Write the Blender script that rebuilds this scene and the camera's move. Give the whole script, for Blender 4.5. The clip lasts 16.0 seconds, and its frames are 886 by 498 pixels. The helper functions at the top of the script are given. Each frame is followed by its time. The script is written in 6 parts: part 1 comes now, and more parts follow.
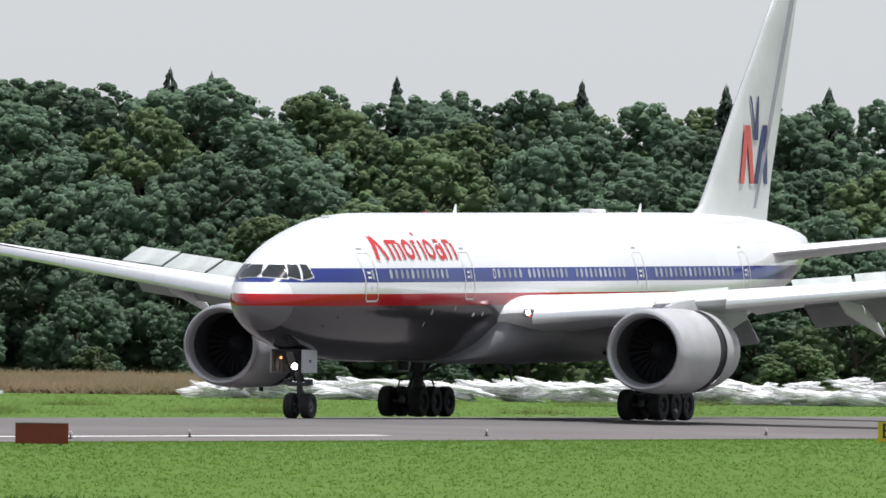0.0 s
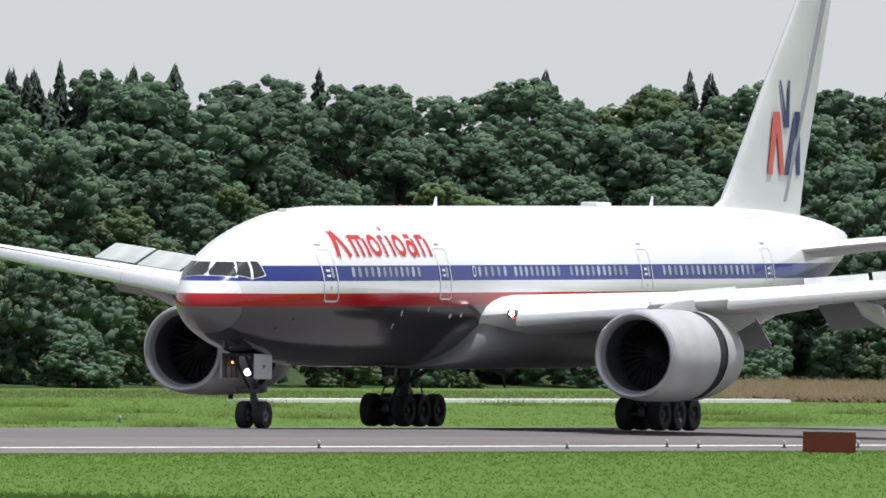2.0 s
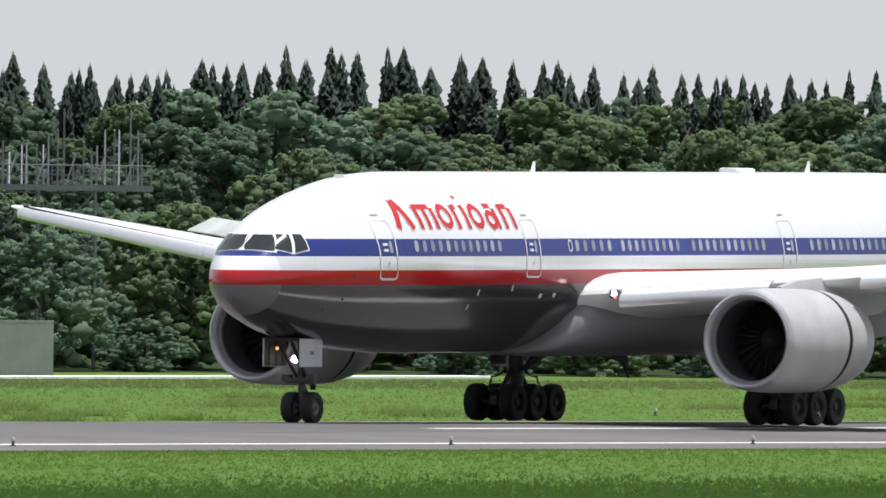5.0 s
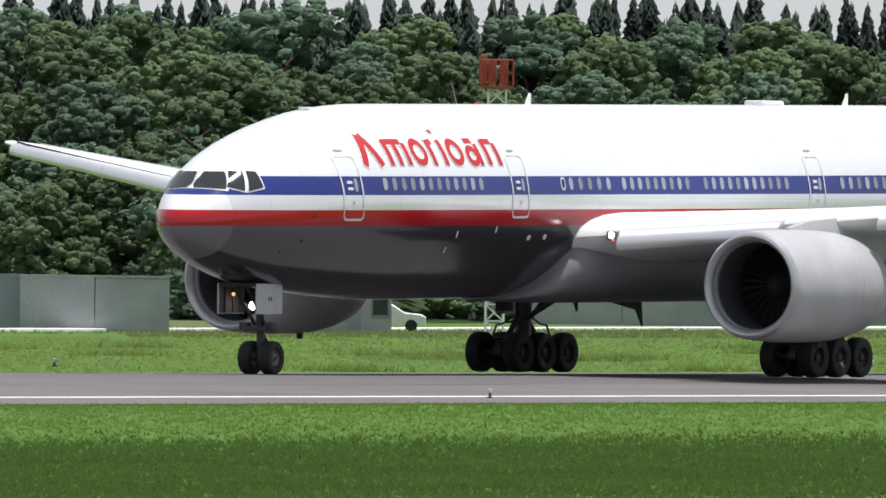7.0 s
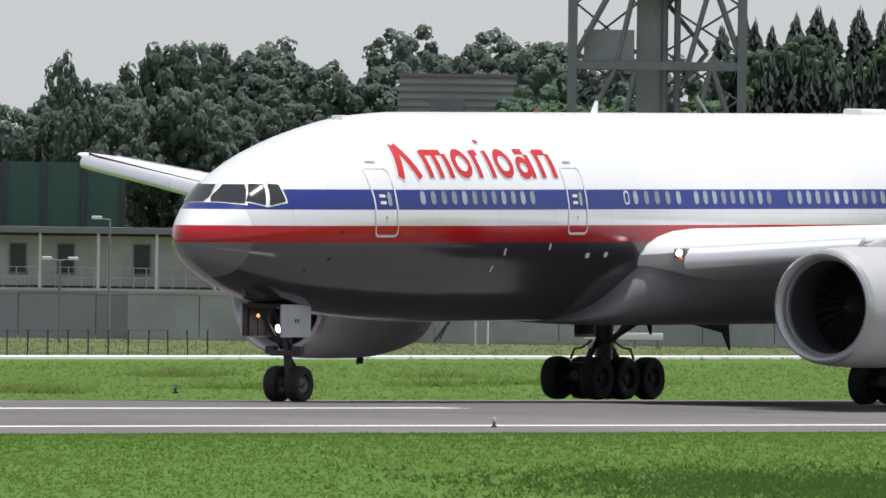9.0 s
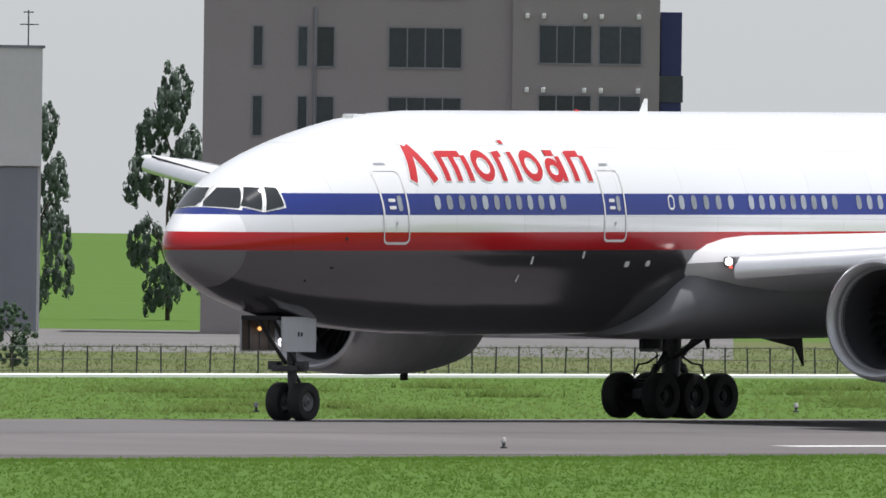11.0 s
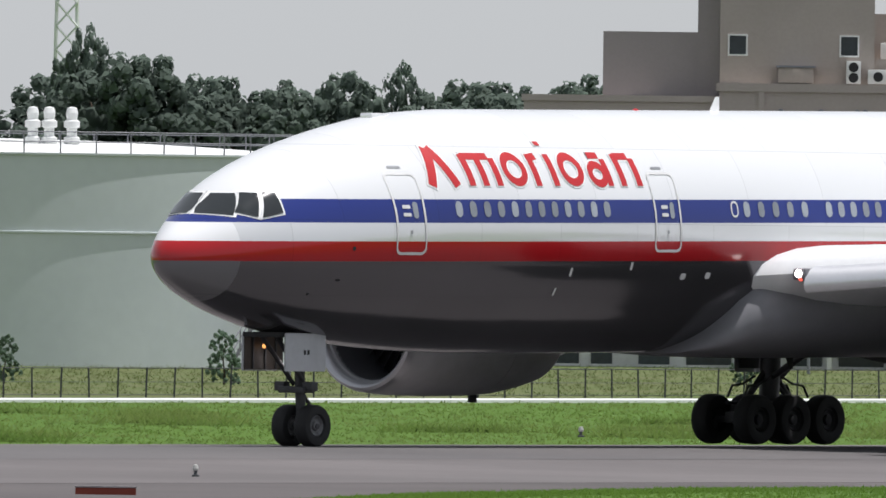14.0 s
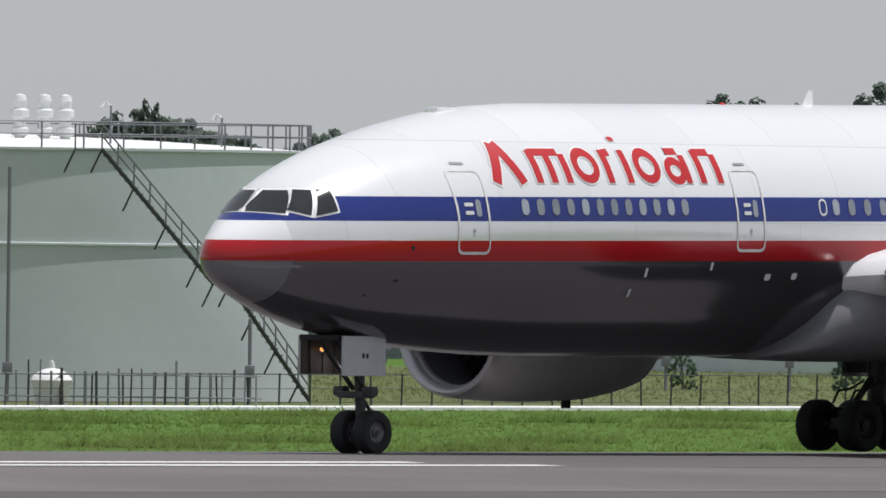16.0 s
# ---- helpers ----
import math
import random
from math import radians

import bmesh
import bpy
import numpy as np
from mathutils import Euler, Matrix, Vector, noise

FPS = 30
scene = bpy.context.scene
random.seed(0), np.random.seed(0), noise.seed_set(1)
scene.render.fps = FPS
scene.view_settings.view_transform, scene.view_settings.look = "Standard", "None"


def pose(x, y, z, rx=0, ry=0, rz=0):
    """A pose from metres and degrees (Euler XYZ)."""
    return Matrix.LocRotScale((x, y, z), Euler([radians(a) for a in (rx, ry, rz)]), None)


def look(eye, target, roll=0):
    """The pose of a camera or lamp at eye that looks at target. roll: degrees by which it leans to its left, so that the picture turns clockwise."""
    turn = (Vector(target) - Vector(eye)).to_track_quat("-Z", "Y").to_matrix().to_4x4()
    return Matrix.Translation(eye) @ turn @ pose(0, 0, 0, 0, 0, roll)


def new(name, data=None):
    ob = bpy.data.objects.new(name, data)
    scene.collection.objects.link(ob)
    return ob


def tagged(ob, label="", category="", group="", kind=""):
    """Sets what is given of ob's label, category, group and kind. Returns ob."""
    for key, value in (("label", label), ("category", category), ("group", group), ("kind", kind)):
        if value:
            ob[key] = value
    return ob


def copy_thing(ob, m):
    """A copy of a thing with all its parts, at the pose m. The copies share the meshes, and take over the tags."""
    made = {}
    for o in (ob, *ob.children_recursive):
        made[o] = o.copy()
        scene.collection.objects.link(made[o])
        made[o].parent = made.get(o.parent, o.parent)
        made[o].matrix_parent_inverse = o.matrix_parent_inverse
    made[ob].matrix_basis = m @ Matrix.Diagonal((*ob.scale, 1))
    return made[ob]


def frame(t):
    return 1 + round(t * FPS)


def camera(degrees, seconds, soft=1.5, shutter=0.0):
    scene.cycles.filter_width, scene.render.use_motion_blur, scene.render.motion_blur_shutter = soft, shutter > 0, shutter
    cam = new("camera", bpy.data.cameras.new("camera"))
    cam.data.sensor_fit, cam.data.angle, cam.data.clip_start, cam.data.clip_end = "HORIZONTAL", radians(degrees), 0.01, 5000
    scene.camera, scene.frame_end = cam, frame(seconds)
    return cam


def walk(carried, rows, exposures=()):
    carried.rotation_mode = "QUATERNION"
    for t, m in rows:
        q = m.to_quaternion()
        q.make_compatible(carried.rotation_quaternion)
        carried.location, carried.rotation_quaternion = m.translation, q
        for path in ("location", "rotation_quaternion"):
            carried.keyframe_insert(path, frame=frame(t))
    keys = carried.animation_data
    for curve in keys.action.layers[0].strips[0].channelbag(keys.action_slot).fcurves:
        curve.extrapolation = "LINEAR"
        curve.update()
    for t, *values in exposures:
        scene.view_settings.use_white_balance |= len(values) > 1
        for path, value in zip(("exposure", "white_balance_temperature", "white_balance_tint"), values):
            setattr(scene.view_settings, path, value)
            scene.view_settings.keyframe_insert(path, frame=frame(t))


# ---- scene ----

# ---------------------------------------------------------------- camera
EYE = (0.0, 0.0, 5.87)
LEAN = 0.748
LINE_Y = 378.73          # the runway's crown, where the aircraft rolls
# seconds, pan from +Y towards +X, tilt, in degrees
PAN = [(0, 67.5673, 0.0711), (0.5, 67.0443, 0.0723), (1, 66.5551, 0.0667), (1.5, 66.1210, 0.0690), (2, 65.6559, 0.0680), (2.5, 65.0415, 0.0680), (3, 64.4032, 0.0620), (5.5, 61.5591, 0.0093), (6, 61.0672, -0.0020), (6.5, 60.4081, -0.1096), (7, 59.7634, -0.1444), (7.5, 59.2040, -0.1391), (8, 58.6555, -0.1063), (8.5, 57.9469, -0.1089), (9, 57.2292, -0.1112), (11.5, 53.7764, -0.1014), (12, 53.0577, -0.1045), (12.5, 52.4518, -0.1026), (13, 51.9132, -0.1015), (13.5, 51.3689, -0.0830), (14, 50.8093, -0.0833), (14.5, 50.2191, -0.0817), (15, 49.6528, -0.0857), (15.5, 49.1616, -0.0858), (16, 48.7655, -0.0899)]
# seconds, metres along the runway of the aircraft's nose
ROLL_OUT = [(0, 896.17), (0.5, 874.80), (1, 854.04), (1.5, 833.75), (2, 813.81), (2.5, 794.34), (3, 775.28), (5.5, 680.69), (6, 664.79), (6.5, 648.33), (7, 632.59), (7.5, 618.24), (8, 603.20), (8.5, 588.45), (9, 574.15), (11.5, 505.46), (12, 494.01), (12.5, 482.93), (13, 472.34), (13.5, 462.40), (14, 453.06), (14.5, 444.36), (15, 436.23), (15.5, 428.62), (16, 423.27)]


def aim(pan, tilt):
    a, b = radians(pan), radians(tilt)
    return look(EYE, (EYE[0] + 100 * math.sin(a) * math.cos(b), 100 * math.cos(a) * math.cos(b), EYE[2] + 100 * math.sin(b)), LEAN)


cam = camera(2.1503, 16.0, soft=1.6)
walk(cam, [(t, aim(a, b)) for t, a, b in PAN], exposures=[(t, e, 6200, 13.5) for t, e in ((0, 0.07), (6, 0.05), (9, -0.05), (13.3, -0.11), (14.5, -0.22), (15.2, -0.31), (16, -0.39))])

# ---------------------------------------------------------------- world and sun
SUN_UP, SUN_AZ = 75.0, 142.0     # degrees above the ground; clockwise from +Y
world = bpy.data.worlds.new("world")
scene.world = world
world.use_nodes = True
wn = world.node_tree.nodes
sky = wn.new("ShaderNodeTexSky")
sky.sky_type = "NISHITA"
sky.sun_disc = False
sky.sun_elevation = radians(SUN_UP)
sky.sun_rotation = radians(SUN_AZ)
sky.air_density, sky.dust_density, sky.ozone_density = 1.0, 0.35, 1.0
wn["Background"].inputs["Strength"].default_value = 0.15
hue = wn.new("ShaderNodeHueSaturation")
hue.inputs["Saturation"].default_value = 0.35
world.node_tree.links.new(sky.outputs[0], hue.inputs["Color"])
haze = wn.new("ShaderNodeMix")
haze.data_type = "RGBA"
haze.inputs["Factor"].default_value = 0.72
haze.inputs["B"].default_value = (3.40, 3.58, 3.60, 1)
world.node_tree.links.new(hue.outputs[0], haze.inputs["A"])
world.node_tree.links.new(haze.outputs["Result"], wn["Background"].inputs["Color"])
sun = new("sun", bpy.data.lights.new("sun", "SUN"))
sun.data.energy, sun.data.angle, sun.data.color = 5.0, radians(0.6), (1.0, 0.96, 0.9)
sa, se = radians(SUN_AZ), radians(SUN_UP)
sun.matrix_world = look((0, 0, 300), (-math.sin(sa) * math.cos(se), -math.cos(sa) * math.cos(se), 300 - math.sin(se)))

# ---------------------------------------------------------------- materials


def mat(name, color, rough=0.6, metal=0.0, vary=0.15, scale=3.0, fine=40.0, bump=0.0, tint=None, spec=0.5, each=0.0, island=0.0):
    """A surface with variation at two scales; tint: a second colour for the large patches."""
    m = bpy.data.materials.new(name)
    m.use_nodes = True
    n, l = m.node_tree.nodes, m.node_tree.links
    b = n["Principled BSDF"]
    co = n.new("ShaderNodeTexCoord")
    big = n.new("ShaderNodeTexNoise")
    big.inputs["Scale"].default_value, big.inputs["Detail"].default_value = scale, 5
    small = n.new("ShaderNodeTexNoise")
    small.inputs["Scale"].default_value, small.inputs["Detail"].default_value = fine, 3
    l.new(co.outputs["Object"], big.inputs["Vector"])
    l.new(co.outputs["Object"], small.inputs["Vector"])
    mix = n.new("ShaderNodeMix")
    mix.data_type = "RGBA"
    t = tint or tuple(c * (1 - vary) for c in color)
    mix.inputs["A"].default_value, mix.inputs["B"].default_value = (*color, 1), (*t, 1)
    ramp = n.new("ShaderNodeMapRange")
    ramp.inputs["From Min"].default_value, ramp.inputs["From Max"].default_value = 0.35, 0.65
    l.new(big.outputs["Fac"], ramp.inputs["Value"])
    l.new(ramp.outputs[0], mix.inputs["Factor"])
    hsv = n.new("ShaderNodeHueSaturation")
    l.new(mix.outputs["Result"], hsv.inputs["Color"])
    val = n.new("ShaderNodeMapRange")
    val.inputs["To Min"].default_value, val.inputs["To Max"].default_value = 1 - vary, 1 + vary
    l.new(small.outputs["Fac"], val.inputs["Value"])
    last = val.outputs[0]
    for amount, kind, socket in ((each, "ShaderNodeObjectInfo", "Random"), (island, "ShaderNodeNewGeometry", "Random Per Island")):
        if amount:
            info = n.new(kind)
            mr = n.new("ShaderNodeMapRange")
            mr.inputs["To Min"].default_value, mr.inputs["To Max"].default_value = 1 - amount, 1 + amount
            l.new(info.outputs[socket], mr.inputs["Value"])
            mul = n.new("ShaderNodeMath")
            mul.operation = "MULTIPLY"
            l.new(last, mul.inputs[0])
            l.new(mr.outputs[0], mul.inputs[1])
            last = mul.outputs[0]
    l.new(last, hsv.inputs["Value"])
    l.new(hsv.outputs[0], b.inputs["Base Color"])
    b.inputs["Roughness"].default_value, b.inputs["Metallic"].default_value = rough, metal
    b.inputs["Specular IOR Level"].default_value = spec
    if bump:
        bp = n.new("ShaderNodeBump")
        bp.inputs["Strength"].default_value, bp.inputs["Distance"].default_value = 0.6, bump
        l.new(small.outputs["Fac"], bp.inputs["Height"])
        l.new(bp.outputs[0], b.inputs["Normal"])
    return m


def glow(name, color, strength):
    m = bpy.data.materials.new(name)
    m.use_nodes = True
    b = m.node_tree.nodes["Principled BSDF"]
    b.inputs["Base Color"].default_value = (*color, 1)
    b.inputs["Emission Color"].default_value = (*color, 1)
    b.inputs["Emission Strength"].default_value = strength
    return m


SLOPE = 0.008            # the aircraft sits nose-down by this much a metre
ZC = 5.35                # height of the fuselage's axis over the ground at the nose


def skin_material():
    """Polished bare metal with a blue and a red painted band, a white band between them and a pale painted radome;
    below the bands the ground's dark reflection is put into the colour.
    """
    m = bpy.data.materials.new("polished_skin")
    m.use_nodes = True
    n, l = m.node_tree.nodes, m.node_tree.links
    b = n["Principled BSDF"]
    co = n.new("ShaderNodeTexCoord")
    dot = n.new("ShaderNodeVectorMath")
    dot.operation = "DOT_PRODUCT"
    dot.inputs[1].default_value = (-SLOPE, 0, 1)
    l.new(co.outputs["Object"], dot.inputs[0])
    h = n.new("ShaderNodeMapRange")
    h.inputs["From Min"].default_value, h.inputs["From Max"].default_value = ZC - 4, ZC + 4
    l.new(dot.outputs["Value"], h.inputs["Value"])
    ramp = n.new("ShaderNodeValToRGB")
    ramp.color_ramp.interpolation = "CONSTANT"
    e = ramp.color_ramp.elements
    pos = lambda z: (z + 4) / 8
    # belly tone: the shaded ground mirrored there is painted into this colour
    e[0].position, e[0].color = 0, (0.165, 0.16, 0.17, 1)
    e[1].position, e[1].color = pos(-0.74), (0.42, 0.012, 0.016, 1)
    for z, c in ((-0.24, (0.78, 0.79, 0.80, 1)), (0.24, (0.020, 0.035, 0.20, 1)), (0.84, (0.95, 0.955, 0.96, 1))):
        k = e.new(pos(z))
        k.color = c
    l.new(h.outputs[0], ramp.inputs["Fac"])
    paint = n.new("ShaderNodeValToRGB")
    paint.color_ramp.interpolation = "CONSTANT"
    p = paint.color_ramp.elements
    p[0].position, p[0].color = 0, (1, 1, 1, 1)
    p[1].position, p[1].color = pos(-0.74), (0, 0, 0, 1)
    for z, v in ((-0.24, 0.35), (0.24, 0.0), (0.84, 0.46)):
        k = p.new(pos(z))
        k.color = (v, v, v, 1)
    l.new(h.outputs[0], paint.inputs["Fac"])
    # the painted radome at the very front
    sep = n.new("ShaderNodeSeparateXYZ")
    l.new(co.outputs["Object"], sep.inputs[0])
    nose = n.new("ShaderNodeMath")
    nose.operation = "GREATER_THAN"
    nose.inputs[1].default_value = 1.75
    l.new(sep.outputs["X"], nose.inputs[0])
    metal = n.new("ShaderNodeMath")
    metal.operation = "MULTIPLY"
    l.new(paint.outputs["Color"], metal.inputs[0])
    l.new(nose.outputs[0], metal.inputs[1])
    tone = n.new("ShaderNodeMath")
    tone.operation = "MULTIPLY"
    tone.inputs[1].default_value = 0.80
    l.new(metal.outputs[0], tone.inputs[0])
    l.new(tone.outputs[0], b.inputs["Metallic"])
    # skin panels: slightly different sheen from sheet to sheet
    bricks = n.new("ShaderNodeTexBrick")
    bricks.inputs["Scale"].default_value = 1.0
    bricks.inputs["Brick Width"].default_value, bricks.inputs["Row Height"].default_value = 3.1, 1.9
    bricks.inputs["Mortar Size"].default_value = 0.008
    bricks.inputs["Color1"].default_value, bricks.inputs["Color2"].default_value = (0.94, 0.94, 0.94, 1), (1, 1, 1, 1)
    bricks.inputs["Mortar"].default_value = (0.72, 0.72, 0.72, 1)
    mp = n.new("ShaderNodeMapping")
    mp.inputs["Rotation"].default_value = (radians(90), 0, 0)
    l.new(co.outputs["Object"], mp.inputs["Vector"])
    l.new(mp.outputs[0], bricks.inputs["Vector"])
    mul = n.new("ShaderNodeMix")
    mul.data_type, mul.blend_type = "RGBA", "MULTIPLY"
    mul.inputs["Factor"].default_value = 1
    l.new(ramp.outputs["Color"], mul.inputs["A"])
    l.new(bricks.outputs["Color"], mul.inputs["B"])
    l.new(mul.outputs["Result"], b.inputs["Base Color"])
    grime = n.new("ShaderNodeTexNoise")
    grime.inputs["Scale"].default_value, grime.inputs["Detail"].default_value = 0.9, 6
    l.new(co.outputs["Object"], grime.inputs["Vector"])
    rr = n.new("ShaderNodeMapRange")
    rr.inputs["To Min"].default_value, rr.inputs["To Max"].default_value = 0.09, 0.20
    l.new(grime.outputs["Fac"], rr.inputs["Value"])
    l.new(rr.outputs[0], b.inputs["Roughness"])
    return m


SKIN = skin_material()
GREY_PAINT = mat("pale_grey_paint", (0.68, 0.69, 0.70), 0.35, vary=0.06, scale=0.5, fine=6)
WHITE_PAINT = mat("white_paint", (0.78, 0.79, 0.79), 0.35, vary=0.05, scale=0.6, fine=8)
FIN_PAINT = mat("fin_grey_paint", (0.55, 0.565, 0.56), 0.4, vary=0.07, scale=0.5, fine=4, tint=(0.49, 0.505, 0.505))
FAIRING = mat("fairing_grey", (0.20, 0.20, 0.215), 0.45, vary=0.08, scale=0.6, fine=5)
DOORPALE = mat("gear_door_paint", (0.50, 0.51, 0.54), 0.5, vary=0.08, scale=1.5, fine=8)
NACELLE = mat("nacelle_grey", (0.47, 0.47, 0.485), 0.35, vary=0.09, scale=0.8, fine=5, tint=(0.41, 0.41, 0.42))
BARE = mat("bare_metal", (0.48, 0.48, 0.50), 0.3, metal=0.6, vary=0.06, scale=1.0, fine=10)
LEADING = mat("polished_leading_edge", (0.80, 0.80, 0.82), 0.28, metal=0.65, vary=0.05, scale=1, fine=10)
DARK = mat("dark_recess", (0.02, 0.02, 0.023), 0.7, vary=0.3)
FLAPGREY = mat("flap_grey", (0.3, 0.31, 0.33), 0.45, vary=0.1, scale=1, fine=8)
STRUT = mat("gear_metal", (0.06, 0.06, 0.065), 0.5, metal=0.3, vary=0.2, scale=4)
RUBBER = mat("tyre_rubber", (0.018, 0.018, 0.019), 0.75, vary=0.3, scale=5)
RIM = mat("wheel_rim", (0.17, 0.17, 0.175), 0.5, metal=0.3, vary=0.2, scale=8)
# near-black copy of the rim: the main gear's shade put into colour
SHADE_RIM = mat("shaded_wheel_rim", (0.035, 0.035, 0.038), 0.6, metal=0.2, vary=0.2, scale=8)
SPOILER = mat("spoiler_paint", (0.50, 0.54, 0.52), 0.6, vary=0.12, scale=0.9, fine=4, tint=(0.36, 0.39, 0.38))
GLASS = mat("cockpit_glass", (0.02, 0.024, 0.026), 0.06, vary=0.2, spec=0.8)
CABIN = mat("cabin_window_glass", (0.30, 0.33, 0.37), 0.15, vary=0.15, each=0.3)
RED = mat("red_paint", (0.50, 0.018, 0.022), 0.4, vary=0.08)
TAIL_RED = mat("faded_red_paint", (0.55, 0.09, 0.08), 0.45, vary=0.08)
NAVY = mat("navy_paint", (0.02, 0.03, 0.13), 0.4, vary=0.08)
OUTLINE = mat("door_outline", (0.70, 0.70, 0.70), 0.4, vary=0.08)
BROWNGEAR = mat("gear_bay_brown", (0.07, 0.055, 0.045), 0.6, vary=0.2, scale=3)
# fan and lining almost black: the intake's shade is put into their colour
FANMETAL = mat("shaded_fan_metal", (0.014, 0.014, 0.017), 0.5, metal=0.3, vary=0.2, scale=3)
DUCT = mat("shaded_intake_lining", (0.055, 0.055, 0.062), 0.6, vary=0.12, scale=2)
LAMP = glow("landing_light_glow", (1.0, 0.9, 0.85), 9)
BEACON = glow("red_light_glow", (1.0, 0.10, 0.06), 2)
AMBER = glow("amber_glint_glow", (1.0, 0.45, 0.12), 1.5)

# ---------------------------------------------------------------- building helpers


def part(name, bm, material, parent, label="", smooth=True, kind=""):
    me = bpy.data.meshes.new(name)
    bmesh.ops.recalc_face_normals(bm, faces=bm.faces)
    bm.to_mesh(me)
    bm.free()
    me.materials.append(material)
    if smooth:
        me.polygons.foreach_set("use_smooth", [True] * len(me.polygons))
        me.set_sharp_from_angle(angle=radians(38))
    ob = new(name, me)
    if parent is not None:
        ob.parent = parent
    if label:
        ob["label"] = label
    if kind:
        ob["kind"] = kind
    return ob


def thing(name, m, label, category, group="", kind=""):
    ob = new(name)
    ob.empty_display_size = 0.3
    ob.matrix_world = m
    return tagged(ob, label, category, group, kind)


def add_box(bm, x0, x1, y0, y1, z0, z1, bevel=0.0):
    vs = bmesh.ops.create_cube(bm, size=1)["verts"]
    for v in vs:
        v.co = Vector((x0 + (v.co.x + 0.5) * (x1 - x0), y0 + (v.co.y + 0.5) * (y1 - y0), z0 + (v.co.z + 0.5) * (z1 - z0)))
    if bevel:
        es = list({e for v in vs for e in v.link_edges})
        bmesh.ops.bevel(bm, geom=es, offset=bevel, segments=2, affect="EDGES", profile=0.6)
    return bm


def box(*a, **k):
    return add_box(bmesh.new(), *a, **k)


def add_loft(bm, rings, cap0=True, cap1=True, closed=True):
    """Skin a list of rings of points."""
    rows = [[bm.verts.new(p) for p in r] for r in rings]
    n = len(rows[0])
    for a, b in zip(rows, rows[1:]):
        for i in range(n if closed else n - 1):
            j = (i + 1) % n
            bm.faces.new((a[i], a[j], b[j], b[i]))
    if cap0 and closed:
        bm.faces.new(rows[0][::-1])
    if cap1 and closed:
        bm.faces.new(rows[-1])
    return bm


def loft(rings, **k):
    return add_loft(bmesh.new(), rings, **k)


def add_tube(bm, p0, p1, r0, r1=None, seg=12):
    """A round rod from p0 to p1."""
    p0, p1 = Vector(p0), Vector(p1)
    r1 = r0 if r1 is None else r1
    q = (p1 - p0).to_track_quat("Z", "Y")
    ring = lambda c, r: [c + q @ Vector((r * math.cos(a), r * math.sin(a), 0)) for a in (2 * math.pi * i / seg for i in range(seg))]
    return add_loft(bm, [ring(p0, r0), ring(p1, r1)])


def sweep(pts, r, seg=8, closed=False):
    """One tube along a bent path."""
    rings = []
    n = len(pts)
    for i, p in enumerate(pts):
        d = (pts[(i + 1) % n] if closed or i + 1 < n else p) - (pts[i - 1] if closed or i else p)
        u = Vector((0, 1, 0)) if abs(d.normalized().y) < 0.9 and abs(d.normalized().z) > 0.3 else Vector((0, 0, 1))
        e = d.cross(u).normalized()
        f = d.cross(e).normalized()
        rings.append([p + r * (e * math.cos(2 * math.pi * k / seg) + f * math.sin(2 * math.pi * k / seg)) for k in range(seg)])
    if closed:
        rings.append(rings[0])
    return loft(rings, cap0=not closed, cap1=not closed)


def tube(*a, **k):
    return add_tube(bmesh.new(), *a, **k)


def lathe(profile, axis="x", seg=32, centre=(0, 0, 0), cap0=False, cap1=False):
    """Turn (along, radius) pairs round an axis."""
    rings = []
    for s, r in profile:
        row = []
        for i in range(seg):
            a = 2 * math.pi * i / seg
            c, d = r * math.cos(a), r * math.sin(a)
            p = (s, c, d) if axis == "x" else (c, s, d) if axis == "y" else (c, d, s)
            row.append(Vector(p) + Vector(centre))
        rings.append(row)
    return loft(rings, cap0=cap0, cap1=cap1)


def lin(x, table, k):
    return float(np.interp(x, [r[0] for r in table], [r[k] for r in table]))

# ---------------------------------------------------------------- the airliner
# stations of the fuselage: x, bottom, top, half width, height of the widest level (from the axis)
ST = [(0.30, -0.70, -0.62, 0.03, -0.66), (0.38, -0.93, -0.38, 0.28, -0.66), (0.55, -1.13, -0.16, 0.52, -0.64), (0.8, -1.30, 0.03, 0.76, -0.62),
      (1.2, -1.50, 0.30, 1.07, -0.58), (1.6, -1.68, 0.60, 1.33, -0.54), (2.1, -1.87, 0.99, 1.58, -0.48), (2.6, -2.05, 1.30, 1.80, -0.42),
      (3.2, -2.22, 1.58, 2.02, -0.36), (4.0, -2.43, 1.88, 2.26, -0.28), (4.8, -2.57, 2.13, 2.46, -0.21), (5.6, -2.68, 2.34, 2.63, -0.15),
      (6.4, -2.77, 2.53, 2.76, -0.10), (7.4, -2.87, 2.73, 2.89, -0.05), (8.4, -2.95, 2.90, 2.98, 0), (9.6, -3.02, 3.03, 3.05, 0),
      (11, -3.07, 3.10, 3.10, 0), (13, -3.10, 3.11, 3.10, 0), (20, -3.10, 3.11, 3.10, 0), (28, -3.10, 3.11, 3.10, 0), (36, -3.10, 3.11, 3.10, 0),
      (42, -3.08, 3.11, 3.10, 0), (45, -2.9, 3.11, 3.07, 0.05), (48, -2.5, 3.10, 2.98, 0.15), (51, -1.95, 3.06, 2.78, 0.35), (54, -1.3, 2.97, 2.42, 0.65),
      (57, -0.55, 2.80, 1.85, 1.0), (59.5, 0.15, 2.55, 1.2, 1.3), (61.3, 0.7, 2.30, 0.62, 1.45), (62.4, 1.05, 2.10, 0.24, 1.55), (62.7, 1.2, 1.98, 0.12, 1.6)]


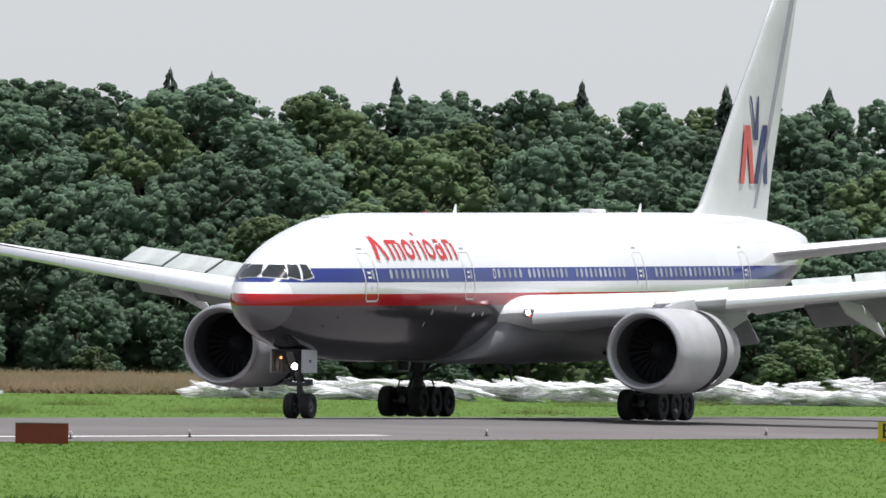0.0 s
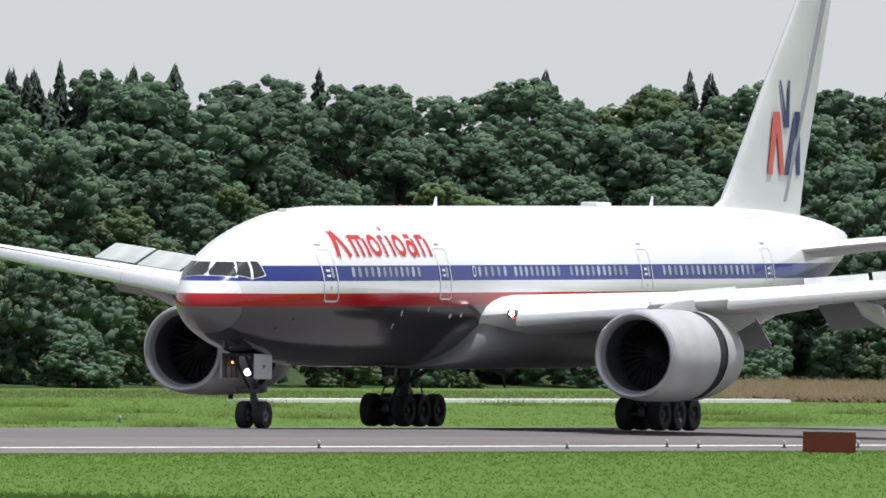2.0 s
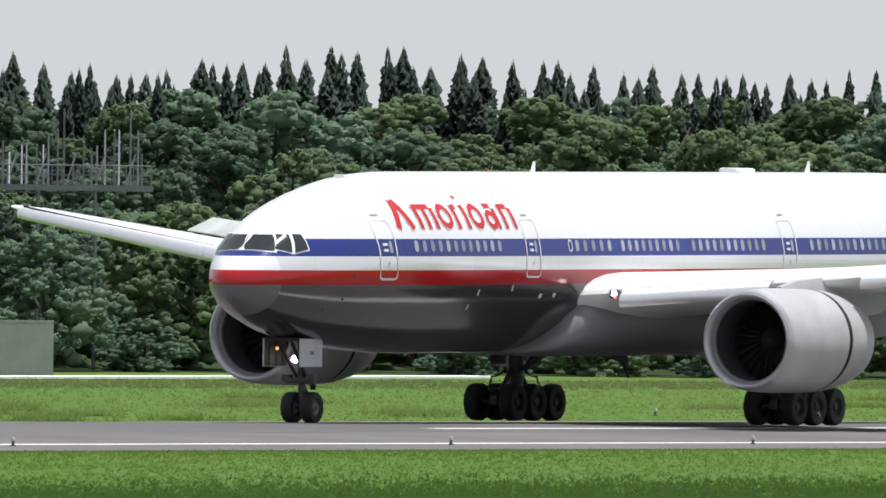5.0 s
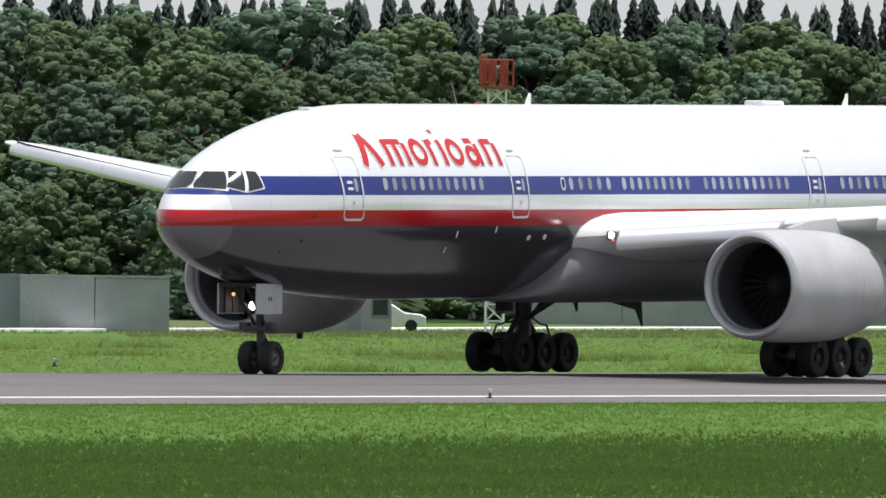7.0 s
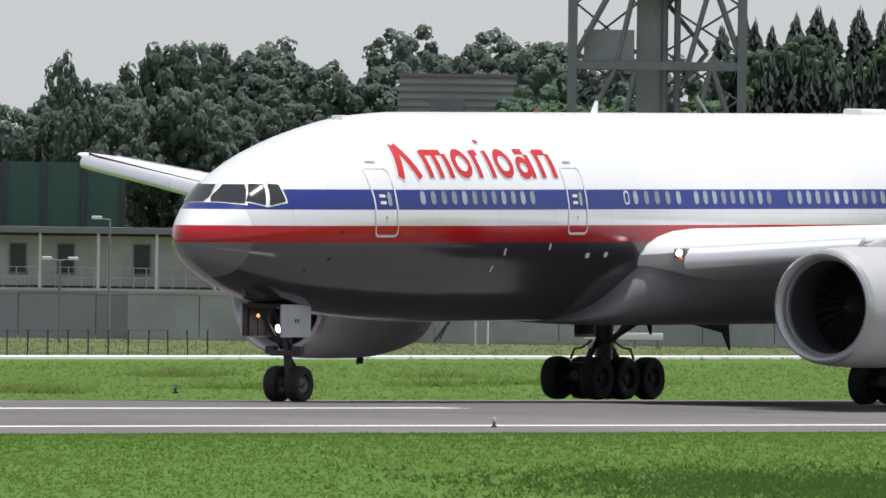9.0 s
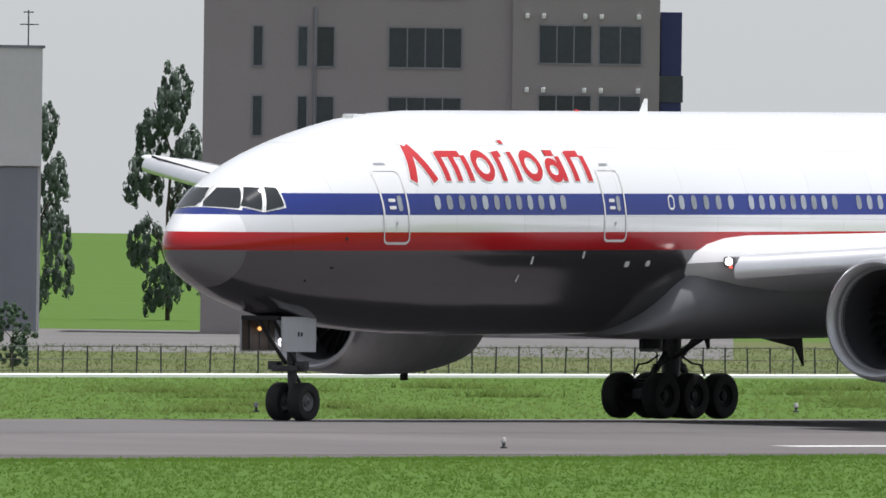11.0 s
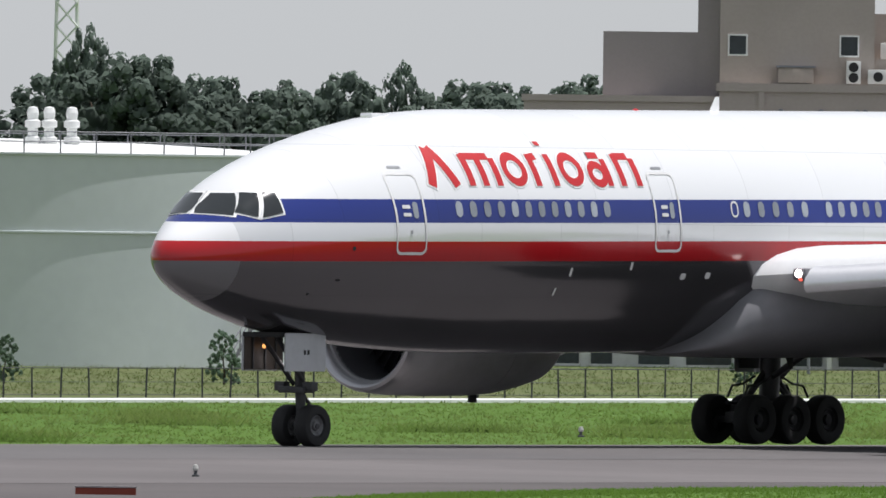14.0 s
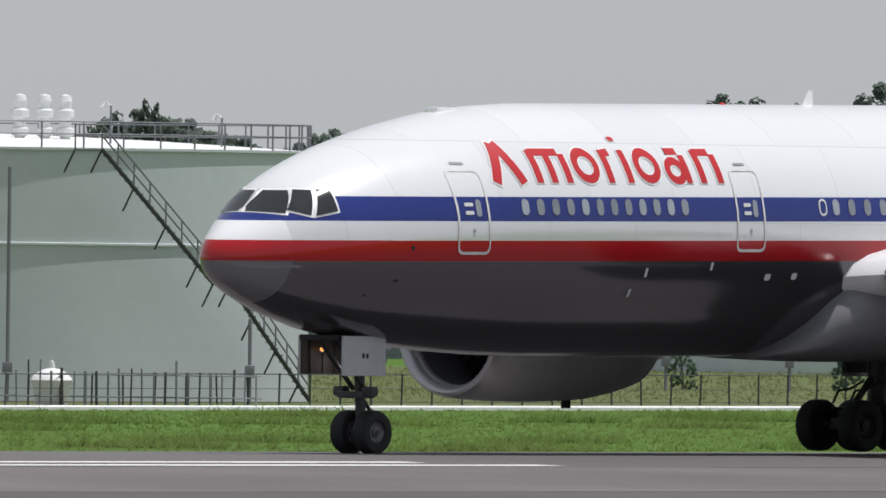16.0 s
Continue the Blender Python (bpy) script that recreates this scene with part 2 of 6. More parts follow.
def up(x, z):
    """Height over the ground of a point z above the axis."""
    return ZC + SLOPE * x + z


def side_y(x, z):
    """Half width of the fuselage at x and z above the axis."""
    b, t, w, c = (lin(x, ST, k) for k in (1, 2, 3, 4))
    q = (z - c) / ((t - c) if z > c else (c - b))
    return w * math.sqrt(max(0.0, 1 - q * q))


def fuselage_mesh():
    xs = sorted({r[0] for r in ST} | {x / 2 for x in range(2, 124)})
    rings = []
    for x in xs:
        b, t, w, c = (lin(x, ST, k) for k in (1, 2, 3, 4))
        ring = []
        for i in range(72):
            a = 2 * math.pi * i / 72
            s, q = math.sin(a), math.cos(a)
            ring.append(Vector((x, w * s, up(x, c + ((t - c) if q > 0 else (c - b)) * q))))
        rings.append(ring)
    return loft(rings)


def on_side(pts, lift=0.012, thick=0.0, side=-1, grid=0):
    """A patch that hugs the fuselage: pts are (x, z) of its outline in order."""
    bm = bmesh.new()
    f = bm.faces.new([bm.verts.new((x, 0, z)) for x, z in pts])
    if grid:
        bmesh.ops.triangulate(bm, faces=[f])
        bmesh.ops.subdivide_edges(bm, edges=bm.edges[:], cuts=grid, use_grid_fill=True)
    for v in bm.verts:
        x, z = v.co.x, v.co.z
        v.co = Vector((x, side * (side_y(x, z) + lift), up(x, z)))
    return bm


def quad_on_side(pts, lift=0.02, side=-1, n=8):
    """A finely divided four-cornered patch on the fuselage."""
    (ax, az), (bx, bz), (cx, cz), (dx, dz) = pts
    bm = bmesh.new()
    rows = []
    for i in range(n + 1):
        u = i / n
        row = []
        for j in range(n + 1):
            v = j / n
            x = (ax + (bx - ax) * u) * (1 - v) + (dx + (cx - dx) * u) * v
            z = (az + (bz - az) * u) * (1 - v) + (dz + (cz - dz) * u) * v
            row.append(bm.verts.new((x - lift * 0.6, side * (side_y(x, z) + lift), up(x, z) + lift * 0.4)))
        rows.append(row)
    for a, b in zip(rows, rows[1:]):
        for j in range(n):
            bm.faces.new((a[j], a[j + 1], b[j + 1], b[j]))
    return bm


def frame_on_side(pts, width, lift=0.015, side=-1):
    """A closed outline strip on the fuselage."""
    n = len(pts)
    cx, cz = sum(p[0] for p in pts) / n, sum(p[1] for p in pts) / n
    bm = bmesh.new()
    rows = []
    for k in (0, 1):
        row = []
        for x, z in pts:
            dx, dz = cx - x, cz - z
            d = math.hypot(dx, dz)
            x1, z1 = x + dx / d * width * k * 1.3, z + dz / d * width * k * 1.3
            row.append(bm.verts.new((x1, side * (side_y(x1, z1) + lift), up(x1, z1))))
        rows.append(row)
    for i in range(n):
        j = (i + 1) % n
        bm.faces.new((rows[0][i], rows[0][j], rows[1][j], rows[1][i]))
    return bm


def stroke_on_side(pts, width, lift, side, shut):
    """A painted stroke of even width along a path on the fuselage."""
    pts = [Vector(q) for q in pts]
    fine = []
    for k in range(len(pts) if shut else len(pts) - 1):
        q0, q1 = pts[k], pts[(k + 1) % len(pts)]
        m = max(1, int((q1 - q0).length / 0.09))
        fine += [q0.lerp(q1, i / m) for i in range(m)]
    if not shut:
        d0, d1 = (fine[1] - fine[0] if len(fine) > 1 else pts[-1] - pts[0]).normalized(), (pts[-1] - fine[-1]).normalized()
        grow_by = max(0.0, width - 0.26) * 0.5
        fine = [fine[0] - d0 * grow_by] + fine[1:] + [pts[-1] + d1 * grow_by]
    n = len(fine)
    rows = []
    bm = bmesh.new()
    for k, q in enumerate(fine):
        d = (fine[(k + 1) % n] if shut or k + 1 < n else q) - (fine[k - 1] if shut or k else q)
        e = Vector((d.y, -d.x)).normalized()
        row = []
        for u in (-0.5, 0.0, 0.5):
            x, z = q + e * width * u
            row.append(bm.verts.new((x, side * (side_y(x, z) + lift), up(x, z) + lift * 0.5)))
        rows.append(row)
    for r0, r1 in zip(rows, rows[1:] + (rows[:1] if shut else [])):
        for j in (0, 1):
            bm.faces.new((r0[j], r0[j + 1], r1[j + 1], r1[j]))
    return bm


def rounded(x0, x1, z0, z1, r, n=4, shear=0.0):
    """A rounded rectangle as outline."""
    out = []
    for cx, cz, a0 in ((x1 - r, z1 - r, 0), (x0 + r, z1 - r, 90), (x0 + r, z0 + r, 180), (x1 - r, z0 + r, 270)):
        for i in range(n + 1):
            a = radians(a0 + 90 * i / n)
            out.append((cx + r * math.cos(a) + shear * (cz + r * math.sin(a) - z0), cz + r * math.sin(a)))
    return out


def dense(pts, step=0.25):
    out = []
    for (x0, z0), (x1, z1) in zip(pts, pts[1:] + pts[:1]):
        k = max(1, int(math.hypot(x1 - x0, z1 - z0) / step))
        out += [(x0 + (x1 - x0) * i / k, z0 + (z1 - z0) * i / k) for i in range(k)]
    return out


def aerofoil(n=13, thick=0.12):
    """Closed section, chord 0 to 1, as (along, up)."""
    xs = [0.5 - 0.5 * math.cos(math.pi * i / n) for i in range(n + 1)]
    yt = lambda x: 5 * thick * (0.2969 * math.sqrt(x) - 0.126 * x - 0.3516 * x ** 2 + 0.2843 * x ** 3 - 0.1015 * x ** 4)
    return [(x, yt(x)) for x in xs] + [(x, -yt(x) * 0.85) for x in xs[-2:0:-1]]


# the wing: |y|, leading edge x, chord, height of the leading edge, thickness
WG = [(2.6, 20.3, 13.6, 4.15, 0.135), (9.6, 25.2, 8.9, 4.83, 0.115), (20.0, 32.4, 5.6, 6.02, 0.105), (29.0, 38.7, 2.7, 7.08, 0.10), (30.4, 40.2, 1.3, 7.25, 0.10)]


def wing_point(y, c, lift=0.0, twist=1.0):
    """A point on the wing's chord plane at |y| and share c of the chord."""
    x, ch, z = (lin(y, WG, k) for k in (1, 2, 3))
    inc = radians(2.0 - 3.0 * y / 30)
    return Vector((x + c * ch, y, z + 0.25 * (1 - y / 30) - c * ch * math.sin(inc) + lift))


def wing_mesh(sgn, c0=0.0, c1=1.0, y0=2.6, y1=30.4):
    ys = [y0 + (y1 - y0) * i / 22 for i in range(23)]
    rings = []
    for y in ys:
        ch, th = lin(y, WG, 2), lin(y, WG, 4)
        ring = []
        for s, u in aerofoil(thick=th):
            p = wing_point(y, c0 + s * (c1 - c0))
            ring.append(Vector((p.x, sgn * y, p.z + u * ch)))
        rings.append(ring)
    return loft(rings)


def slab(sgn, corners, thick):
    """A plate from four corners (x, |y|, z), thickened downwards, with a rounded front."""
    bm = bmesh.new()
    top = [bm.verts.new((x, sgn * y, z)) for x, y, z in corners]
    f = bm.faces.new(top)
    g = bmesh.ops.extrude_face_region(bm, geom=[f])["geom"]
    for v in g:
        if isinstance(v, bmesh.types.BMVert):
            v.co.z -= thick
    bmesh.ops.bevel(bm, geom=bm.edges[:], offset=thick * 0.25, segments=2, affect="EDGES")
    return bm


def slat_mesh(sgn, y0, y1):
    """A drooped leading-edge slat: a curved shell ahead of and below the wing's nose."""
    rings = []
    for i in range(9):
        y = y0 + (y1 - y0) * i / 8
        ch = lin(y, WG, 2)
        p = wing_point(y, 0)
        w = 0.48 + 0.048 * (max(ch, 4.2) - 4.2)
        ring = []
        for s, u in ((1.0, 0.36), (0.75, 0.40), (0.45, 0.36), (0.2, 0.22), (0.05, 0.02), (0.0, -0.16), (0.04, -0.32), (0.14, -0.40), (0.16, -0.34), (0.22, -0.05), (0.5, 0.2), (0.98, 0.30)):
            ring.append(Vector((p.x - 0.55 * w + s * w, sgn * y, p.z - 0.20 * w + u * w)))
        rings.append(ring)
    return loft(rings)


def engine(parent, sgn):
    c = (0, sgn * 9.62, 0)
    zc = 2.94
    cc = (0, c[1], zc)
    nac = part("nacelle", lathe([(20.35, 1.40), (20.12, 1.46), (20.0, 1.55), (20.03, 1.64), (20.2, 1.70), (20.7, 1.755), (21.6, 1.79), (22.8, 1.80), (24.0, 1.785), (24.35, 1.77), (24.35, 1.70)], seg=56, centre=cc), NACELLE, parent,
               "pale grey engine nacelle with open round intake")
    part("intake_lip", lathe([(20.5, 1.385), (20.2, 1.43), (20.02, 1.505), (19.965, 1.585), (20.02, 1.66), (20.22, 1.715)], seg=56, centre=cc), BARE, nac, "bare metal intake lip")
    part("intake_duct", lathe([(20.45, 1.39), (21.0, 1.36), (21.9, 1.41), (22.0, 1.41)], seg=48, centre=cc), DUCT, nac)
    # black disc behind the blades paints the shade deep in the intake
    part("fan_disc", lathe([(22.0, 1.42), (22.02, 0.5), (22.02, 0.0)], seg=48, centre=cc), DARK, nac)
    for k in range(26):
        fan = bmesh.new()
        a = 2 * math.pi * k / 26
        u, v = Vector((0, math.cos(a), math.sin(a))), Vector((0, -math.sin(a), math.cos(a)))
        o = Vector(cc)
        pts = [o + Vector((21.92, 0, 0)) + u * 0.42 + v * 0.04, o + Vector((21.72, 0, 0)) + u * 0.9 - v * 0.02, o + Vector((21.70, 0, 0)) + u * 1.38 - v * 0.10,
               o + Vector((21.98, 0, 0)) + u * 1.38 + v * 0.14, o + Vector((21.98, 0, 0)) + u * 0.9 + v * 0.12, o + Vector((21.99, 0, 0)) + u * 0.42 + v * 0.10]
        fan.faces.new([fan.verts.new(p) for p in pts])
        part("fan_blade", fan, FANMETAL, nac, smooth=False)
    part("spinner", lathe([(21.35, 0.02), (21.45, 0.12), (21.65, 0.27), (21.95, 0.42)], seg=28, centre=cc, cap0=True), DARK, nac)
    part("cascade", lathe([(24.33, 1.725), (25.2, 1.70), (25.9, 1.5)], seg=48, centre=cc), DARK, nac, "dark reverser cascade ring")
    sleeve = part("reverser_sleeve", lathe([(24.36, 1.735), (24.37, 1.765), (25.0, 1.735), (25.9, 1.60), (26.6, 1.44), (26.62, 1.40), (25.6, 1.50)], seg=56, centre=cc), NACELLE, nac, "pale grey sliding reverser sleeve")
    part("core_cowl", lathe([(25.2, 1.15), (26.6, 1.02), (27.6, 0.82), (28.0, 0.72), (27.9, 0.66)], seg=40, centre=cc), BARE, nac, "bare metal core cowl")
    part("exhaust_plug", lathe([(27.3, 0.5), (28.2, 0.34), (28.8, 0.05)], seg=28, centre=cc, cap1=True), STRUT, nac)
    # pylon up to the wing
    pyl = []
    for x, z0, z1, w in ((22.4, 4.64, 4.78, 0.12), (23.6, 4.5, 5.0, 0.22), (25.4, 4.2, 5.12, 0.26), (27.6, 3.7, 5.0, 0.26), (29.6, 3.9, 4.9, 0.22), (31.5, 4.3, 4.7, 0.08)):
        pyl.append([Vector((x, c[1] + w * s, z)) for s, z in ((-1, z0), (-1, (z0 + z1) / 2), (-0.6, z1), (0.6, z1), (1, (z0 + z1) / 2), (1, z0))])
    part("pylon", loft(pyl), NACELLE, parent)
    # drain mast below
    part("drain_mast", loft([[Vector((24.4 + a, c[1] + b, z)) for a, b in ((0, -0.03), (0.3, -0.03), (0.3, 0.03), (0, 0.03))] for z in (1.22, 0.98)]), DARK, nac)
    return sleeve


def add_wheel(parent, x, y, r, w, rim_r, hub=None):
    """A tyre with its rim, axle along y."""
    prof = [(-w * 0.30, rim_r), (-w * 0.44, rim_r * 1.12), (-w * 0.5, r * 0.80), (-w * 0.46, r * 0.93), (-w * 0.32, r * 0.99), (-w * 0.1, r), (w * 0.1, r), (w * 0.32, r * 0.99), (w * 0.46, r * 0.93), (w * 0.5, r * 0.80), (w * 0.44, rim_r * 1.12), (w * 0.30, rim_r)]
    wheel = part("wheel", lathe(prof, axis="y", seg=36, centre=(x, y, r - 0.03)), RUBBER, parent, "black rubber tyre")
    for s in (-1, 1):
        part("rim", lathe([(s * w * 0.30, rim_r), (s * w * 0.36, rim_r * 0.92), (s * w * 0.22, rim_r * 0.72), (s * w * 0.2, rim_r * 0.5), (s * w * 0.34, rim_r * 0.42), (s * w * 0.38, rim_r * 0.2), (s * w * 0.38, 0.01)], axis="y", seg=28, centre=(x, y, r - 0.03), cap1=True), hub or RIM, wheel, "grey metal wheel rim")
    return wheel


def nose_gear(parent):
    g = part("nose_gear", tube((5.75, 0, 2.75), (5.89, 0, 0.62), 0.13, seg=16), STRUT, parent, "dark nose landing gear leg")
    part("piston", tube((5.86, 0, 1.15), (5.89, 0, 0.45), 0.085), RIM, g)
    part("axle", tube((5.89, -0.55, 0.5), (5.89, 0.55, 0.5), 0.07), STRUT, g)
    part("drag_brace", add_tube(tube((5.8, -0.18, 1.55), (4.6, -0.25, 2.75), 0.06), (5.8, 0.18, 1.55), (4.6, 0.25, 2.75), 0.06), STRUT, g)
    part("torque_link", add_tube(tube((5.95, 0, 1.3), (6.3, 0, 0.95), 0.05), (6.3, 0, 0.95), (6.0, 0, 0.6), 0.05), STRUT, g)
    bm = box(5.45, 5.95, -0.42, 0.42, 1.33, 1.50, bevel=0.04)
    add_box(bm, 5.55, 5.8, -0.62, -0.3, 1.38, 1.62, bevel=0.03)
    add_box(bm, 5.55, 5.8, 0.3, 0.62, 1.38, 1.62, bevel=0.03)
    part("steering_block", bm, STRUT, g)
    for s in (-1, 1):
        add_wheel(g, 5.89, s * 0.37, 0.535, 0.42, 0.27)
    # taxi lamps on the leg
    for s, z in ((0.1, 2.14),):
        lamp = part("lamp_housing", lathe([(5.72, 0.02), (5.70, 0.12), (5.58, 0.14)], seg=16, centre=(0, s * 1.2, z), cap0=True), STRUT, g)
        part("lens", lathe([(5.585, 0.135), (5.53, 0.125), (5.46, 0.08), (5.44, 0.01)], seg=16, centre=(0, s * 1.2, z), cap1=True), LAMP, lamp, "lit landing lamp lens")
    # the aft doors hang open on both sides
    for s in (-1, 1):
        door = part("gear_door", box(4.38, 5.95, s * 0.70 - 0.03, s * 0.70 + 0.03, 1.88, 2.84, bevel=0.015), DOORPALE, parent, "open pale nose gear door with small marks")
        part("door_lining", box(4.41, 5.92, s * 0.655 - 0.012, s * 0.655 + 0.012, 1.91, 2.80), BROWNGEAR, door, "dark brown door lining", smooth=False)
        for x in (4.72, 5.2, 5.62):
            part("lining_rib", box(x - 0.03, x + 0.03, s * 0.625 - 0.016, s * 0.625 + 0.016, 1.93, 2.78, bevel=0.008), STRUT, door)
        for x in (5.12, 5.26):
            part("door_mark", box(x - 0.04, x + 0.04, s * 0.735 - 0.003, s * 0.735 + 0.003, 2.3, 2.42), DARK, door, smooth=False)
    # solid black slab in place of a hollow well, its shade painted in
    part("gear_well_shade", box(4.3, 6.1, -0.62, 0.62, 2.74, 2.86), DARK, parent)
    # added glow, no lamp of the gear: stands for an amber reflection on the lining
    well = part("well_lamp", lathe([(5.12, 0.02), (5.10, 0.06), (5.03, 0.07)], seg=14, centre=(0, 0.52, 2.5), cap0=True), STRUT, parent)
    part("lens", lathe([(5.035, 0.06), (4.99, 0.045), (4.97, 0.01)], seg=14, centre=(0, 0.52, 2.5), cap1=True), AMBER, well, "glowing lens put in for an amber glint")


def main_gear(parent, sgn):
    y = sgn * 5.49
    x = 31.77
    g = part("main_gear", tube((x, y * 0.98, 3.6), (x, y, 0.75), 0.27, seg=16), STRUT, parent, "dark six-wheel main landing gear")
    part("bogie_beam", box(x - 1.65, x + 1.65, y - 0.16, y + 0.16, 0.52, 0.82, bevel=0.05), STRUT, g)
    part("side_brace", add_tube(tube((x - 0.1, y - sgn * 0.15, 1.7), (x - 0.3, y - sgn * 2.4, 2.9), 0.09), (x + 0.2, y, 1.5), (x + 1.7, y - sgn * 0.4, 3.0), 0.08), STRUT, g)
    part("torque_link", add_tube(tube((x + 0.2, y, 1.6), (x + 0.75, y, 1.25), 0.06), (x + 0.75, y, 1.25), (x + 0.25, y, 0.8), 0.06), STRUT, g)
    for k in (-1, 1):
        for e in (-0.25, 0.3):
            part("brake_hose", sweep([Vector((x + k * dx, y + e, z)) for dx, z in ((0.2, 1.75), (0.7, 1.55), (1.15, 1.5), (1.35, 1.2))], 0.035), STRUT, g)
    for dx in (-1.45, 0, 1.45):
        part("axle", tube((x + dx, y - 0.7, 0.62), (x + dx, y + 0.7, 0.62), 0.08), STRUT, g)
        for s in (-1, 1):
            add_wheel(g, x + dx, y + s * 0.70, 0.655, 0.52, 0.30, SHADE_RIM)
    part("truck_actuator", add_tube(tube((x - 0.15, y, 1.9), (x - 1.2, y, 0.85), 0.09), (x + 0.15, y, 1.9), (x + 1.2, y, 0.85), 0.08), STRUT, g)
    part("brake_rod", add_tube(tube((x - 1.4, y - 0.3, 1.05), (x + 1.4, y - 0.3, 1.05), 0.05), (x - 1.4, y + 0.3, 1.05), (x + 1.4, y + 0.3, 1.05), 0.05), STRUT, g)
    for dx in (-0.75, 0.75):
        part("brake_unit", box(x + dx - 0.4, x + dx + 0.4, y - 0.38, y + 0.38, 0.5, 1.0, bevel=0.06), STRUT, g)
    part("gear_door", slab(sgn, [(x - 0.9, 6.0, 3.5), (x + 0.9, 6.0, 3.5), (x + 0.75, 6.15, 1.9), (x - 0.6, 6.15, 1.9)], 0.06), FLAPGREY, parent, "open grey main gear door")
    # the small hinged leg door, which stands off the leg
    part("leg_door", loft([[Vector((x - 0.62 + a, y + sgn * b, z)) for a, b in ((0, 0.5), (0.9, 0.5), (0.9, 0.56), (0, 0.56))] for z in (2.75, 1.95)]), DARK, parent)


# solid dark strip along the slat's rear edge: the gap's shade as colour
def slat_gap_shade(sgn, y0, y1):
    rings = []
    for i in range(9):
        y = y0 + (y1 - y0) * i / 8
        w = 0.48 + 0.048 * (max(lin(y, WG, 2), 4.2) - 4.2)
        p = wing_point(y, 0)
        rings.append([Vector((p.x + (s - 0.55) * w, sgn * y, p.z + (u - 0.20) * w)) for s, u in ((1.01, 0.30), (1.01, 0.55), (1.10, 0.55), (1.10, 0.30))])
    return loft(rings)


def build_airliner():
    a = thing("airliner", pose(0, 0, 0), "silver twin-engine jet airliner with blue and red stripes", "airliner")
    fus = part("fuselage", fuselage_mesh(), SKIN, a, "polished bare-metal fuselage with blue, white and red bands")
    # belly fairing at the wing root
    rings = []
    for x, w, zb, zt in ((19.5, 1.5, -3.12, -2.95), (19.8, 2.2, -3.15, -2.5), (20.05, 2.65, -3.17, -2.0), (20.35, 2.95, -3.19, -1.4), (20.8, 3.2, -3.21, -0.95), (21.6, 3.42, -3.24, -0.65), (23, 3.62, -3.26, -0.45), (25, 3.75, -3.27, -0.35), (33, 3.75, -3.27, -0.5), (37, 3.4, -3.2, -1.2), (40, 2.4, -3.13, -2.2)):
        ring = []
        for i in range(28):
            t = 2 * math.pi * i / 28
            c, s = math.cos(t), math.sin(t)
            ring.append(Vector((x, w * math.copysign(abs(c) ** 0.72, c), up(x, (zb + zt) / 2 + (zt - zb) / 2 * math.copysign(abs(s) ** 0.8, s)))))
        rings.append(ring)
    part("belly_fairing", loft(rings), FAIRING, a, "grey wing root fairing")
    # cockpit panes, three on each side
    for s in (-1, 1):
        for pts in COCKPIT:
            pane = part("cockpit_pane", quad_on_side(pts, 0.028, side=s, n=16), GLASS, a, "dark cockpit window pane")
            part("pane_frame", quad_on_side(grow(pts, 0.05), 0.010, side=s, n=16), WHITE_PAINT, pane)
    # cabin windows: shared meshes stepping by one frame bay
    wz = 0.60
    for s in (-1, 1):
        for x0, x1, n in ((8.5, 14.3, 12), (20.0, 22.4, 5), (23.4, 27.5, 9), (28.7, 34.0, 11), (37.7, 46.6, 17)):
            for i in range(n):
                x = x0 + (x1 - x0) * i / (n - 1)
                part("cabin_window", on_side(rounded(x - 0.125, x + 0.125, wz - 0.20, wz + 0.20, 0.12), 0.012, side=s), CABIN, a)
    for x, z in ((19.5, wz),):
        part("window_plug", frame_on_side(rounded(x - 0.15, x + 0.15, z - 0.21, z + 0.21, 0.14), 0.04, 0.012), OUTLINE, a)
    # doors
    for s in (-1, 1):
        for x, w, z0, z1 in ((6.78, 1.03, -0.56, 1.52), (16.75, 1.07, -0.50, 1.55), (36.0, 1.07, -0.5, 1.5), (48.4, 1.0, -0.45, 1.5)):
            pts = dense(rounded(x - w / 2, x + w / 2, z0, z1, 0.16, 4), 0.25)
            door = part("cabin_door", frame_on_side(pts, 0.055, 0.016, side=s), OUTLINE, a, "cabin door outlined in pale grey")
            part("door_window", on_side(rounded(x + 0.10, x + 0.27, 0.36, 0.78, 0.08), 0.014, side=s), CABIN, door)
            for q in (0.5, 0.7):
                part("door_handle", on_side(rounded(x - 0.25, x + 0.02, q - 0.09, q, 0.03), 0.016, side=s), OUTLINE, door)
            part("door_sill_light", on_side(rounded(x - 0.05, x + 0.03, -0.03, 0.06, 0.03), 0.016, side=s), FLAPGREY, door)
            part("handle_bar", on_side(rounded(x - 0.2, x + 0.2, 1.62, 1.68, 0.02), 0.016, side=s), FLAPGREY, a)
    # small vents and ports on the lower skin
    for x, z, w, h in ((3.9, -1.55, 0.06, 0.05), (4.6, -1.2, 0.12, 0.05), (4.9, -0.4, 0.10, 0.10), (13.0, -1.0, 0.09, 0.22), (15.4, -0.85, 0.09, 0.2), (17.6, -1.12, 0.22, 0.16), (18.6, -1.1, 0.2, 0.16), (12.6, -1.5, 0.07, 0.2)):
        part("service_port", on_side(rounded(x - w / 2, x + w / 2, z - h / 2, z + h / 2, min(w, h) * 0.3), 0.014), OUTLINE if x > 10 else DARK, a)
    # the word mark on the side, as plain red bars, rings and dots with a pale edge
    for s in (-1, 1):
        for pts, w, shut in WORD_MARK:
            part("mark_edge", stroke_on_side(pts, w + 0.09, 0.012, s, shut), WHITE_PAINT, a)
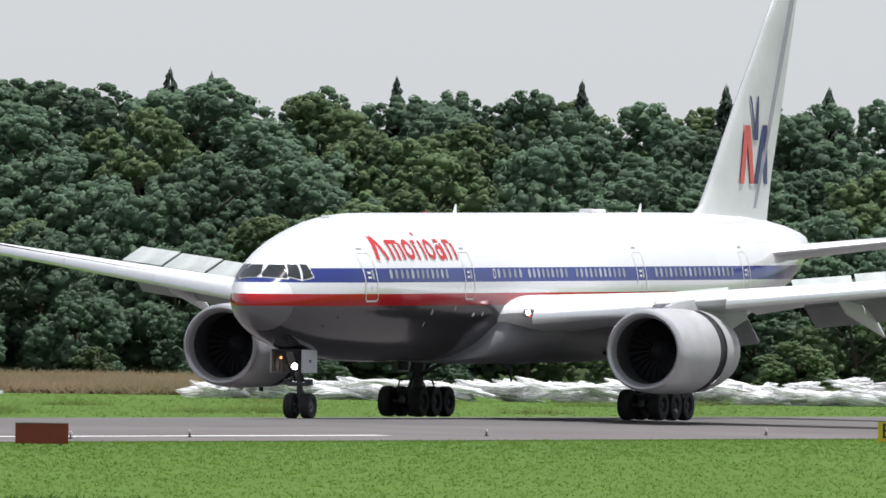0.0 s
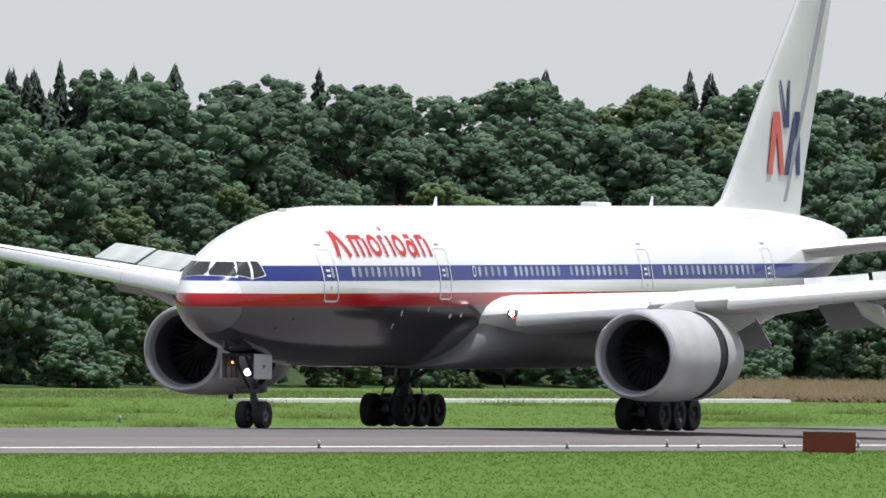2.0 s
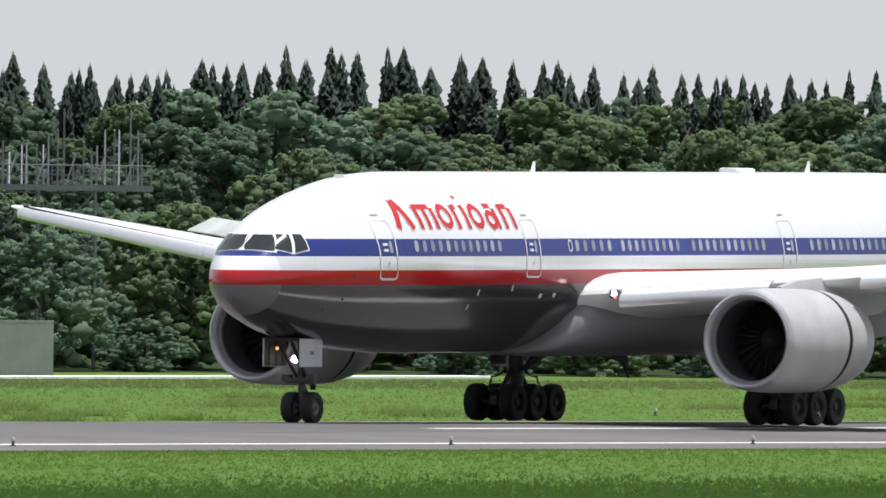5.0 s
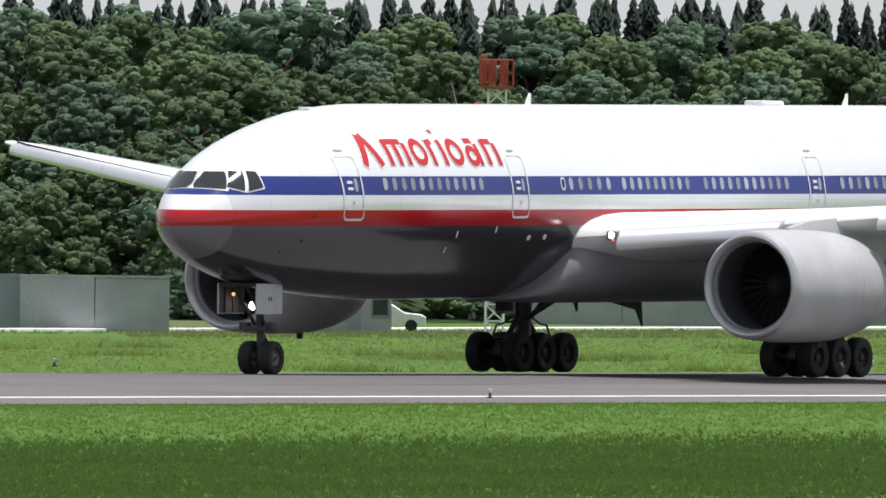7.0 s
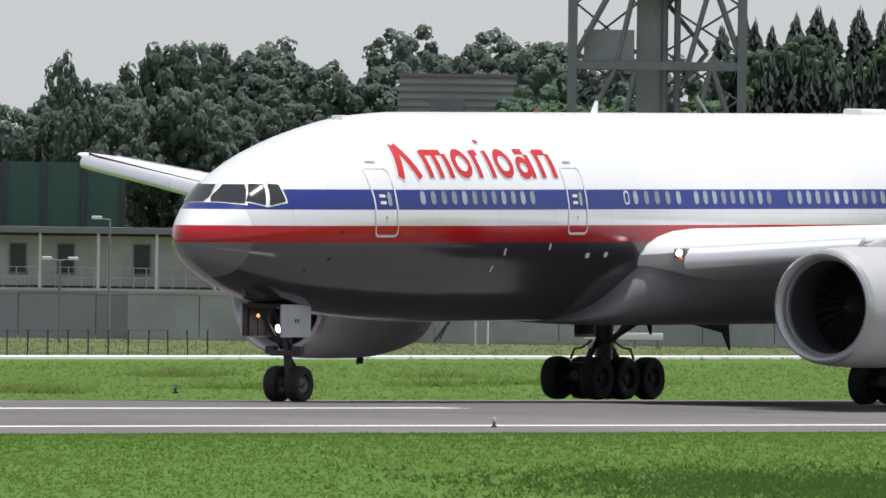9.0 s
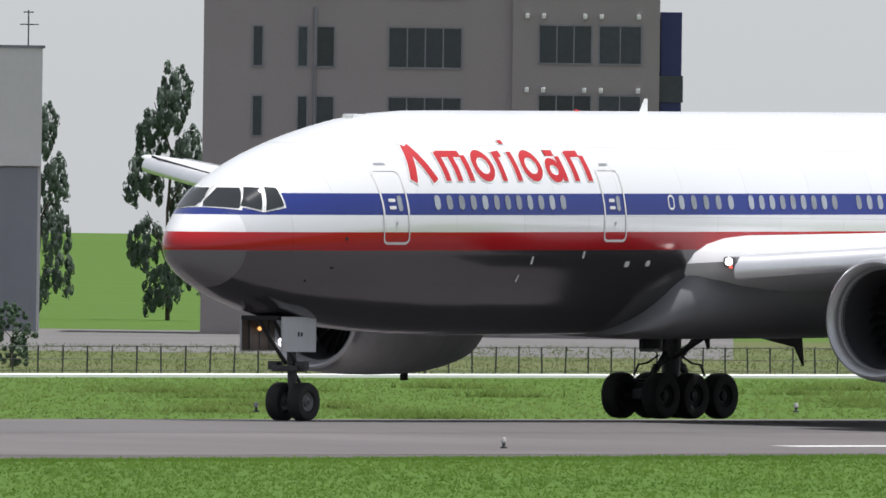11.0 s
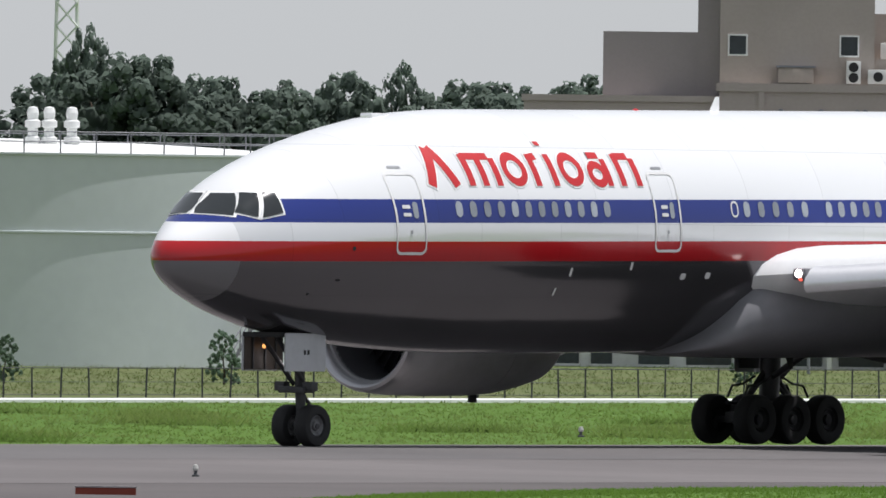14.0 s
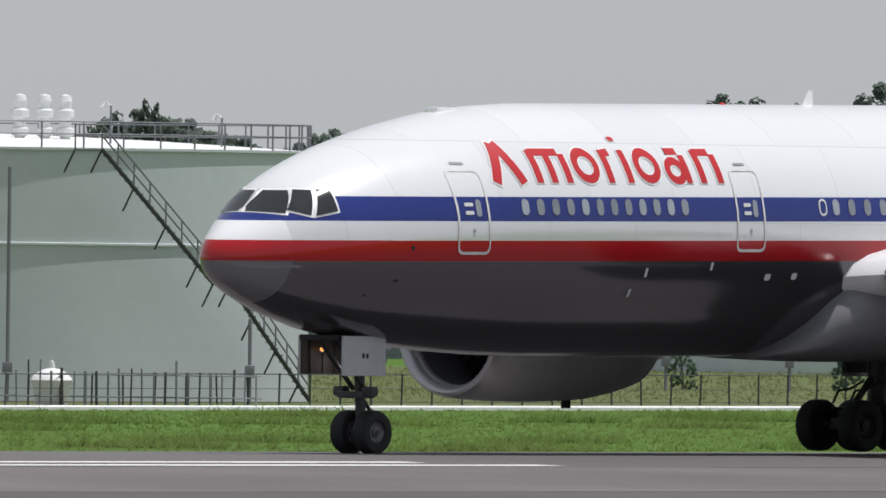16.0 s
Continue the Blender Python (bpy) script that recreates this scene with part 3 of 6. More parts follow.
            part("mark_bar", stroke_on_side(pts, w, 0.022, s, shut), RED, a, "red painted mark")
    # wings
    for s in (-1, 1):
        w = part("wing", wing_mesh(s, 0.0, 0.86), GREY_PAINT, a, "grey swept wing")
        for y0, y1 in ((4.2, 8.4), (11.0, 17.0), (17.02, 23.0), (23.02, 29.4)):
            part("slat", slat_mesh(s, y0, y1), LEADING, w, "extended polished slat")
            part("slat_gap_shade", slat_gap_shade(s, y0, y1), DARK, w, "dark strip painted for the shade behind the slat")
        # flaps: drooped slabs behind the wing
        for y0, y1, dz, dx in ((3.6, 9.0, 1.35, 1.9), (11.4, 21.5, 0.95, 1.45)):
            p, q = wing_point(y0, 0.86), wing_point(y1, 0.86)
            part("flap", slab(s, [(p.x + 0.1, y0, p.z - 0.05), (q.x + 0.1, y1, q.z - 0.05), (q.x + 0.1 + dx, y1, q.z - dz), (p.x + 0.1 + dx, y0, p.z - dz)], 0.22), FLAPGREY, w, "lowered grey flap")
        for y0, y1 in ((9.1, 11.3), (21.7, 29.6)):
            p, q = wing_point(y0, 0.86), wing_point(y1, 0.86)
            e, f = wing_point(y0, 1.0), wing_point(y1, 1.0)
            part("aileron", slab(s, [(p.x, y0, p.z + 0.1), (q.x, y1, q.z + 0.06), (f.x, y1, f.z), (e.x, y0, e.z - 0.15)], 0.16), GREY_PAINT, w)
        for y in (6.5, 13.6, 18.5):
            ch = lin(y, WG, 2)
            p = wing_point(y, 0.55)
            rings = []
            for d, r, dz in ((0, 0.05, -0.25), (1.0, 0.3, -0.55), (2.4, 0.4, -0.75), (4.0, 0.34, -1.15), (5.4, 0.05, -1.75)):
                rings.append([Vector((p.x + d, s * (y + r * 0.6 * math.cos(t)), p.z + dz + r * math.sin(t))) for t in (2 * math.pi * i / 12 for i in range(12))])
            part("flap_track_fairing", loft(rings), GREY_PAINT, w)
        # red running light in the wing root
        p = wing_point(4.0, 0)
        light = part("root_light_housing", box(p.x - 0.30, p.x + 0.25, s * 4.0 - 0.22, s * 4.0 + 0.22, p.z - 0.20, p.z + 0.12, bevel=0.09), FAIRING, w)
        part("lens", lathe([(p.x - 0.30, 0.11), (p.x - 0.35, 0.09), (p.x - 0.38, 0.01)], seg=16, centre=(0, s * 4.0, p.z - 0.02), cap1=True), LAMP, light, "lit landing light lens")
        part("side_lens", lathe([(p.x - 0.26, 0.055), (p.x - 0.31, 0.045), (p.x - 0.33, 0.01)], seg=14, centre=(0, s * 4.05, p.z - 0.16), cap1=True), BEACON, light, "red lit lens")
    # tail
    fin = []
    for z, x0, x1 in ((2.4, 47.0, 58.0), (2.9, 49.2, 58.1), (3.3, 50.2, 58.2), (4.6, 51.4, 58.5), (8.0, 54.3, 59.75), (11.0, 57.1, 60.8), (12.65, 58.65, 61.35), (12.8, 59.1, 61.2)):
        ch = x1 - x0
        fin.append([Vector((x0 + q * ch, u * ch, ZC + SLOPE * 55 + z)) for q, u in aerofoil(thick=0.095)])
    finob = part("fin", loft(fin), FIN_PAINT, a, "pale grey tail fin")
    part("fin_leading_edge", loft([[Vector((x0 - 0.03 + q, s, ZC + SLOPE * 55 + z)) for q, s in ((0, 0), (0.12, 0.05), (0.32, 0.1), (0.32, -0.1), (0.12, -0.05))] for z, x0 in ((3.4, 50.28), (8.0, 54.3), (12.4, 58.42))]), LEADING, finob)
    part("rudder_gap", loft([[Vector((x + q, s, ZC + SLOPE * 55 + z)) for q, s in ((0, 0.30), (0.05, 0.30), (0.05, -0.30), (0, -0.30))] for z, x in ((3.3, 56.0), (12.4, 60.2))]), FLAPGREY, finob)
    for s in (-1, 1):
        for pts, m in TAIL_MARK:
            bm = bmesh.new()
            (ax, az), (bx, bz), (cx, cz), (dx, dz) = pts
            rows = []
            for i in range(13):
                v = i / 12
                row = []
                for u in (0, 0.25, 0.5, 0.75, 1):
                    x, z = (ax + (bx - ax) * u) * (1 - v) + (dx + (cx - dx) * u) * v, (az + (bz - az) * u) * (1 - v) + (dz + (cz - dz) * u) * v
                    row.append(bm.verts.new((x, s * (fin_half(x, z) + 0.008), z)))
                rows.append(row)
            for r0, r1 in zip(rows, rows[1:]):
                for j in range(4):
                    bm.faces.new((r0[j], r0[j + 1], r1[j + 1], r1[j]))
            part("tail_mark", bm, m, finob, "red painted tail mark" if m is TAIL_RED else "navy painted tail mark")
        rings = []
        for y, x0, ch, z in ((1.2, 51.6, 7.6, 1.25), (2.2, 52.6, 6.9, 1.35), (10.5, 59.2, 2.6, 2.45), (10.8, 59.8, 1.8, 2.5)):
            rings.append([Vector((x0 + q * ch, s * y, up(55, z) + u * ch)) for q, u in aerofoil(thick=0.10)])
        tp = part("tailplane", loft(rings), GREY_PAINT, a, "pale grey tailplane")
        part("tailplane_edge", loft([[Vector((x - 0.05 + q, s * y, up(55, z) + u)) for q, u in ((0, 0), (0.1, 0.12), (0.4, 0.2), (0.4, -0.2), (0.1, -0.12))] for y, x, z in ((2.4, 52.75, 1.37), (10.5, 59.2, 2.45))]), LEADING, tp)
    part("tail_cone_tip", lathe([(62.6, 0.3), (63.0, 0.22), (63.1, 0.02)], seg=16, centre=(0, 0, up(62, 1.55)), cap1=True), BARE, a)
    # aerials and beacons on the spine, and below
    for x, h in ((22.2, 0.42), (43.0, 0.45)):
        part("blade_aerial", loft([[Vector((x + x1 + q * c, s * 0.04, up(x, 3.05) + z)) for q, s in ((0, 0), (0.5, 1), (1, 0), (0.5, -1))] for z, x1, c in ((0, 0, 0.45), (h, 0.28, 0.16))]), WHITE_PAINT, a, "white blade aerial")
    part("satellite_dome", box(37.1, 38.6, -0.35, 0.35, up(37.5, 3.04), up(37.5, 3.26), bevel=0.09), WHITE_PAINT, a, "white satellite fairing")
    part("beacon", lathe([(up(19, 3.08), 0.10), (up(19, 3.13), 0.08), (up(19, 3.16), 0.01)], axis="z", seg=12, centre=(19.2, 0, 0), cap1=True), RED, a, "red beacon")
    part("crown_bump", box(8.3, 9.0, -0.2, 0.2, up(8.6, 2.86), up(8.6, 3.0), bevel=0.05), SKIN, a)
    for x, z, h in ((25.5, -3.2, 0.35), (40.5, -3.05, 0.35)):
        part("belly_aerial", loft([[Vector((x + x1 + q * c, s * 0.03, up(x, z) + zz)) for q, s in ((0, 0), (0.5, 1), (1, 0), (0.5, -1))] for zz, x1, c in ((0, 0, 0.35), (-h, 0.2, 0.15))]), DARK, a)
    sleeves = [engine(a, s) for s in (-1, 1)]
    nose_gear(a)
    for s in (-1, 1):
        main_gear(a, s)
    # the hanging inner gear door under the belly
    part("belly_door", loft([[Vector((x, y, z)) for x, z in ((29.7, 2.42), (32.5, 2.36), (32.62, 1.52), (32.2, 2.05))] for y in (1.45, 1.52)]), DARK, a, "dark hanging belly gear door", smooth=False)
    # spoilers: plates hinged on the wing's upper side
    spoilers = []
    for s in (-1, 1):
        for y0, y1 in ((5.2, 9.0), (11.6, 13.9), (14.0, 16.4), (16.5, 18.9), (19.0, 21.3)):
            p, q = wing_point(y0, 0.66), wing_point(y1, 0.66)
            p, q = Vector((p.x, s * y0, p.z + 0.24)), Vector((q.x, s * y1, q.z + 0.20))
            ey = (q - p).normalized() * s
            ex = ey.cross(Vector((0, 0, 1))).normalized()
            half = (q - p).length / 2 - 0.015
            sp = part("spoiler", box(0, 1.2, -half, half, 0, 0.06, bevel=0.015), SPOILER, a, "pale grey raised spoiler plate")
            spoilers.append((sp, Matrix.Translation((p + q) / 2) @ Matrix((ex, ey, ex.cross(ey))).transposed().to_4x4()))
    return a, sleeves, spoilers


def fin_half(x, z):
    """Half thickness of the fin at x and height z over the ground, plus a little."""
    r = z - ZC - SLOPE * 55
    x0 = float(np.interp(r, (3.3, 4.6, 8.0, 11.0), (50.2, 51.4, 54.3, 57.1)))
    x1 = float(np.interp(r, (3.3, 4.6, 8.0, 11.0), (58.2, 58.5, 59.75, 60.8)))
    q = min(0.99, max(0.01, (x - x0) / (x1 - x0)))
    t = 0.095
    return 5 * t * (0.2969 * math.sqrt(q) - 0.126 * q - 0.3516 * q ** 2 + 0.2843 * q ** 3 - 0.1015 * q ** 4) * (x1 - x0) + 0.012


def grow(pts, d):
    n = len(pts)
    cx, cz = sum(p[0] for p in pts) / n, sum(p[1] for p in pts) / n
    out = []
    for i in range(n):
        (x0, z0), (x1, z1), (x2, z2) = pts[i - 1], pts[i], pts[(i + 1) % n]
        a = Vector((z1 - z0, -(x1 - x0)))
        b = Vector((z2 - z1, -(x2 - x1)))
        a, b = (v.normalized() if v.length else v for v in (a, b))
        m = a + b
        m = m / max(0.5, m.length_squared / 2) if m.length else a
        if i == 0:
            sgn = 1 if (m.x * (x1 - cx) + m.y * (z1 - cz)) > 0 else -1
        out.append((x1 + sgn * d * m.x, z1 + sgn * d * m.y))
    return out


def front_x(z, y):
    """Where the nose's skin stands y from its middle plane at height z."""
    a, b = 0.0, 6.0
    for _ in range(40):
        m = (a + b) / 2
        a, b = (a, m) if side_y(m, z) > y else (m, b)
    return b


COCKPIT = [[(front_x(0.47, 0.09), 0.47), (1.86, 0.42), (2.30, 0.97), (front_x(0.97, 0.09), 0.97)], [(1.93, 0.50), (2.34, 0.37), (2.68, 0.98), (2.38, 0.99)], [(2.44, 0.36), (2.99, 0.48), (3.06, 0.98), (2.79, 1.0)]]
ring = lambda x, z, rx, rz: [(x + rx * math.cos(2 * math.pi * k / 20), z + rz * math.sin(2 * math.pi * k / 20)) for k in range(20)]
# paths of (x, z), stroke width, closed or not
WORD_MARK = [([(7.76, 1.17), (8.18, 2.12)], 0.26, False), ([(8.22, 2.14), (8.66, 1.17)], 0.26, False),
             ([(9.22, 1.18), (9.22, 1.97)], 0.22, False), ([(9.73, 1.18), (9.73, 1.90)], 0.22, False), ([(10.26, 1.18), (10.26, 1.88)], 0.22, False), ([(9.22, 1.92), (10.18, 1.92)], 0.17, False),
             (ring(11.0, 1.60, 0.36, 0.33), 0.20, True),
             ([(11.78, 1.18), (11.78, 1.98)], 0.22, False), ([(11.80, 1.90), (12.06, 1.93)], 0.17, False),
             ([(12.50, 1.18), (12.50, 1.98)], 0.22, False), ([(12.47, 2.20), (12.47, 2.30)], 0.20, False),
             (ring(13.27, 1.60, 0.36, 0.33), 0.20, True),
             (ring(14.28, 1.48, 0.28, 0.24), 0.19, True), ([(14.68, 1.18), (14.68, 1.86)], 0.21, False), ([(14.18, 1.95), (14.60, 1.95)], 0.16, False),
             ([(15.22, 1.18), (15.22, 1.98)], 0.22, False), ([(15.85, 1.18), (15.85, 1.88)], 0.22, False), ([(15.22, 1.93), (15.77, 1.93)], 0.17, False)]
slant = lambda x0, z0, x1, z1, w: [(x0 - w, z0), (x0 + w, z0), (x1 + w, z1), (x1 - w, z1)]
TAIL_MARK = [(slant(54.25, 10.15, 54.85, 12.68, 0.26), TAIL_RED), (slant(55.62, 10.15, 54.98, 12.68, 0.26), TAIL_RED),
             (slant(56.15, 10.15, 57.12, 12.70, 0.25), NAVY), (slant(57.60, 10.15, 57.25, 12.70, 0.25), NAVY),
             ([(55.78, 12.05), (56.08, 12.05), (55.42, 13.95), (55.28, 13.95)], NAVY), ([(55.95, 12.05), (56.28, 12.05), (56.30, 13.95), (56.12, 13.95)], NAVY)]

# ---------------------------------------------------------------- ground
GRASS = mat("mown_grass", (0.086, 0.156, 0.027), 0.9, vary=0.10, scale=0.05, fine=1.2, bump=0.02, tint=(0.074, 0.142, 0.024), spec=0.1)
ASPHALT = mat("runway_asphalt", (0.158, 0.145, 0.143), 0.85, vary=0.12, scale=0.08, fine=3, tint=(0.122, 0.112, 0.111), spec=0.2)
LINE_PAINT = mat("worn_white_line", (0.72, 0.72, 0.70), 0.7, vary=0.12, scale=0.5, fine=4)
CROWN = 0.015
LOW = -0.45


def strip(name, y0, y1, z0, z1, material, x0=-600, x1=3000, n=1, dz=0.0):
    rings = []
    for i in range(n + 1):
        y = y0 + (y1 - y0) * i / n
        rings.append([Vector((x0, y, z0 + (z1 - z0) * i / n + dz)), Vector((x1, y, z0 + (z1 - z0) * i / n + dz))])
    return part(name, loft(rings, closed=False), material, None, kind="structure")


EDGE = 29.0
bmg = bmesh.new()
prof = [(-4500, LOW), (LINE_Y - EDGE, LOW), (LINE_Y - EDGE + 0.6, LOW - 0.25), (LINE_Y + EDGE - 0.6, LOW - 0.25), (LINE_Y + EDGE, LOW), (4500, LOW)]
add_loft(bmg, [[Vector((x, y, z)) for x in (-4500, 4500)] for y, z in prof], closed=False)
part("ground", bmg, GRASS, None, kind="structure", smooth=False)
bmr = bmesh.new()
prof = [(-EDGE, LOW - 0.2), (-EDGE, -CROWN * EDGE + 0.02), (-22, -CROWN * 22), (-0.5, -0.008), (0.5, -0.008), (22, -CROWN * 22), (EDGE, -CROWN * EDGE + 0.02), (EDGE, LOW - 0.2)]
add_loft(bmr, [[Vector((x, LINE_Y + y, z)) for x in (-900, 2600)] for y, z in prof], closed=False)
part("runway", bmr, ASPHALT, None, kind="structure", smooth=False)
strip("runway_line", LINE_Y - 22.9, LINE_Y - 22.0, -CROWN * 22.9, -CROWN * 22.0, LINE_PAINT, x0=515, x1=857, dz=0.006)
for xa, xb, off in ((552, 579, 6.6), (398, 425.2, 9.5), (398, 422.9, 7.2), (700, 738, 6.9)):
    strip("runway_mark", LINE_Y - off - 0.5, LINE_Y - off + 0.4, -CROWN * (off + 0.5), -CROWN * (off - 0.4), LINE_PAINT, x0=xa, x1=xb, dz=0.006)
RUBBERED = mat("rubber_stained_asphalt", (0.136, 0.128, 0.127), 0.85, vary=0.12, scale=0.06, fine=2, tint=(0.112, 0.107, 0.107), spec=0.2)
strip("runway_centre", LINE_Y - 11, LINE_Y - 0.6, -CROWN * 11, -CROWN * 0.6, RUBBERED, x0=-300, x1=2400, dz=0.004)
bmt = bmesh.new()
add_loft(bmt, [[Vector((x, LINE_Y - 28.9, -CROWN * 28.9 + 0.012)), Vector((x, LINE_Y - e, LOW + 0.012))] for x, e in ((100, 90), (300, 75), (380, 60), (412, 42), (430, 35.5), (480, 33), (520, 29.2))], closed=False)
TURNOFF = mat("taxiway_asphalt", (0.112, 0.101, 0.099), 0.85, vary=0.12, scale=0.08, fine=3, tint=(0.090, 0.082, 0.081), spec=0.2)
part("turn_off", bmt, TURNOFF, None, kind="structure", smooth=False)

# ---------------------------------------------------------------- the far side: placing by bearing and distance


def at(az, r, z=None):
    """A pose on the ground at a bearing (degrees from +Y) and distance from the camera; local x runs to the right along the front, y away."""
    a = radians(az)
    return pose(r * math.sin(a), r * math.cos(a), LOW if z is None else z, 0, 0, -az)


def plain(name, m, bm, material, label, category, group="", smooth=False):
    """A thing of one mesh."""
    ob = part(name, bm, material, None, smooth=smooth)
    ob.matrix_world = m
    return tagged(ob, label, category, group)


CONCRETE = mat("pale_concrete", (0.50, 0.50, 0.48), 0.85, vary=0.12, scale=0.4, fine=5, tint=(0.40, 0.40, 0.38))
WHITEWALL = mat("white_render_wall", (0.76, 0.77, 0.76), 0.8, vary=0.08, scale=0.35, fine=6, tint=(0.56, 0.57, 0.55))
GREYWALL = mat("grey_wall", (0.36, 0.38, 0.39), 0.8, vary=0.12, scale=0.3, fine=5, tint=(0.25, 0.27, 0.28))
BEIGE = mat("beige_wall", (0.40, 0.352, 0.318), 0.8, vary=0.07, scale=0.25, fine=6, tint=(0.365, 0.322, 0.29))
BROWN = mat("brown_grey_wall", (0.30, 0.272, 0.272), 0.75, vary=0.06, scale=0.25, fine=6)
# hut walls out of the sun: their shade is put into this grey
HUTWALL = mat("shade_grey_wall", (0.40, 0.395, 0.40), 0.85, vary=0.1, scale=0.4, fine=5, tint=(0.33, 0.33, 0.34))
HANGAR = mat("hangar_sheet", (0.62, 0.615, 0.605), 0.7, vary=0.05, scale=0.2, fine=4)
HDOOR = mat("hangar_door_sheet", (0.255, 0.265, 0.30), 0.6, vary=0.08, scale=0.4, fine=7)
STEEL = mat("weathered_steel", (0.235, 0.24, 0.265), 0.6, vary=0.15, scale=1, fine=8, metal=0.3)
DARKSTEEL = mat("dark_steel", (0.06, 0.065, 0.07), 0.6, vary=0.2, scale=2)
PANE = mat("dark_window_pane", (0.03, 0.04, 0.05), 0.12, vary=0.25, each=0.3)
BLIND = mat("green_tinted_pane", (0.16, 0.22, 0.21), 0.2, vary=0.2, each=0.2)
TANKPAINT = mat("tank_paint", (0.57, 0.62, 0.62), 0.5, vary=0.05, scale=0.15, fine=2, tint=(0.52, 0.57, 0.58))
ROOFWHITE = mat("white_roof", (0.75, 0.76, 0.75), 0.6, vary=0.08, scale=0.5)
NETGREEN = mat("green_netting", (0.06, 0.12, 0.10), 0.8, vary=0.15, scale=0.3, fine=10)
TEAL = mat("teal_panel", (0.26, 0.30, 0.335), 0.7, vary=0.1, scale=0.5)
SIGNRED = mat("red_brown_sign", (0.21, 0.035, 0.018), 0.7, vary=0.15, scale=1.5, fine=12)
YELLOW = mat("yellow_sign", (0.65, 0.48, 0.04), 0.6, vary=0.08)
BLACK = mat("black_paint", (0.015, 0.015, 0.016), 0.6, vary=0.2)
MASTRED = mat("mast_red", (0.36, 0.06, 0.035), 0.6, vary=0.15, scale=2)
BARK = mat("bark", (0.09, 0.07, 0.05), 0.9, vary=0.3, scale=4, bump=0.02)
# leaf greens run pale and bluish, with the air's haze put into them
LEAF = [mat("hazed_broad_leaves", (0.182, 0.262, 0.176), 0.8, vary=0.18, scale=0.35, fine=2.5, tint=(0.155, 0.230, 0.158), spec=0.05, each=0.20, island=0.10),
        mat("hazed_young_leaves", (0.192, 0.262, 0.136), 0.8, vary=0.18, scale=0.35, fine=2.5, tint=(0.158, 0.226, 0.124), spec=0.05, each=0.20, island=0.10)]
NEEDLE = mat("conifer_needles", (0.080, 0.108, 0.088), 0.8, vary=0.2, scale=1.2, fine=8, spec=0.08, each=0.25, island=0.15)
# far trees' grey-green: distance haze painted into the base colour
HAZELEAF = mat("hazed_distant_leaves", (0.185, 0.235, 0.195), 0.8, vary=0.25, scale=0.5, fine=3, spec=0.08, each=0.15, island=0.10)
UNDERGROWTH = mat("dark_undergrowth", (0.042, 0.066, 0.026), 0.9, vary=0.3, scale=0.3, fine=2, spec=0.1)
SPRAY = mat("white_spray", (0.86, 0.87, 0.87), 0.9, vary=0.06, scale=1.5, fine=6)
BLADES = mat("grass_blades", (0.104, 0.184, 0.031), 0.8, vary=0.12, scale=0.035, fine=0.5, tint=(0.084, 0.158, 0.026), spec=0.1, island=0.08)
FARBLADES = mat("tall_grass_blades", (0.106, 0.176, 0.038), 0.8, vary=0.2, scale=0.05, fine=0.4, tint=(0.155, 0.205, 0.060), spec=0.1, island=0.16)
DRY = mat("dry_grass", (0.130, 0.145, 0.062), 0.9, vary=0.2, scale=0.1, fine=1.0, tint=(0.100, 0.135, 0.046), spec=0.1, island=0.15)
DEAD = mat("dead_grass", (0.25, 0.19, 0.125), 0.9, vary=0.2, scale=0.1, fine=1.0, tint=(0.19, 0.165, 0.09), spec=0.1, island=0.15)
# dark green for the dim band on the near grass: shade put into colour
SHADEBLADES = mat("shade_green_grass", (0.050, 0.098, 0.021), 0.9, vary=0.08, scale=0.06, fine=1, tint=(0.058, 0.110, 0.024), spec=0.1, island=0.1)


def translucent(m, share):
    """Thin leaves let part of the light through."""
    n, l = m.node_tree.nodes, m.node_tree.links
    b = n["Principled BSDF"]
    thin, mix = n.new("ShaderNodeBsdfTranslucent"), n.new("ShaderNodeMixShader")
    l.new(b.inputs["Base Color"].links[0].from_socket, thin.inputs["Color"])
    mix.inputs[0].default_value = share
    l.new(b.outputs[0], mix.inputs[1])
    l.new(thin.outputs[0], mix.inputs[2])
    l.new(mix.outputs[0], n["Material Output"].inputs["Surface"])


for m in (BLADES, FARBLADES, DRY, SHADEBLADES, DEAD):
    translucent(m, 0.5)
for m in LEAF + [NEEDLE, HAZELEAF]:
    translucent(m, 0.5)

sn, sl = SPRAY.node_tree.nodes, SPRAY.node_tree.links
sc_, sm_, st_, sr_ = sn.new("ShaderNodeTexCoord"), sn.new("ShaderNodeMapping"), sn.new("ShaderNodeTexNoise"), sn.new("ShaderNodeMapRange")
sm_.inputs["Scale"].default_value = (0.8, 1.0, 3.0)
st_.inputs["Scale"].default_value, st_.inputs["Detail"].default_value = 1.6, 6
sr_.inputs["From Min"].default_value, sr_.inputs["From Max"].default_value, sr_.inputs["To Max"].default_value = 0.36, 0.62, 0.9
sl.new(sc_.outputs["Object"], sm_.inputs["Vector"])
sl.new(sm_.outputs[0], st_.inputs["Vector"])
sl.new(st_.outputs["Fac"], sr_.inputs["Value"])
sl.new(sr_.outputs[0], sn["Principled BSDF"].inputs["Alpha"])

# ---------------------------------------------------------------- trees
ICO = bmesh.new()
bmesh.ops.create_icosphere(ICO, subdivisions=2, radius=1)
ICO_V = np.array([v.co[:] for v in ICO.verts])
ICO_F = [tuple(v.index for v in f.verts) for f in ICO.faces]
ICO.free()
ICO = bmesh.new()
bmesh.ops.create_icosphere(ICO, subdivisions=1, radius=1)
ICS_V = np.array([v.co[:] for v in ICO.verts])
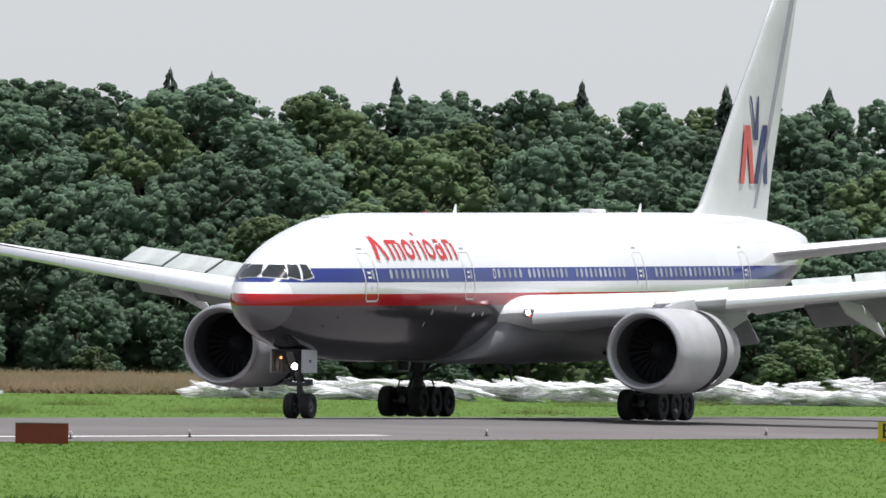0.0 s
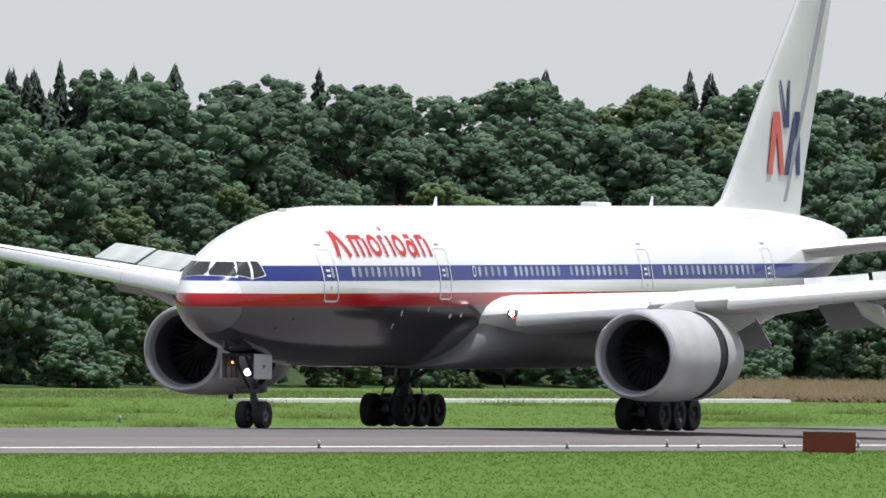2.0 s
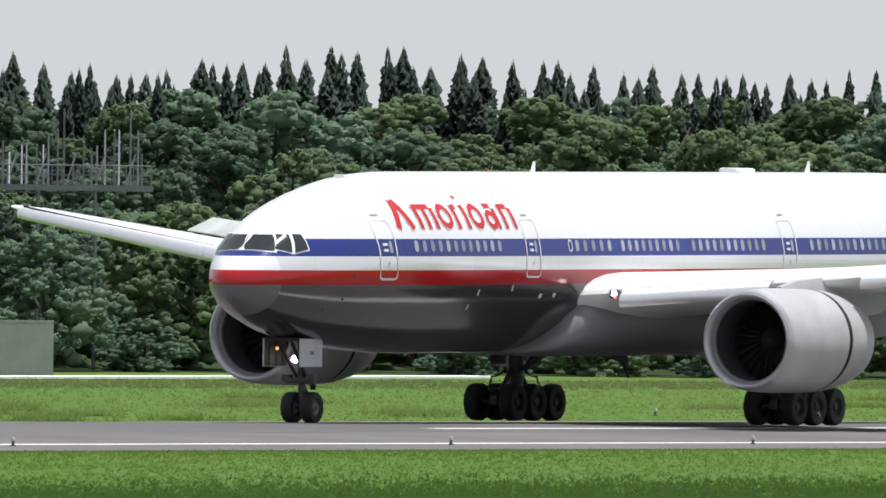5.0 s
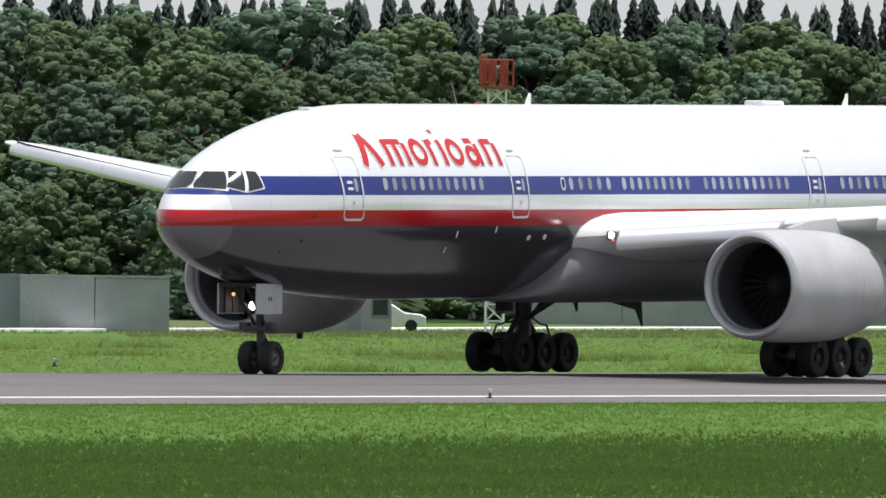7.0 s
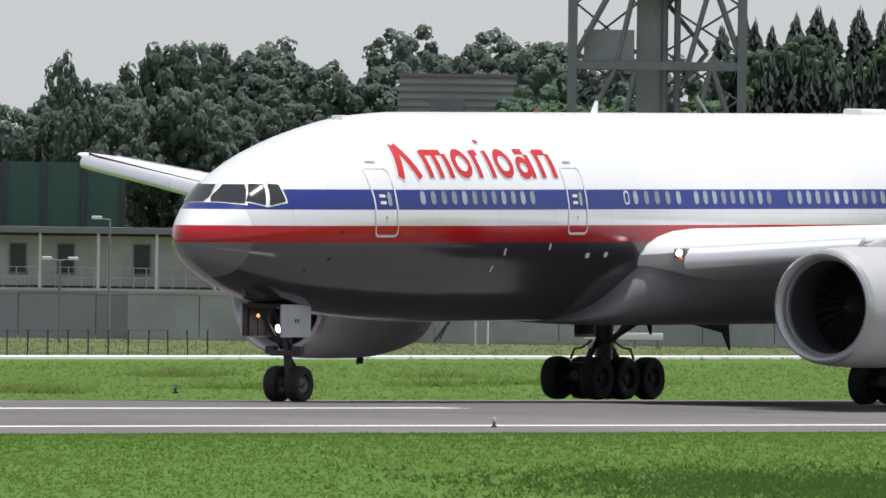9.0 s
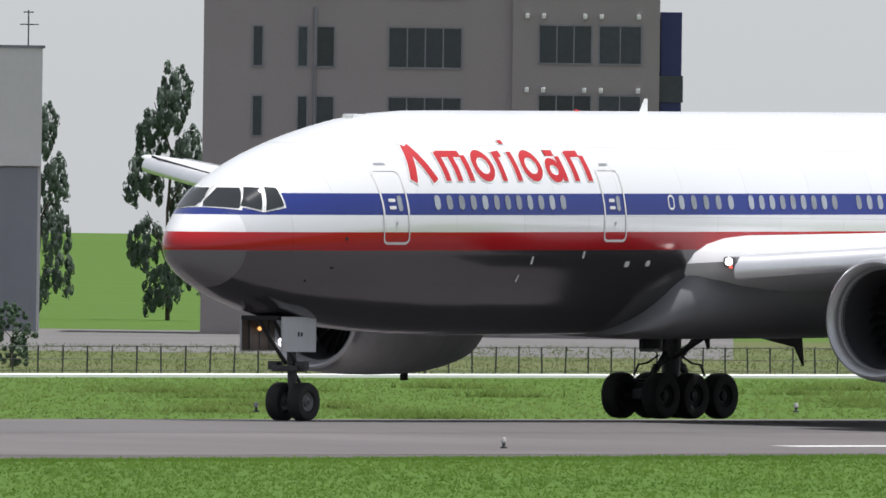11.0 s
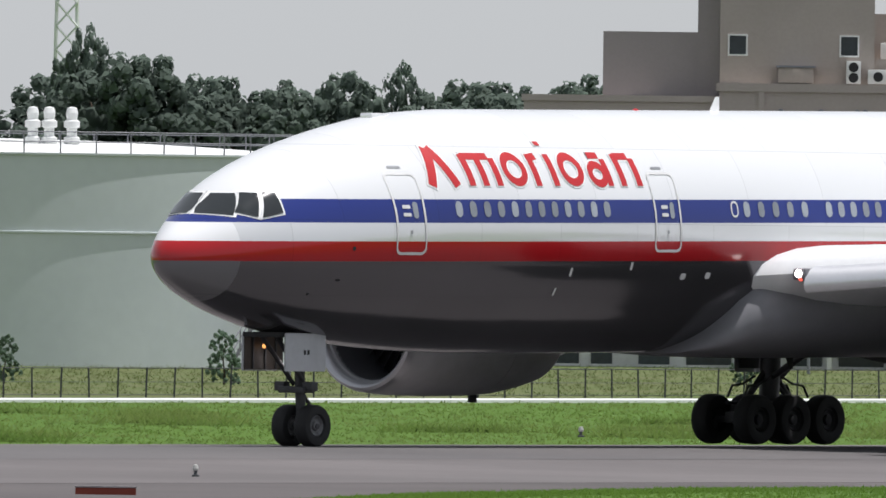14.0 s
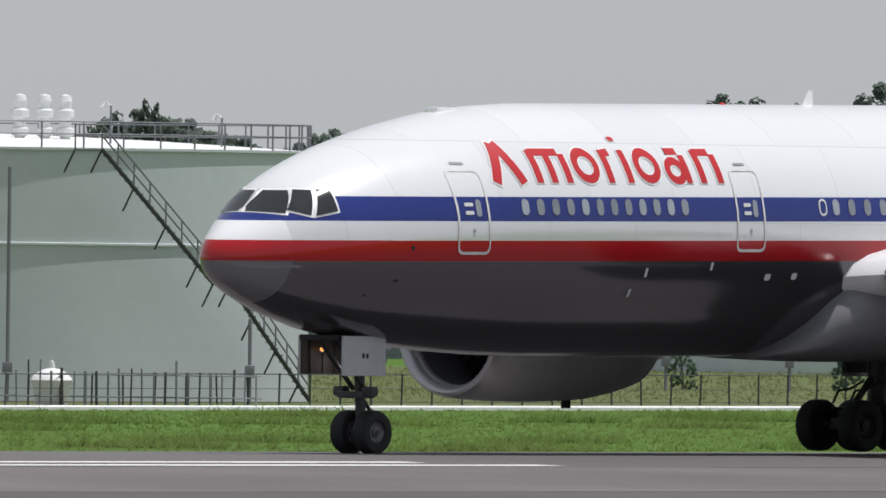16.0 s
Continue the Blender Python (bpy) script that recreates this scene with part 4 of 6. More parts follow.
ICS_F = [tuple(v.index for v in f.verts) for f in ICO.faces]
ICO.free()


def raw(name, verts, faces, material, smooth=False):
    me = bpy.data.meshes.new(name)
    me.from_pydata([tuple(v) for v in verts], [], faces)
    me.materials.append(material)
    if smooth:
        me.polygons.foreach_set("use_smooth", [True] * len(me.polygons))
    return me


def crown_data(rng, height, width, lobes, leaves, low=0.05, core=0.86, leaf=1.0):
    """Leafy clumps on a lopsided crown: a few boughs, each a heap of small knobbly clumps set with leaf sprays."""
    V, F = [], []
    n0 = 0
    boughs = 10

    def clump(c, s, j):
        nonlocal n0
        jit = 1 + j * rng.uniform(-1, 1, len(ICS_V))
        V.extend(ICS_V * jit[:, None] * s * np.array([1, 1, 0.85]) + c)
        F.extend([tuple(i + n0 for i in f) for f in ICS_F])
        n0 += len(ICS_V)

    for k in range(boughs):
        q = (k + 0.5) / boughs
        env = math.sin(math.pi * min(1, 0.22 + 0.74 * q)) ** 0.6
        a = k * 2.4 + rng.uniform(-0.5, 0.5)
        rb = width * rng.uniform(0.19, 0.26) * (1.0 - 0.25 * q)
        rr = max(0, width / 2 * env - rb * 0.6) * rng.uniform(0.75, 1.05)
        c = np.array([rr * math.cos(a), rr * math.sin(a), height * (low + (0.86 - low) * q)])
        clump(c, rb * 0.62 * core / 0.86, 0.25)
        many = lobes // boughs
        for i in range(many):
            up_ = 1.0 - 1.55 * (i + 0.5) / many
            g = i * 2.39996 + a + rng.uniform(-0.35, 0.35)
            d = np.array([math.sqrt(1 - up_ * up_) * math.cos(g), math.sqrt(1 - up_ * up_) * math.sin(g), up_])
            s = rb * (rng.uniform(0.20, 0.36) if lobes > 150 else rng.uniform(0.30, 0.50))
            e = c + d * rb * rng.uniform(0.68, 1.0) * np.array([1, 1, 0.95])
            clump(e, s * core, 0.42)
            for _ in range(leaves):
                o = rng.normal(size=3) + d * 0.8
                o /= np.linalg.norm(o)
                p = e + o * s * rng.uniform(0.70, 1.12)
                t = np.cross(o, rng.normal(size=3))
                t /= np.linalg.norm(t)
                b = np.cross(o, t) * 0.8 + o * rng.uniform(-0.25, 0.45)
                w = width * rng.uniform(0.010, 0.022) * leaf
                V.extend([p - t * w - o * w * 0.45, p - b * w * 0.8, p + t * w - o * w * 0.45, p + b * w * 0.8])
                F.append((n0, n0 + 1, n0 + 2, n0 + 3))
                n0 += 4
    return V, F


def conifer_data(rng, height, width, tiers=60):
    """Short upswept sprays round a slim cone, thick enough to close its outline."""
    V, F = [], []
    n0 = 0
    for k in range(tiers):
        q = k / (tiers - 1)
        z = height * (0.04 + 0.93 * q)
        r = width / 2 * min(1.0, (1 - q) ** 0.72 * 1.08) * rng.uniform(0.86, 1.08) + 0.05
        m = max(5, int(13 * (1 - q)) + 4)
        for i in range(m):
            a = 2 * math.pi * (i + rng.uniform(-0.5, 0.5)) / m
            d = np.array([math.cos(a), math.sin(a), 0])
            e = np.array([-math.sin(a), math.cos(a), 0])
            rr = r * rng.uniform(0.72, 1.12)
            rise = rng.uniform(0.0, 0.75) * min(rr, 0.9)
            w = rr * rng.uniform(0.22, 0.36)
            zz = z + rng.uniform(-0.5, 0.5) * height / tiers
            V.extend([d * rr * 0.2 + np.array([0, 0, zz - 0.10]), d * rr * 0.7 + e * w + np.array([0, 0, zz + rise * 0.4]), d * rr + np.array([0, 0, zz + rise]), d * rr * 0.7 - e * w + np.array([0, 0, zz + rise * 0.4]), d * rr * 0.55 + np.array([0, 0, zz + 0.35 + rise * 0.7])])
            F += [(n0, n0 + 1, n0 + 4), (n0 + 1, n0 + 2, n0 + 4), (n0 + 2, n0 + 3, n0 + 4), (n0 + 3, n0, n0 + 4)]
            n0 += 5
    return V, F


def trunk_mesh(rng, height, r, limbs=5):
    bm = bmesh.new()
    pts = [Vector((0, 0, -0.4))] + [Vector((rng.uniform(-0.12, 0.12) * k, rng.uniform(-0.12, 0.12) * k, height * 0.2 * k)) for k in (1, 2, 3)]
    for i, (a, b) in enumerate(zip(pts, pts[1:])):
        add_tube(bm, a, b, r * (1 - 0.22 * i), r * (1 - 0.22 * (i + 1)), seg=8)
    for k in range(limbs):
        a = rng.uniform(0, 6.28)
        b = pts[1 + k % 3]
        add_tube(bm, b, b + Vector((math.cos(a) * height * 0.2, math.sin(a) * height * 0.2, height * 0.2)), r * 0.4, r * 0.12, seg=6)
    me = bpy.data.meshes.new("trunk")
    bm.to_mesh(me)
    bm.free()
    me.materials.append(BARK)
    return me


def tree_kind(seed, kind, height, width, material, label, group, lobes=30, leaves=42, core=0.86, leaf=1.0):
    rng = np.random.default_rng(seed)
    V, F = conifer_data(rng, height, width) if kind == "conifer" else crown_data(rng, height, width, lobes, leaves, core=core, leaf=leaf)
    t = thing({"conifers of the wood": "conifer_tree", "distant trees": "distant_tree", "young trees": "young_tree"}.get(group, "broadleaf_tree"), pose(0, 0, 0), label, "tree", group)
    for nm, me in (("trunk", trunk_mesh(rng, height, 0.02 * height, 0 if kind == "conifer" else 5)), ("crown", raw("crown", V, F, material, smooth=True))):
        ob = new(nm, me)
        ob.parent = t
    return t


BROAD_L, CONI_L, FAR_L = "leafy green broadleaf tree at the wood's edge", "tall dark green pointed conifer in the wood", "distant tree with haze-pale green leaves above the buildings"
broad = [tree_kind(s, "broad", 9.0, w, LEAF[i], BROAD_L if i == 0 else "yellow-green leafy broadleaf tree at the wood's edge", "trees of the wood", 200, 24, 0.80, 1.2)
         for s, w, i in ((1, 7.5, 0), (2, 6.5, 1), (3, 8.2, 0), (4, 6.8, 0), (5, 7.4, 1))]
conif = [tree_kind(s, "conifer", 9.0, w, NEEDLE, CONI_L, "conifers of the wood") for s, w in ((11, 3.4), (12, 2.9), (13, 4.0))]
far = [tree_kind(s, "broad", 9.0, w, HAZELEAF, FAR_L, "distant trees", 240, 26, 0.55, 1.35) for s, w in ((21, 7.0), (22, 5.5), (23, 8.0))]
young = tree_kind(31, "broad", 3.0, 1.9, LEAF[0], "young tree with an open leafy crown by the fence", "young trees", 70, 26, 0.5, 2.4)
used = set()


def plant(kinds, i, az, r, z, scale, wide=1.0):
    src = kinds[i % len(kinds)]
    a = radians(az)
    m = pose(r * math.sin(a), r * math.cos(a), z, 0, 0, random.uniform(0, 360))
    if src.name in used:
        t = copy_thing(src, m)
    else:
        used.add(src.name)
        t = src
        t.matrix_world = m
    t.scale = (scale * wide, scale * wide, scale)
    return t


BASE = [(58.0, 1125), (59.5, 1110), (61.5, 1205), (63.6, 1215), (65.2, 1323), (66.5, 1395), (70, 1405)]
TOP = [(58.0, 0.43), (58.6, 0.485), (59.3, 0.49), (60.2, 0.475), (61.0, 0.425), (61.5, 0.415), (62.5, 0.415), (63.3, 0.43), (64.0, 0.475), (65.0, 0.51), (66.2, 0.505), (67.6, 0.485), (69.5, 0.455)]
CTOP = [(57.9, 0.470), (59.2, 0.485), (60.0, 0.490), (60.6, 0.498), (61.0, 0.455), (61.35, 0.440), (61.55, 0.478), (61.7, 0.487), (62.1, 0.462), (62.55, 0.442), (63.33, 0.445), (63.65, 0.465), (64.2, 0.515), (64.5, 0.505), (64.9, 0.49)]


def look_up(az, table):
    return float(np.interp(az, [p[0] for p in table], [p[1] for p in table]))


# the wood's rising ground
rings = []
for dr, q in ((-6, 0.0), (8, 0.02), (30, 0.5), (62, 1.0), (84, 1.0), (100, 1.02), (260, 1.02)):
    ring = []
    for k in range(60):
        az = 57.4 + 12.4 * k / 59
        r = look_up(az, BASE) + dr
        hill = max(0.2, (r + 60) * math.tan(radians(look_up(az, TOP))) + EYE[2] - 9.5)
        a = radians(az)
        ring.append(Vector((r * math.sin(a), r * math.cos(a), LOW + 0.03 + hill * q + (4.6 if dr > 90 else 0.0))))
    rings.append(ring)
part("hillside", loft(rings, closed=False), UNDERGROWTH, None, kind="structure")
az = 58.2
while az < 69.3:
    # low shrubs along the wood's foot
    plant(broad, random.randrange(5), az, look_up(az, BASE) - 5 + random.uniform(-2, 2), LOW - 0.3, random.uniform(0.24, 0.44), 1.8)
    az += math.degrees(random.uniform(5.0, 9.0) / 1200)
ti = 0
for row, (dr, q) in enumerate(((2, 0.0), (11, 0.08), (21, 0.28), (31, 0.51), (41, 0.70), (52, 0.90), (63, 1.01), (72, 1.02))):
    az = 57.75 + 0.05 * row
    while az < 69.4:
        base = look_up(az, BASE)
        r = base + dr + random.uniform(-3, 3)
        topz = (base + 60) * math.tan(radians(look_up(az, TOP))) + EYE[2]
        hill = max(0.2, topz - 9.0)
        size = random.uniform(0.72, 1.06) if row else random.uniform(0.55, 0.85)
        if row >= 6:
            size = random.uniform(0.92, 1.04)
        pick = random.choice((0, 2, 3, 0, 2, 3, 1, 4)) if az > 64.3 else random.choice((0, 1, 2, 3, 4, 1, 4))
        plant(broad, pick, az, r, LOW + hill * q, size, random.uniform(1.15, 1.5))
        az += math.degrees((6.9 + random.uniform(-1.4, 1.6)) / r)
for row, (dr, lo, hi) in enumerate(((70, 0.90, 1.0), (78, 0.95, 1.03))):
    az = 57.9
    while az < 64.9:
        r = look_up(az, BASE) + dr + random.uniform(-3, 3)
        topz = r * math.tan(radians(look_up(az, CTOP))) + EYE[2]
        s = random.uniform(0.85, 1.2)
        plant(conif, random.randrange(3), az, r, topz * random.uniform(lo, hi) - 9.0 * s, s, random.uniform(0.7, 1.0))
        az += math.degrees((1.1 + random.uniform(-0.5, 0.6)) / r)
# broadleaf trees behind the steel tower
for k in range(12):
    plant(broad, k, 57.42 + 0.045 * k, 1160 + 8 * (k % 3), LOW, random.uniform(1.15, 1.4), 1.1)
# big conifers by the steel tower
for k in range(14):
    az = 57.95 + 0.036 * k + random.uniform(-0.01, 0.01)
    plant(conif, k, az, 1128 + random.uniform(-4, 14), LOW, (random.uniform(13.0, 14.6) + 0.3) / 9.0, 0.62)
for az in (64.9, 65.0, 65.35, 65.9, 66.25, 66.3, 66.9, 67.0, 67.45, 67.9, 68.25, 68.5):
    r = look_up(az, BASE) + 72
    plant(conif, int(az * 7), az, r, r * math.tan(radians(look_up(az, TOP) - 0.004 + random.uniform(0, 0.014))) + EYE[2] - 9, 1.0)
# distant trees beyond the buildings: bearing, top, share of conifer
for a0, a1, z0, z1, r, step in ((54.9, 56.3, 10.2, 11.6, 1320, 3.2), (56.3, 56.9, 11.0, 12.2, 1300, 3.0), (56.55, 56.85, 13.9, 15.2, 1420, 3.2), (56.85, 57.75, 14.0, 15.8, 1420, 3.2), (57.16, 57.46, 15.6, 17.0, 1440, 4.2),
                                (51.0, 51.25, 11.6, 13.4, 1300, 3.2), (50.9, 51.2, 12.8, 13.8, 1340, 3.4), (50.15, 50.85, 11.8, 13.6, 1290, 3.0), (49.93, 50.15, 12.6, 14.2, 1290, 2.8),
                                (49.26, 49.6, 11.2, 12.4, 1300, 2.4), (48.3, 49.1, 8.8, 10.2, 1300, 3.0), (47.98, 48.2, 10.4, 11.6, 1300, 2.2), (48.2, 48.5, 9.4, 10.2, 1280, 3.0), (47.4, 47.95, 8.6, 9.6, 1290, 3.0)):
    az = a0
    while az < a1:
        zt = random.uniform(z0, z1)
        s = (zt - LOW) / 8.6
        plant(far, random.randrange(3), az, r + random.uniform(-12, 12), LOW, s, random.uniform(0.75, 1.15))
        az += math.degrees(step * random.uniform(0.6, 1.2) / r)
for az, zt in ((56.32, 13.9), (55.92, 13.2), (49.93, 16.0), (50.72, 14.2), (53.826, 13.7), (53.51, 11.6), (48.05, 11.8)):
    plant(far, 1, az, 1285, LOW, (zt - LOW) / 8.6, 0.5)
# dense trees behind the low buildings
for k in range(12):
    plant(broad, k, 48.45 + 0.045 * k, 1085 + 6 * (k % 3), LOW, random.uniform(0.78, 0.95), 0.8)
for az, r, s in ((50.28, 860, 0.95), (50.62, 850, 0.9), (51.95, 870, 1.25), (51.55, 872, 0.8), (52.72, 905, 1.15), (52.92, 905, 1.35), (53.12, 900, 1.1), (53.45, 900, 1.2), (50.95, 860, 0.9), (49.75, 850, 0.85), (49.35, 850, 0.8), (48.9, 845, 0.75)):
    plant([young], 0, az, r, LOW, s * 0.76)
for az, s in ((52.80, 1.45), (52.90, 1.6), (53.0, 1.35)):
    plant([young], 0, az, 930, LOW, s, 1.3)

# ---------------------------------------------------------------- buildings


def add_windows(parent, items, y, frame_m=None, panes=1):
    """Framed panes let into a front: items are (x, z0, z1, width, pane material)."""
    for x, z0, z1, w, m in items:
        bm = box(x - w / 2 - 0.08, x + w / 2 + 0.08, y - 0.05, y + 0.02, z1, z1 + 0.07)
        add_box(bm, x - w / 2 - 0.08, x + w / 2 + 0.08, y - 0.08, y + 0.02, z0 - 0.08, z0)
        add_box(bm, x - w / 2 - 0.08, x - w / 2, y - 0.05, y + 0.02, z0, z1)
        add_box(bm, x + w / 2, x + w / 2 + 0.08, y - 0.05, y + 0.02, z0, z1)
        n = max(1, round(w / 0.8))
        for k in range(1, n):
            add_box(bm, x - w / 2 + w * k / n - 0.03, x - w / 2 + w * k / n + 0.03, y - 0.04, y + 0.02, z0, z1)
        win = part("window", bm, frame_m or STEEL, parent, smooth=False)
        part("pane", box(x - w / 2, x + w / 2, y - 0.012, y + 0.02, z0, z1), m, win, smooth=False)


def railing(parent, pts, height=1.0, step=1.5, r=0.03, material=None, name="rail"):
    """Posts and two rails along a line of points."""
    for a, b in zip(pts, pts[1:]):
        a, b = Vector(a), Vector(b)
        n = max(1, round((b - a).length / step))
        for k in range(n + 1):
            p = a.lerp(b, k / n)
            part("post", tube(p, p + Vector((0, 0, height)), r, seg=6), material or STEEL, parent)
        bm = bmesh.new()
        for h in (0.5, 1.0):
            add_tube(bm, a + Vector((0, 0, height * h)), b + Vector((0, 0, height * h)), r * 0.9, seg=6)
        part(name, bm, material or STEEL, parent)


# white shed with a recessed entrance, before the wood
s = thing("shed", at(60.655, 1152), "flat-roofed white concrete shed with a recessed doorway", "shed")
for b in ((-5.0, 1.75, 0, 6, 0, 3.65), (4.4, 5.0, 0, 6, 0, 3.65), (1.75, 4.4, 0, 6, 2.55, 3.65), (1.75, 4.4, 1.6, 6, 0, 2.55)):
    part("wall", box(*b), WHITEWALL, s, smooth=False)
part("roof_edge", box(-5.1, 5.1, -0.1, 6.1, 3.65, 3.8), WHITEWALL, s, smooth=False)
part("door", box(-0.95, 0.2, -0.06, 0, 0.02, 2.05), TEAL, s, smooth=False)
part("door", box(2.0, 3.0, 1.54, 1.6, 0.02, 2.05), TEAL, s, smooth=False)
part("pipe", tube((4.75, -0.08, 0), (4.75, -0.08, 4.0), 0.07, seg=8), STEEL, s)
part("meter_box", box(0.75, 1.15, -0.25, 0, 0.4, 1.15, bevel=0.03), GREYWALL, s)
part("alarm_bell", box(0.2, 0.45, -0.2, 0, 1.75, 2.05, bevel=0.05), BROWN, s)
part("panel_wall", box(-5.0, -1.75, -0.04, 0, 0, 3.6), GREYWALL, s, smooth=False)

# aerial array on a lattice stand
s = thing("aerial_array", at(61.10, 1190), "grey steel lattice stand carrying a deck of upright aerials", "aerial array")
part("deck", box(-5.1, 5.1, 0, 3, 9.1, 9.4), STEEL, s, smooth=False)
for x in (-3.5, -0.7, 2.2):
    for y in (0.2, 2.8):
        part("leg", tube((x, y, 0), (x, y, 9.1), 0.09, seg=8), STEEL, s)
    for k in range(3):
        for x2 in ((x + 2.85) if x < 2 else x - 2.9,):
            part("brace", tube((x, 0.2, 3 * k), (x2, 0.2, 3 * k + 3), 0.05, seg=6), STEEL, s)
            part("beam", tube((x, 0.2, 3 * k + 3), (x2, 0.2, 3 * k + 3), 0.05, seg=6), STEEL, s)
railing(s, [(-5.0, 0.1, 9.4), (5.0, 0.1, 9.4)], 1.0, 0.9, 0.03)
railing(s, [(-5.0, 2.9, 9.4), (5.0, 2.9, 9.4)], 1.0, 1.3, 0.03)
for k in range(24):
    x = -4.4 + 9.0 * k / 23 + random.uniform(-0.12, 0.12)
    top = random.choice((11.0, 11.4, 11.8, 11.6, 12.2)) if k not in (1, 13, 21) else 13.2
    part("aerial", tube((x, random.uniform(0.4, 2.6), 9.4), (x, random.uniform(0.5, 2.5), top), 0.06, 0.045, seg=6), STEEL, s)
for k in range(6):
    x = -3.8 + 1.5 * k
    part("strut", tube((x, 1.0, 9.4), (x + 0.5, 1.4, 11.0), 0.04, seg=6), STEEL, s)

# long low wall and panels
def long_wall(az, r, w, h, m, label, posts=0):
    s = thing("boundary_wall", at(az, r), label, "wall")
    n = max(1, int(w / 3.2))
    for k in range(n):
        part("panel", box(-w / 2 + w * k / n + 0.02, -w / 2 + w * (k + 1) / n - 0.02, 0, 0.2, 0, h - 0.05 * (k % 2)), m, s, smooth=False)
    part("coping", box(-w / 2, w / 2, -0.06, 0.26, h - 0.03, h + 0.08), m, s, smooth=False)
    return s


long_wall(60.2, 1120, 9.5, 3.2, GREYWALL, "long low grey wall before the wood")
long_wall(58.92, 1020, 6.5, 2.35, GREYWALL, "grey corrugated fence panel wall")
long_wall(58.69, 1021, 1.9, 2.35, TEAL, "teal corrugated fence panel")
long_wall(57.6, 1060, 42.0, 2.1, GREYWALL, "long grey retaining wall below the gallery building")
long_wall(56.2, 1062, 14.0, 2.1, HDOOR, "dark grey wall below the gallery building")

# gate hut and white car
s = thing("gate_hut", at(59.47, 1040), "low gate house toned shade-grey, with an overhanging flat roof", "hut")
part("wall", box(-3.6, 3.1, 0, 4, 0, 2.3), HUTWALL, s, smooth=False)
part("roof", box(-4.0, 3.55, -0.5, 4.4, 2.3, 2.55, bevel=0.03), HUTWALL, s, smooth=False)
part("porch_wall", box(-0.2, 0.0, -0.5, 0, 0, 2.3), HUTWALL, s, smooth=False)
add_windows(s, [(0.35, 0.75, 1.8, 0.7, PANE), (2.6, 0.75, 1.8, 0.65, PANE), (-1.8, 0.8, 1.8, 1.1, PANE), (-3.0, 0.8, 1.8, 0.7, PANE)], 0)
part("door", box(1.15, 1.75, -0.05, 0, 0.02, 1.95), TEAL, s, smooth=False)


def parked_car(az, r, yaw, paint, label):
    c = thing("car", at(az, r) @ pose(0, 0, 0, 0, 0, yaw), label, "car")
    prof = [(-2.1, 0.35), (-2.1, 0.75), (-1.9, 0.88), (-1.0, 0.98), (-0.35, 1.42), (0.9, 1.48), (1.75, 1.05), (2.1, 0.95), (2.12, 0.35)]
    rings = []
    for y, k in ((-0.8, 0.93), (-0.72, 1.0), (0.72, 1.0), (0.8, 0.93)):
        rings.append([Vector((x * (0.99 if k < 1 else 1), y, 0.3 + (z - 0.3) * k)) for x, z in prof])
    part("body", loft(rings), paint, c)
    part("windscreen", loft([[Vector((x, y, z)) for x, z in ((-1.02, 1.0), (-0.36, 1.40), (-0.40, 1.42), (-1.08, 1.02))] for y in (-0.66, 0.66)]), GLASS, c, smooth=False)
    for sd in (-1, 1):
        part("side_window", loft([[Vector((x, sd * y, z)) for x, z in ((-0.85, 1.0), (-0.3, 1.36), (0.85, 1.4), (1.4, 1.05))] for y in (0.74, 0.79)]), GLASS, c, smooth=False)
        for x in (-1.35, 1.3):
            part("wheel", lathe([(sd * 0.62, 0.02), (sd * 0.62, 0.31), (sd * 0.82, 0.31), (sd * 0.83, 0.16), (sd * 0.8, 0.02)], axis="y", seg=20, centre=(x, 0, 0.31), cap1=True), RUBBER, c)
    c.scale = (0.86, 0.86, 0.86)
    return c


parked_car(59.625, 1048, 180, WHITE_PAINT, "white parked hatchback car behind the gate hut")
parked_car(59.335, 1031, 96, DARKSTEEL, "dark grey parked car in front of the gate hut")
long_wall(60.98, 1150, 5.2, 2.6, CONCRETE, "pale concrete wall beside the shed")

# red and white lattice mast
s = thing("lattice_mast", at(59.89, 1010), "red and white banded lattice mast with red lamp cage", "mast")
for k in range(5):
    z0, z1 = 10.7 * k / 5, 10.7 * (k + 1) / 5
    bm = bmesh.new()
    for x, y in ((-0.38, 0), (0.38, 0), (-0.38, 0.76), (0.38, 0.76)):
        add_tube(bm, (x, y, z0), (x, y, z1), 0.055, seg=6)
    for j in range(3):
        za, zb = z0 + (z1 - z0) * j / 3, z0 + (z1 - z0) * (j + 1) / 3
        for y in (0, 0.76):
            add_tube(bm, (-0.38, y, za), (0.38, y, zb), 0.035, seg=5)
            add_tube(bm, (0.38, y, za), (-0.38, y, zb), 0.035, seg=5)
            add_tube(bm, (-0.38, y, zb), (0.38, y, zb), 0.035, seg=5)
    part("mast_section", bm, MASTRED if k % 2 else WHITE_PAINT, s, "red painted lattice section" if k % 2 else "white painted lattice section")
part("lamp_platform", box(-0.7, 0.7, -0.3, 1.1, 10.65, 10.8), MASTRED, s, smooth=False)
railing(s, [(-0.68, -0.28, 10.8), (0.68, -0.28, 10.8)], 1.1, 0.45, 0.04, MASTRED)
railing(s, [(-0.68, 1.08, 10.8), (0.68, 1.08, 10.8)], 1.1, 0.45, 0.04, MASTRED)
for x in (-0.6, -0.2, 0.3):
    part("lamp_panel", box(x - 0.2, x + 0.16, 0.2, 0.32, 10.9, 11.9 + 0.2 * (x < -0.5), bevel=0.03), MASTRED, s)

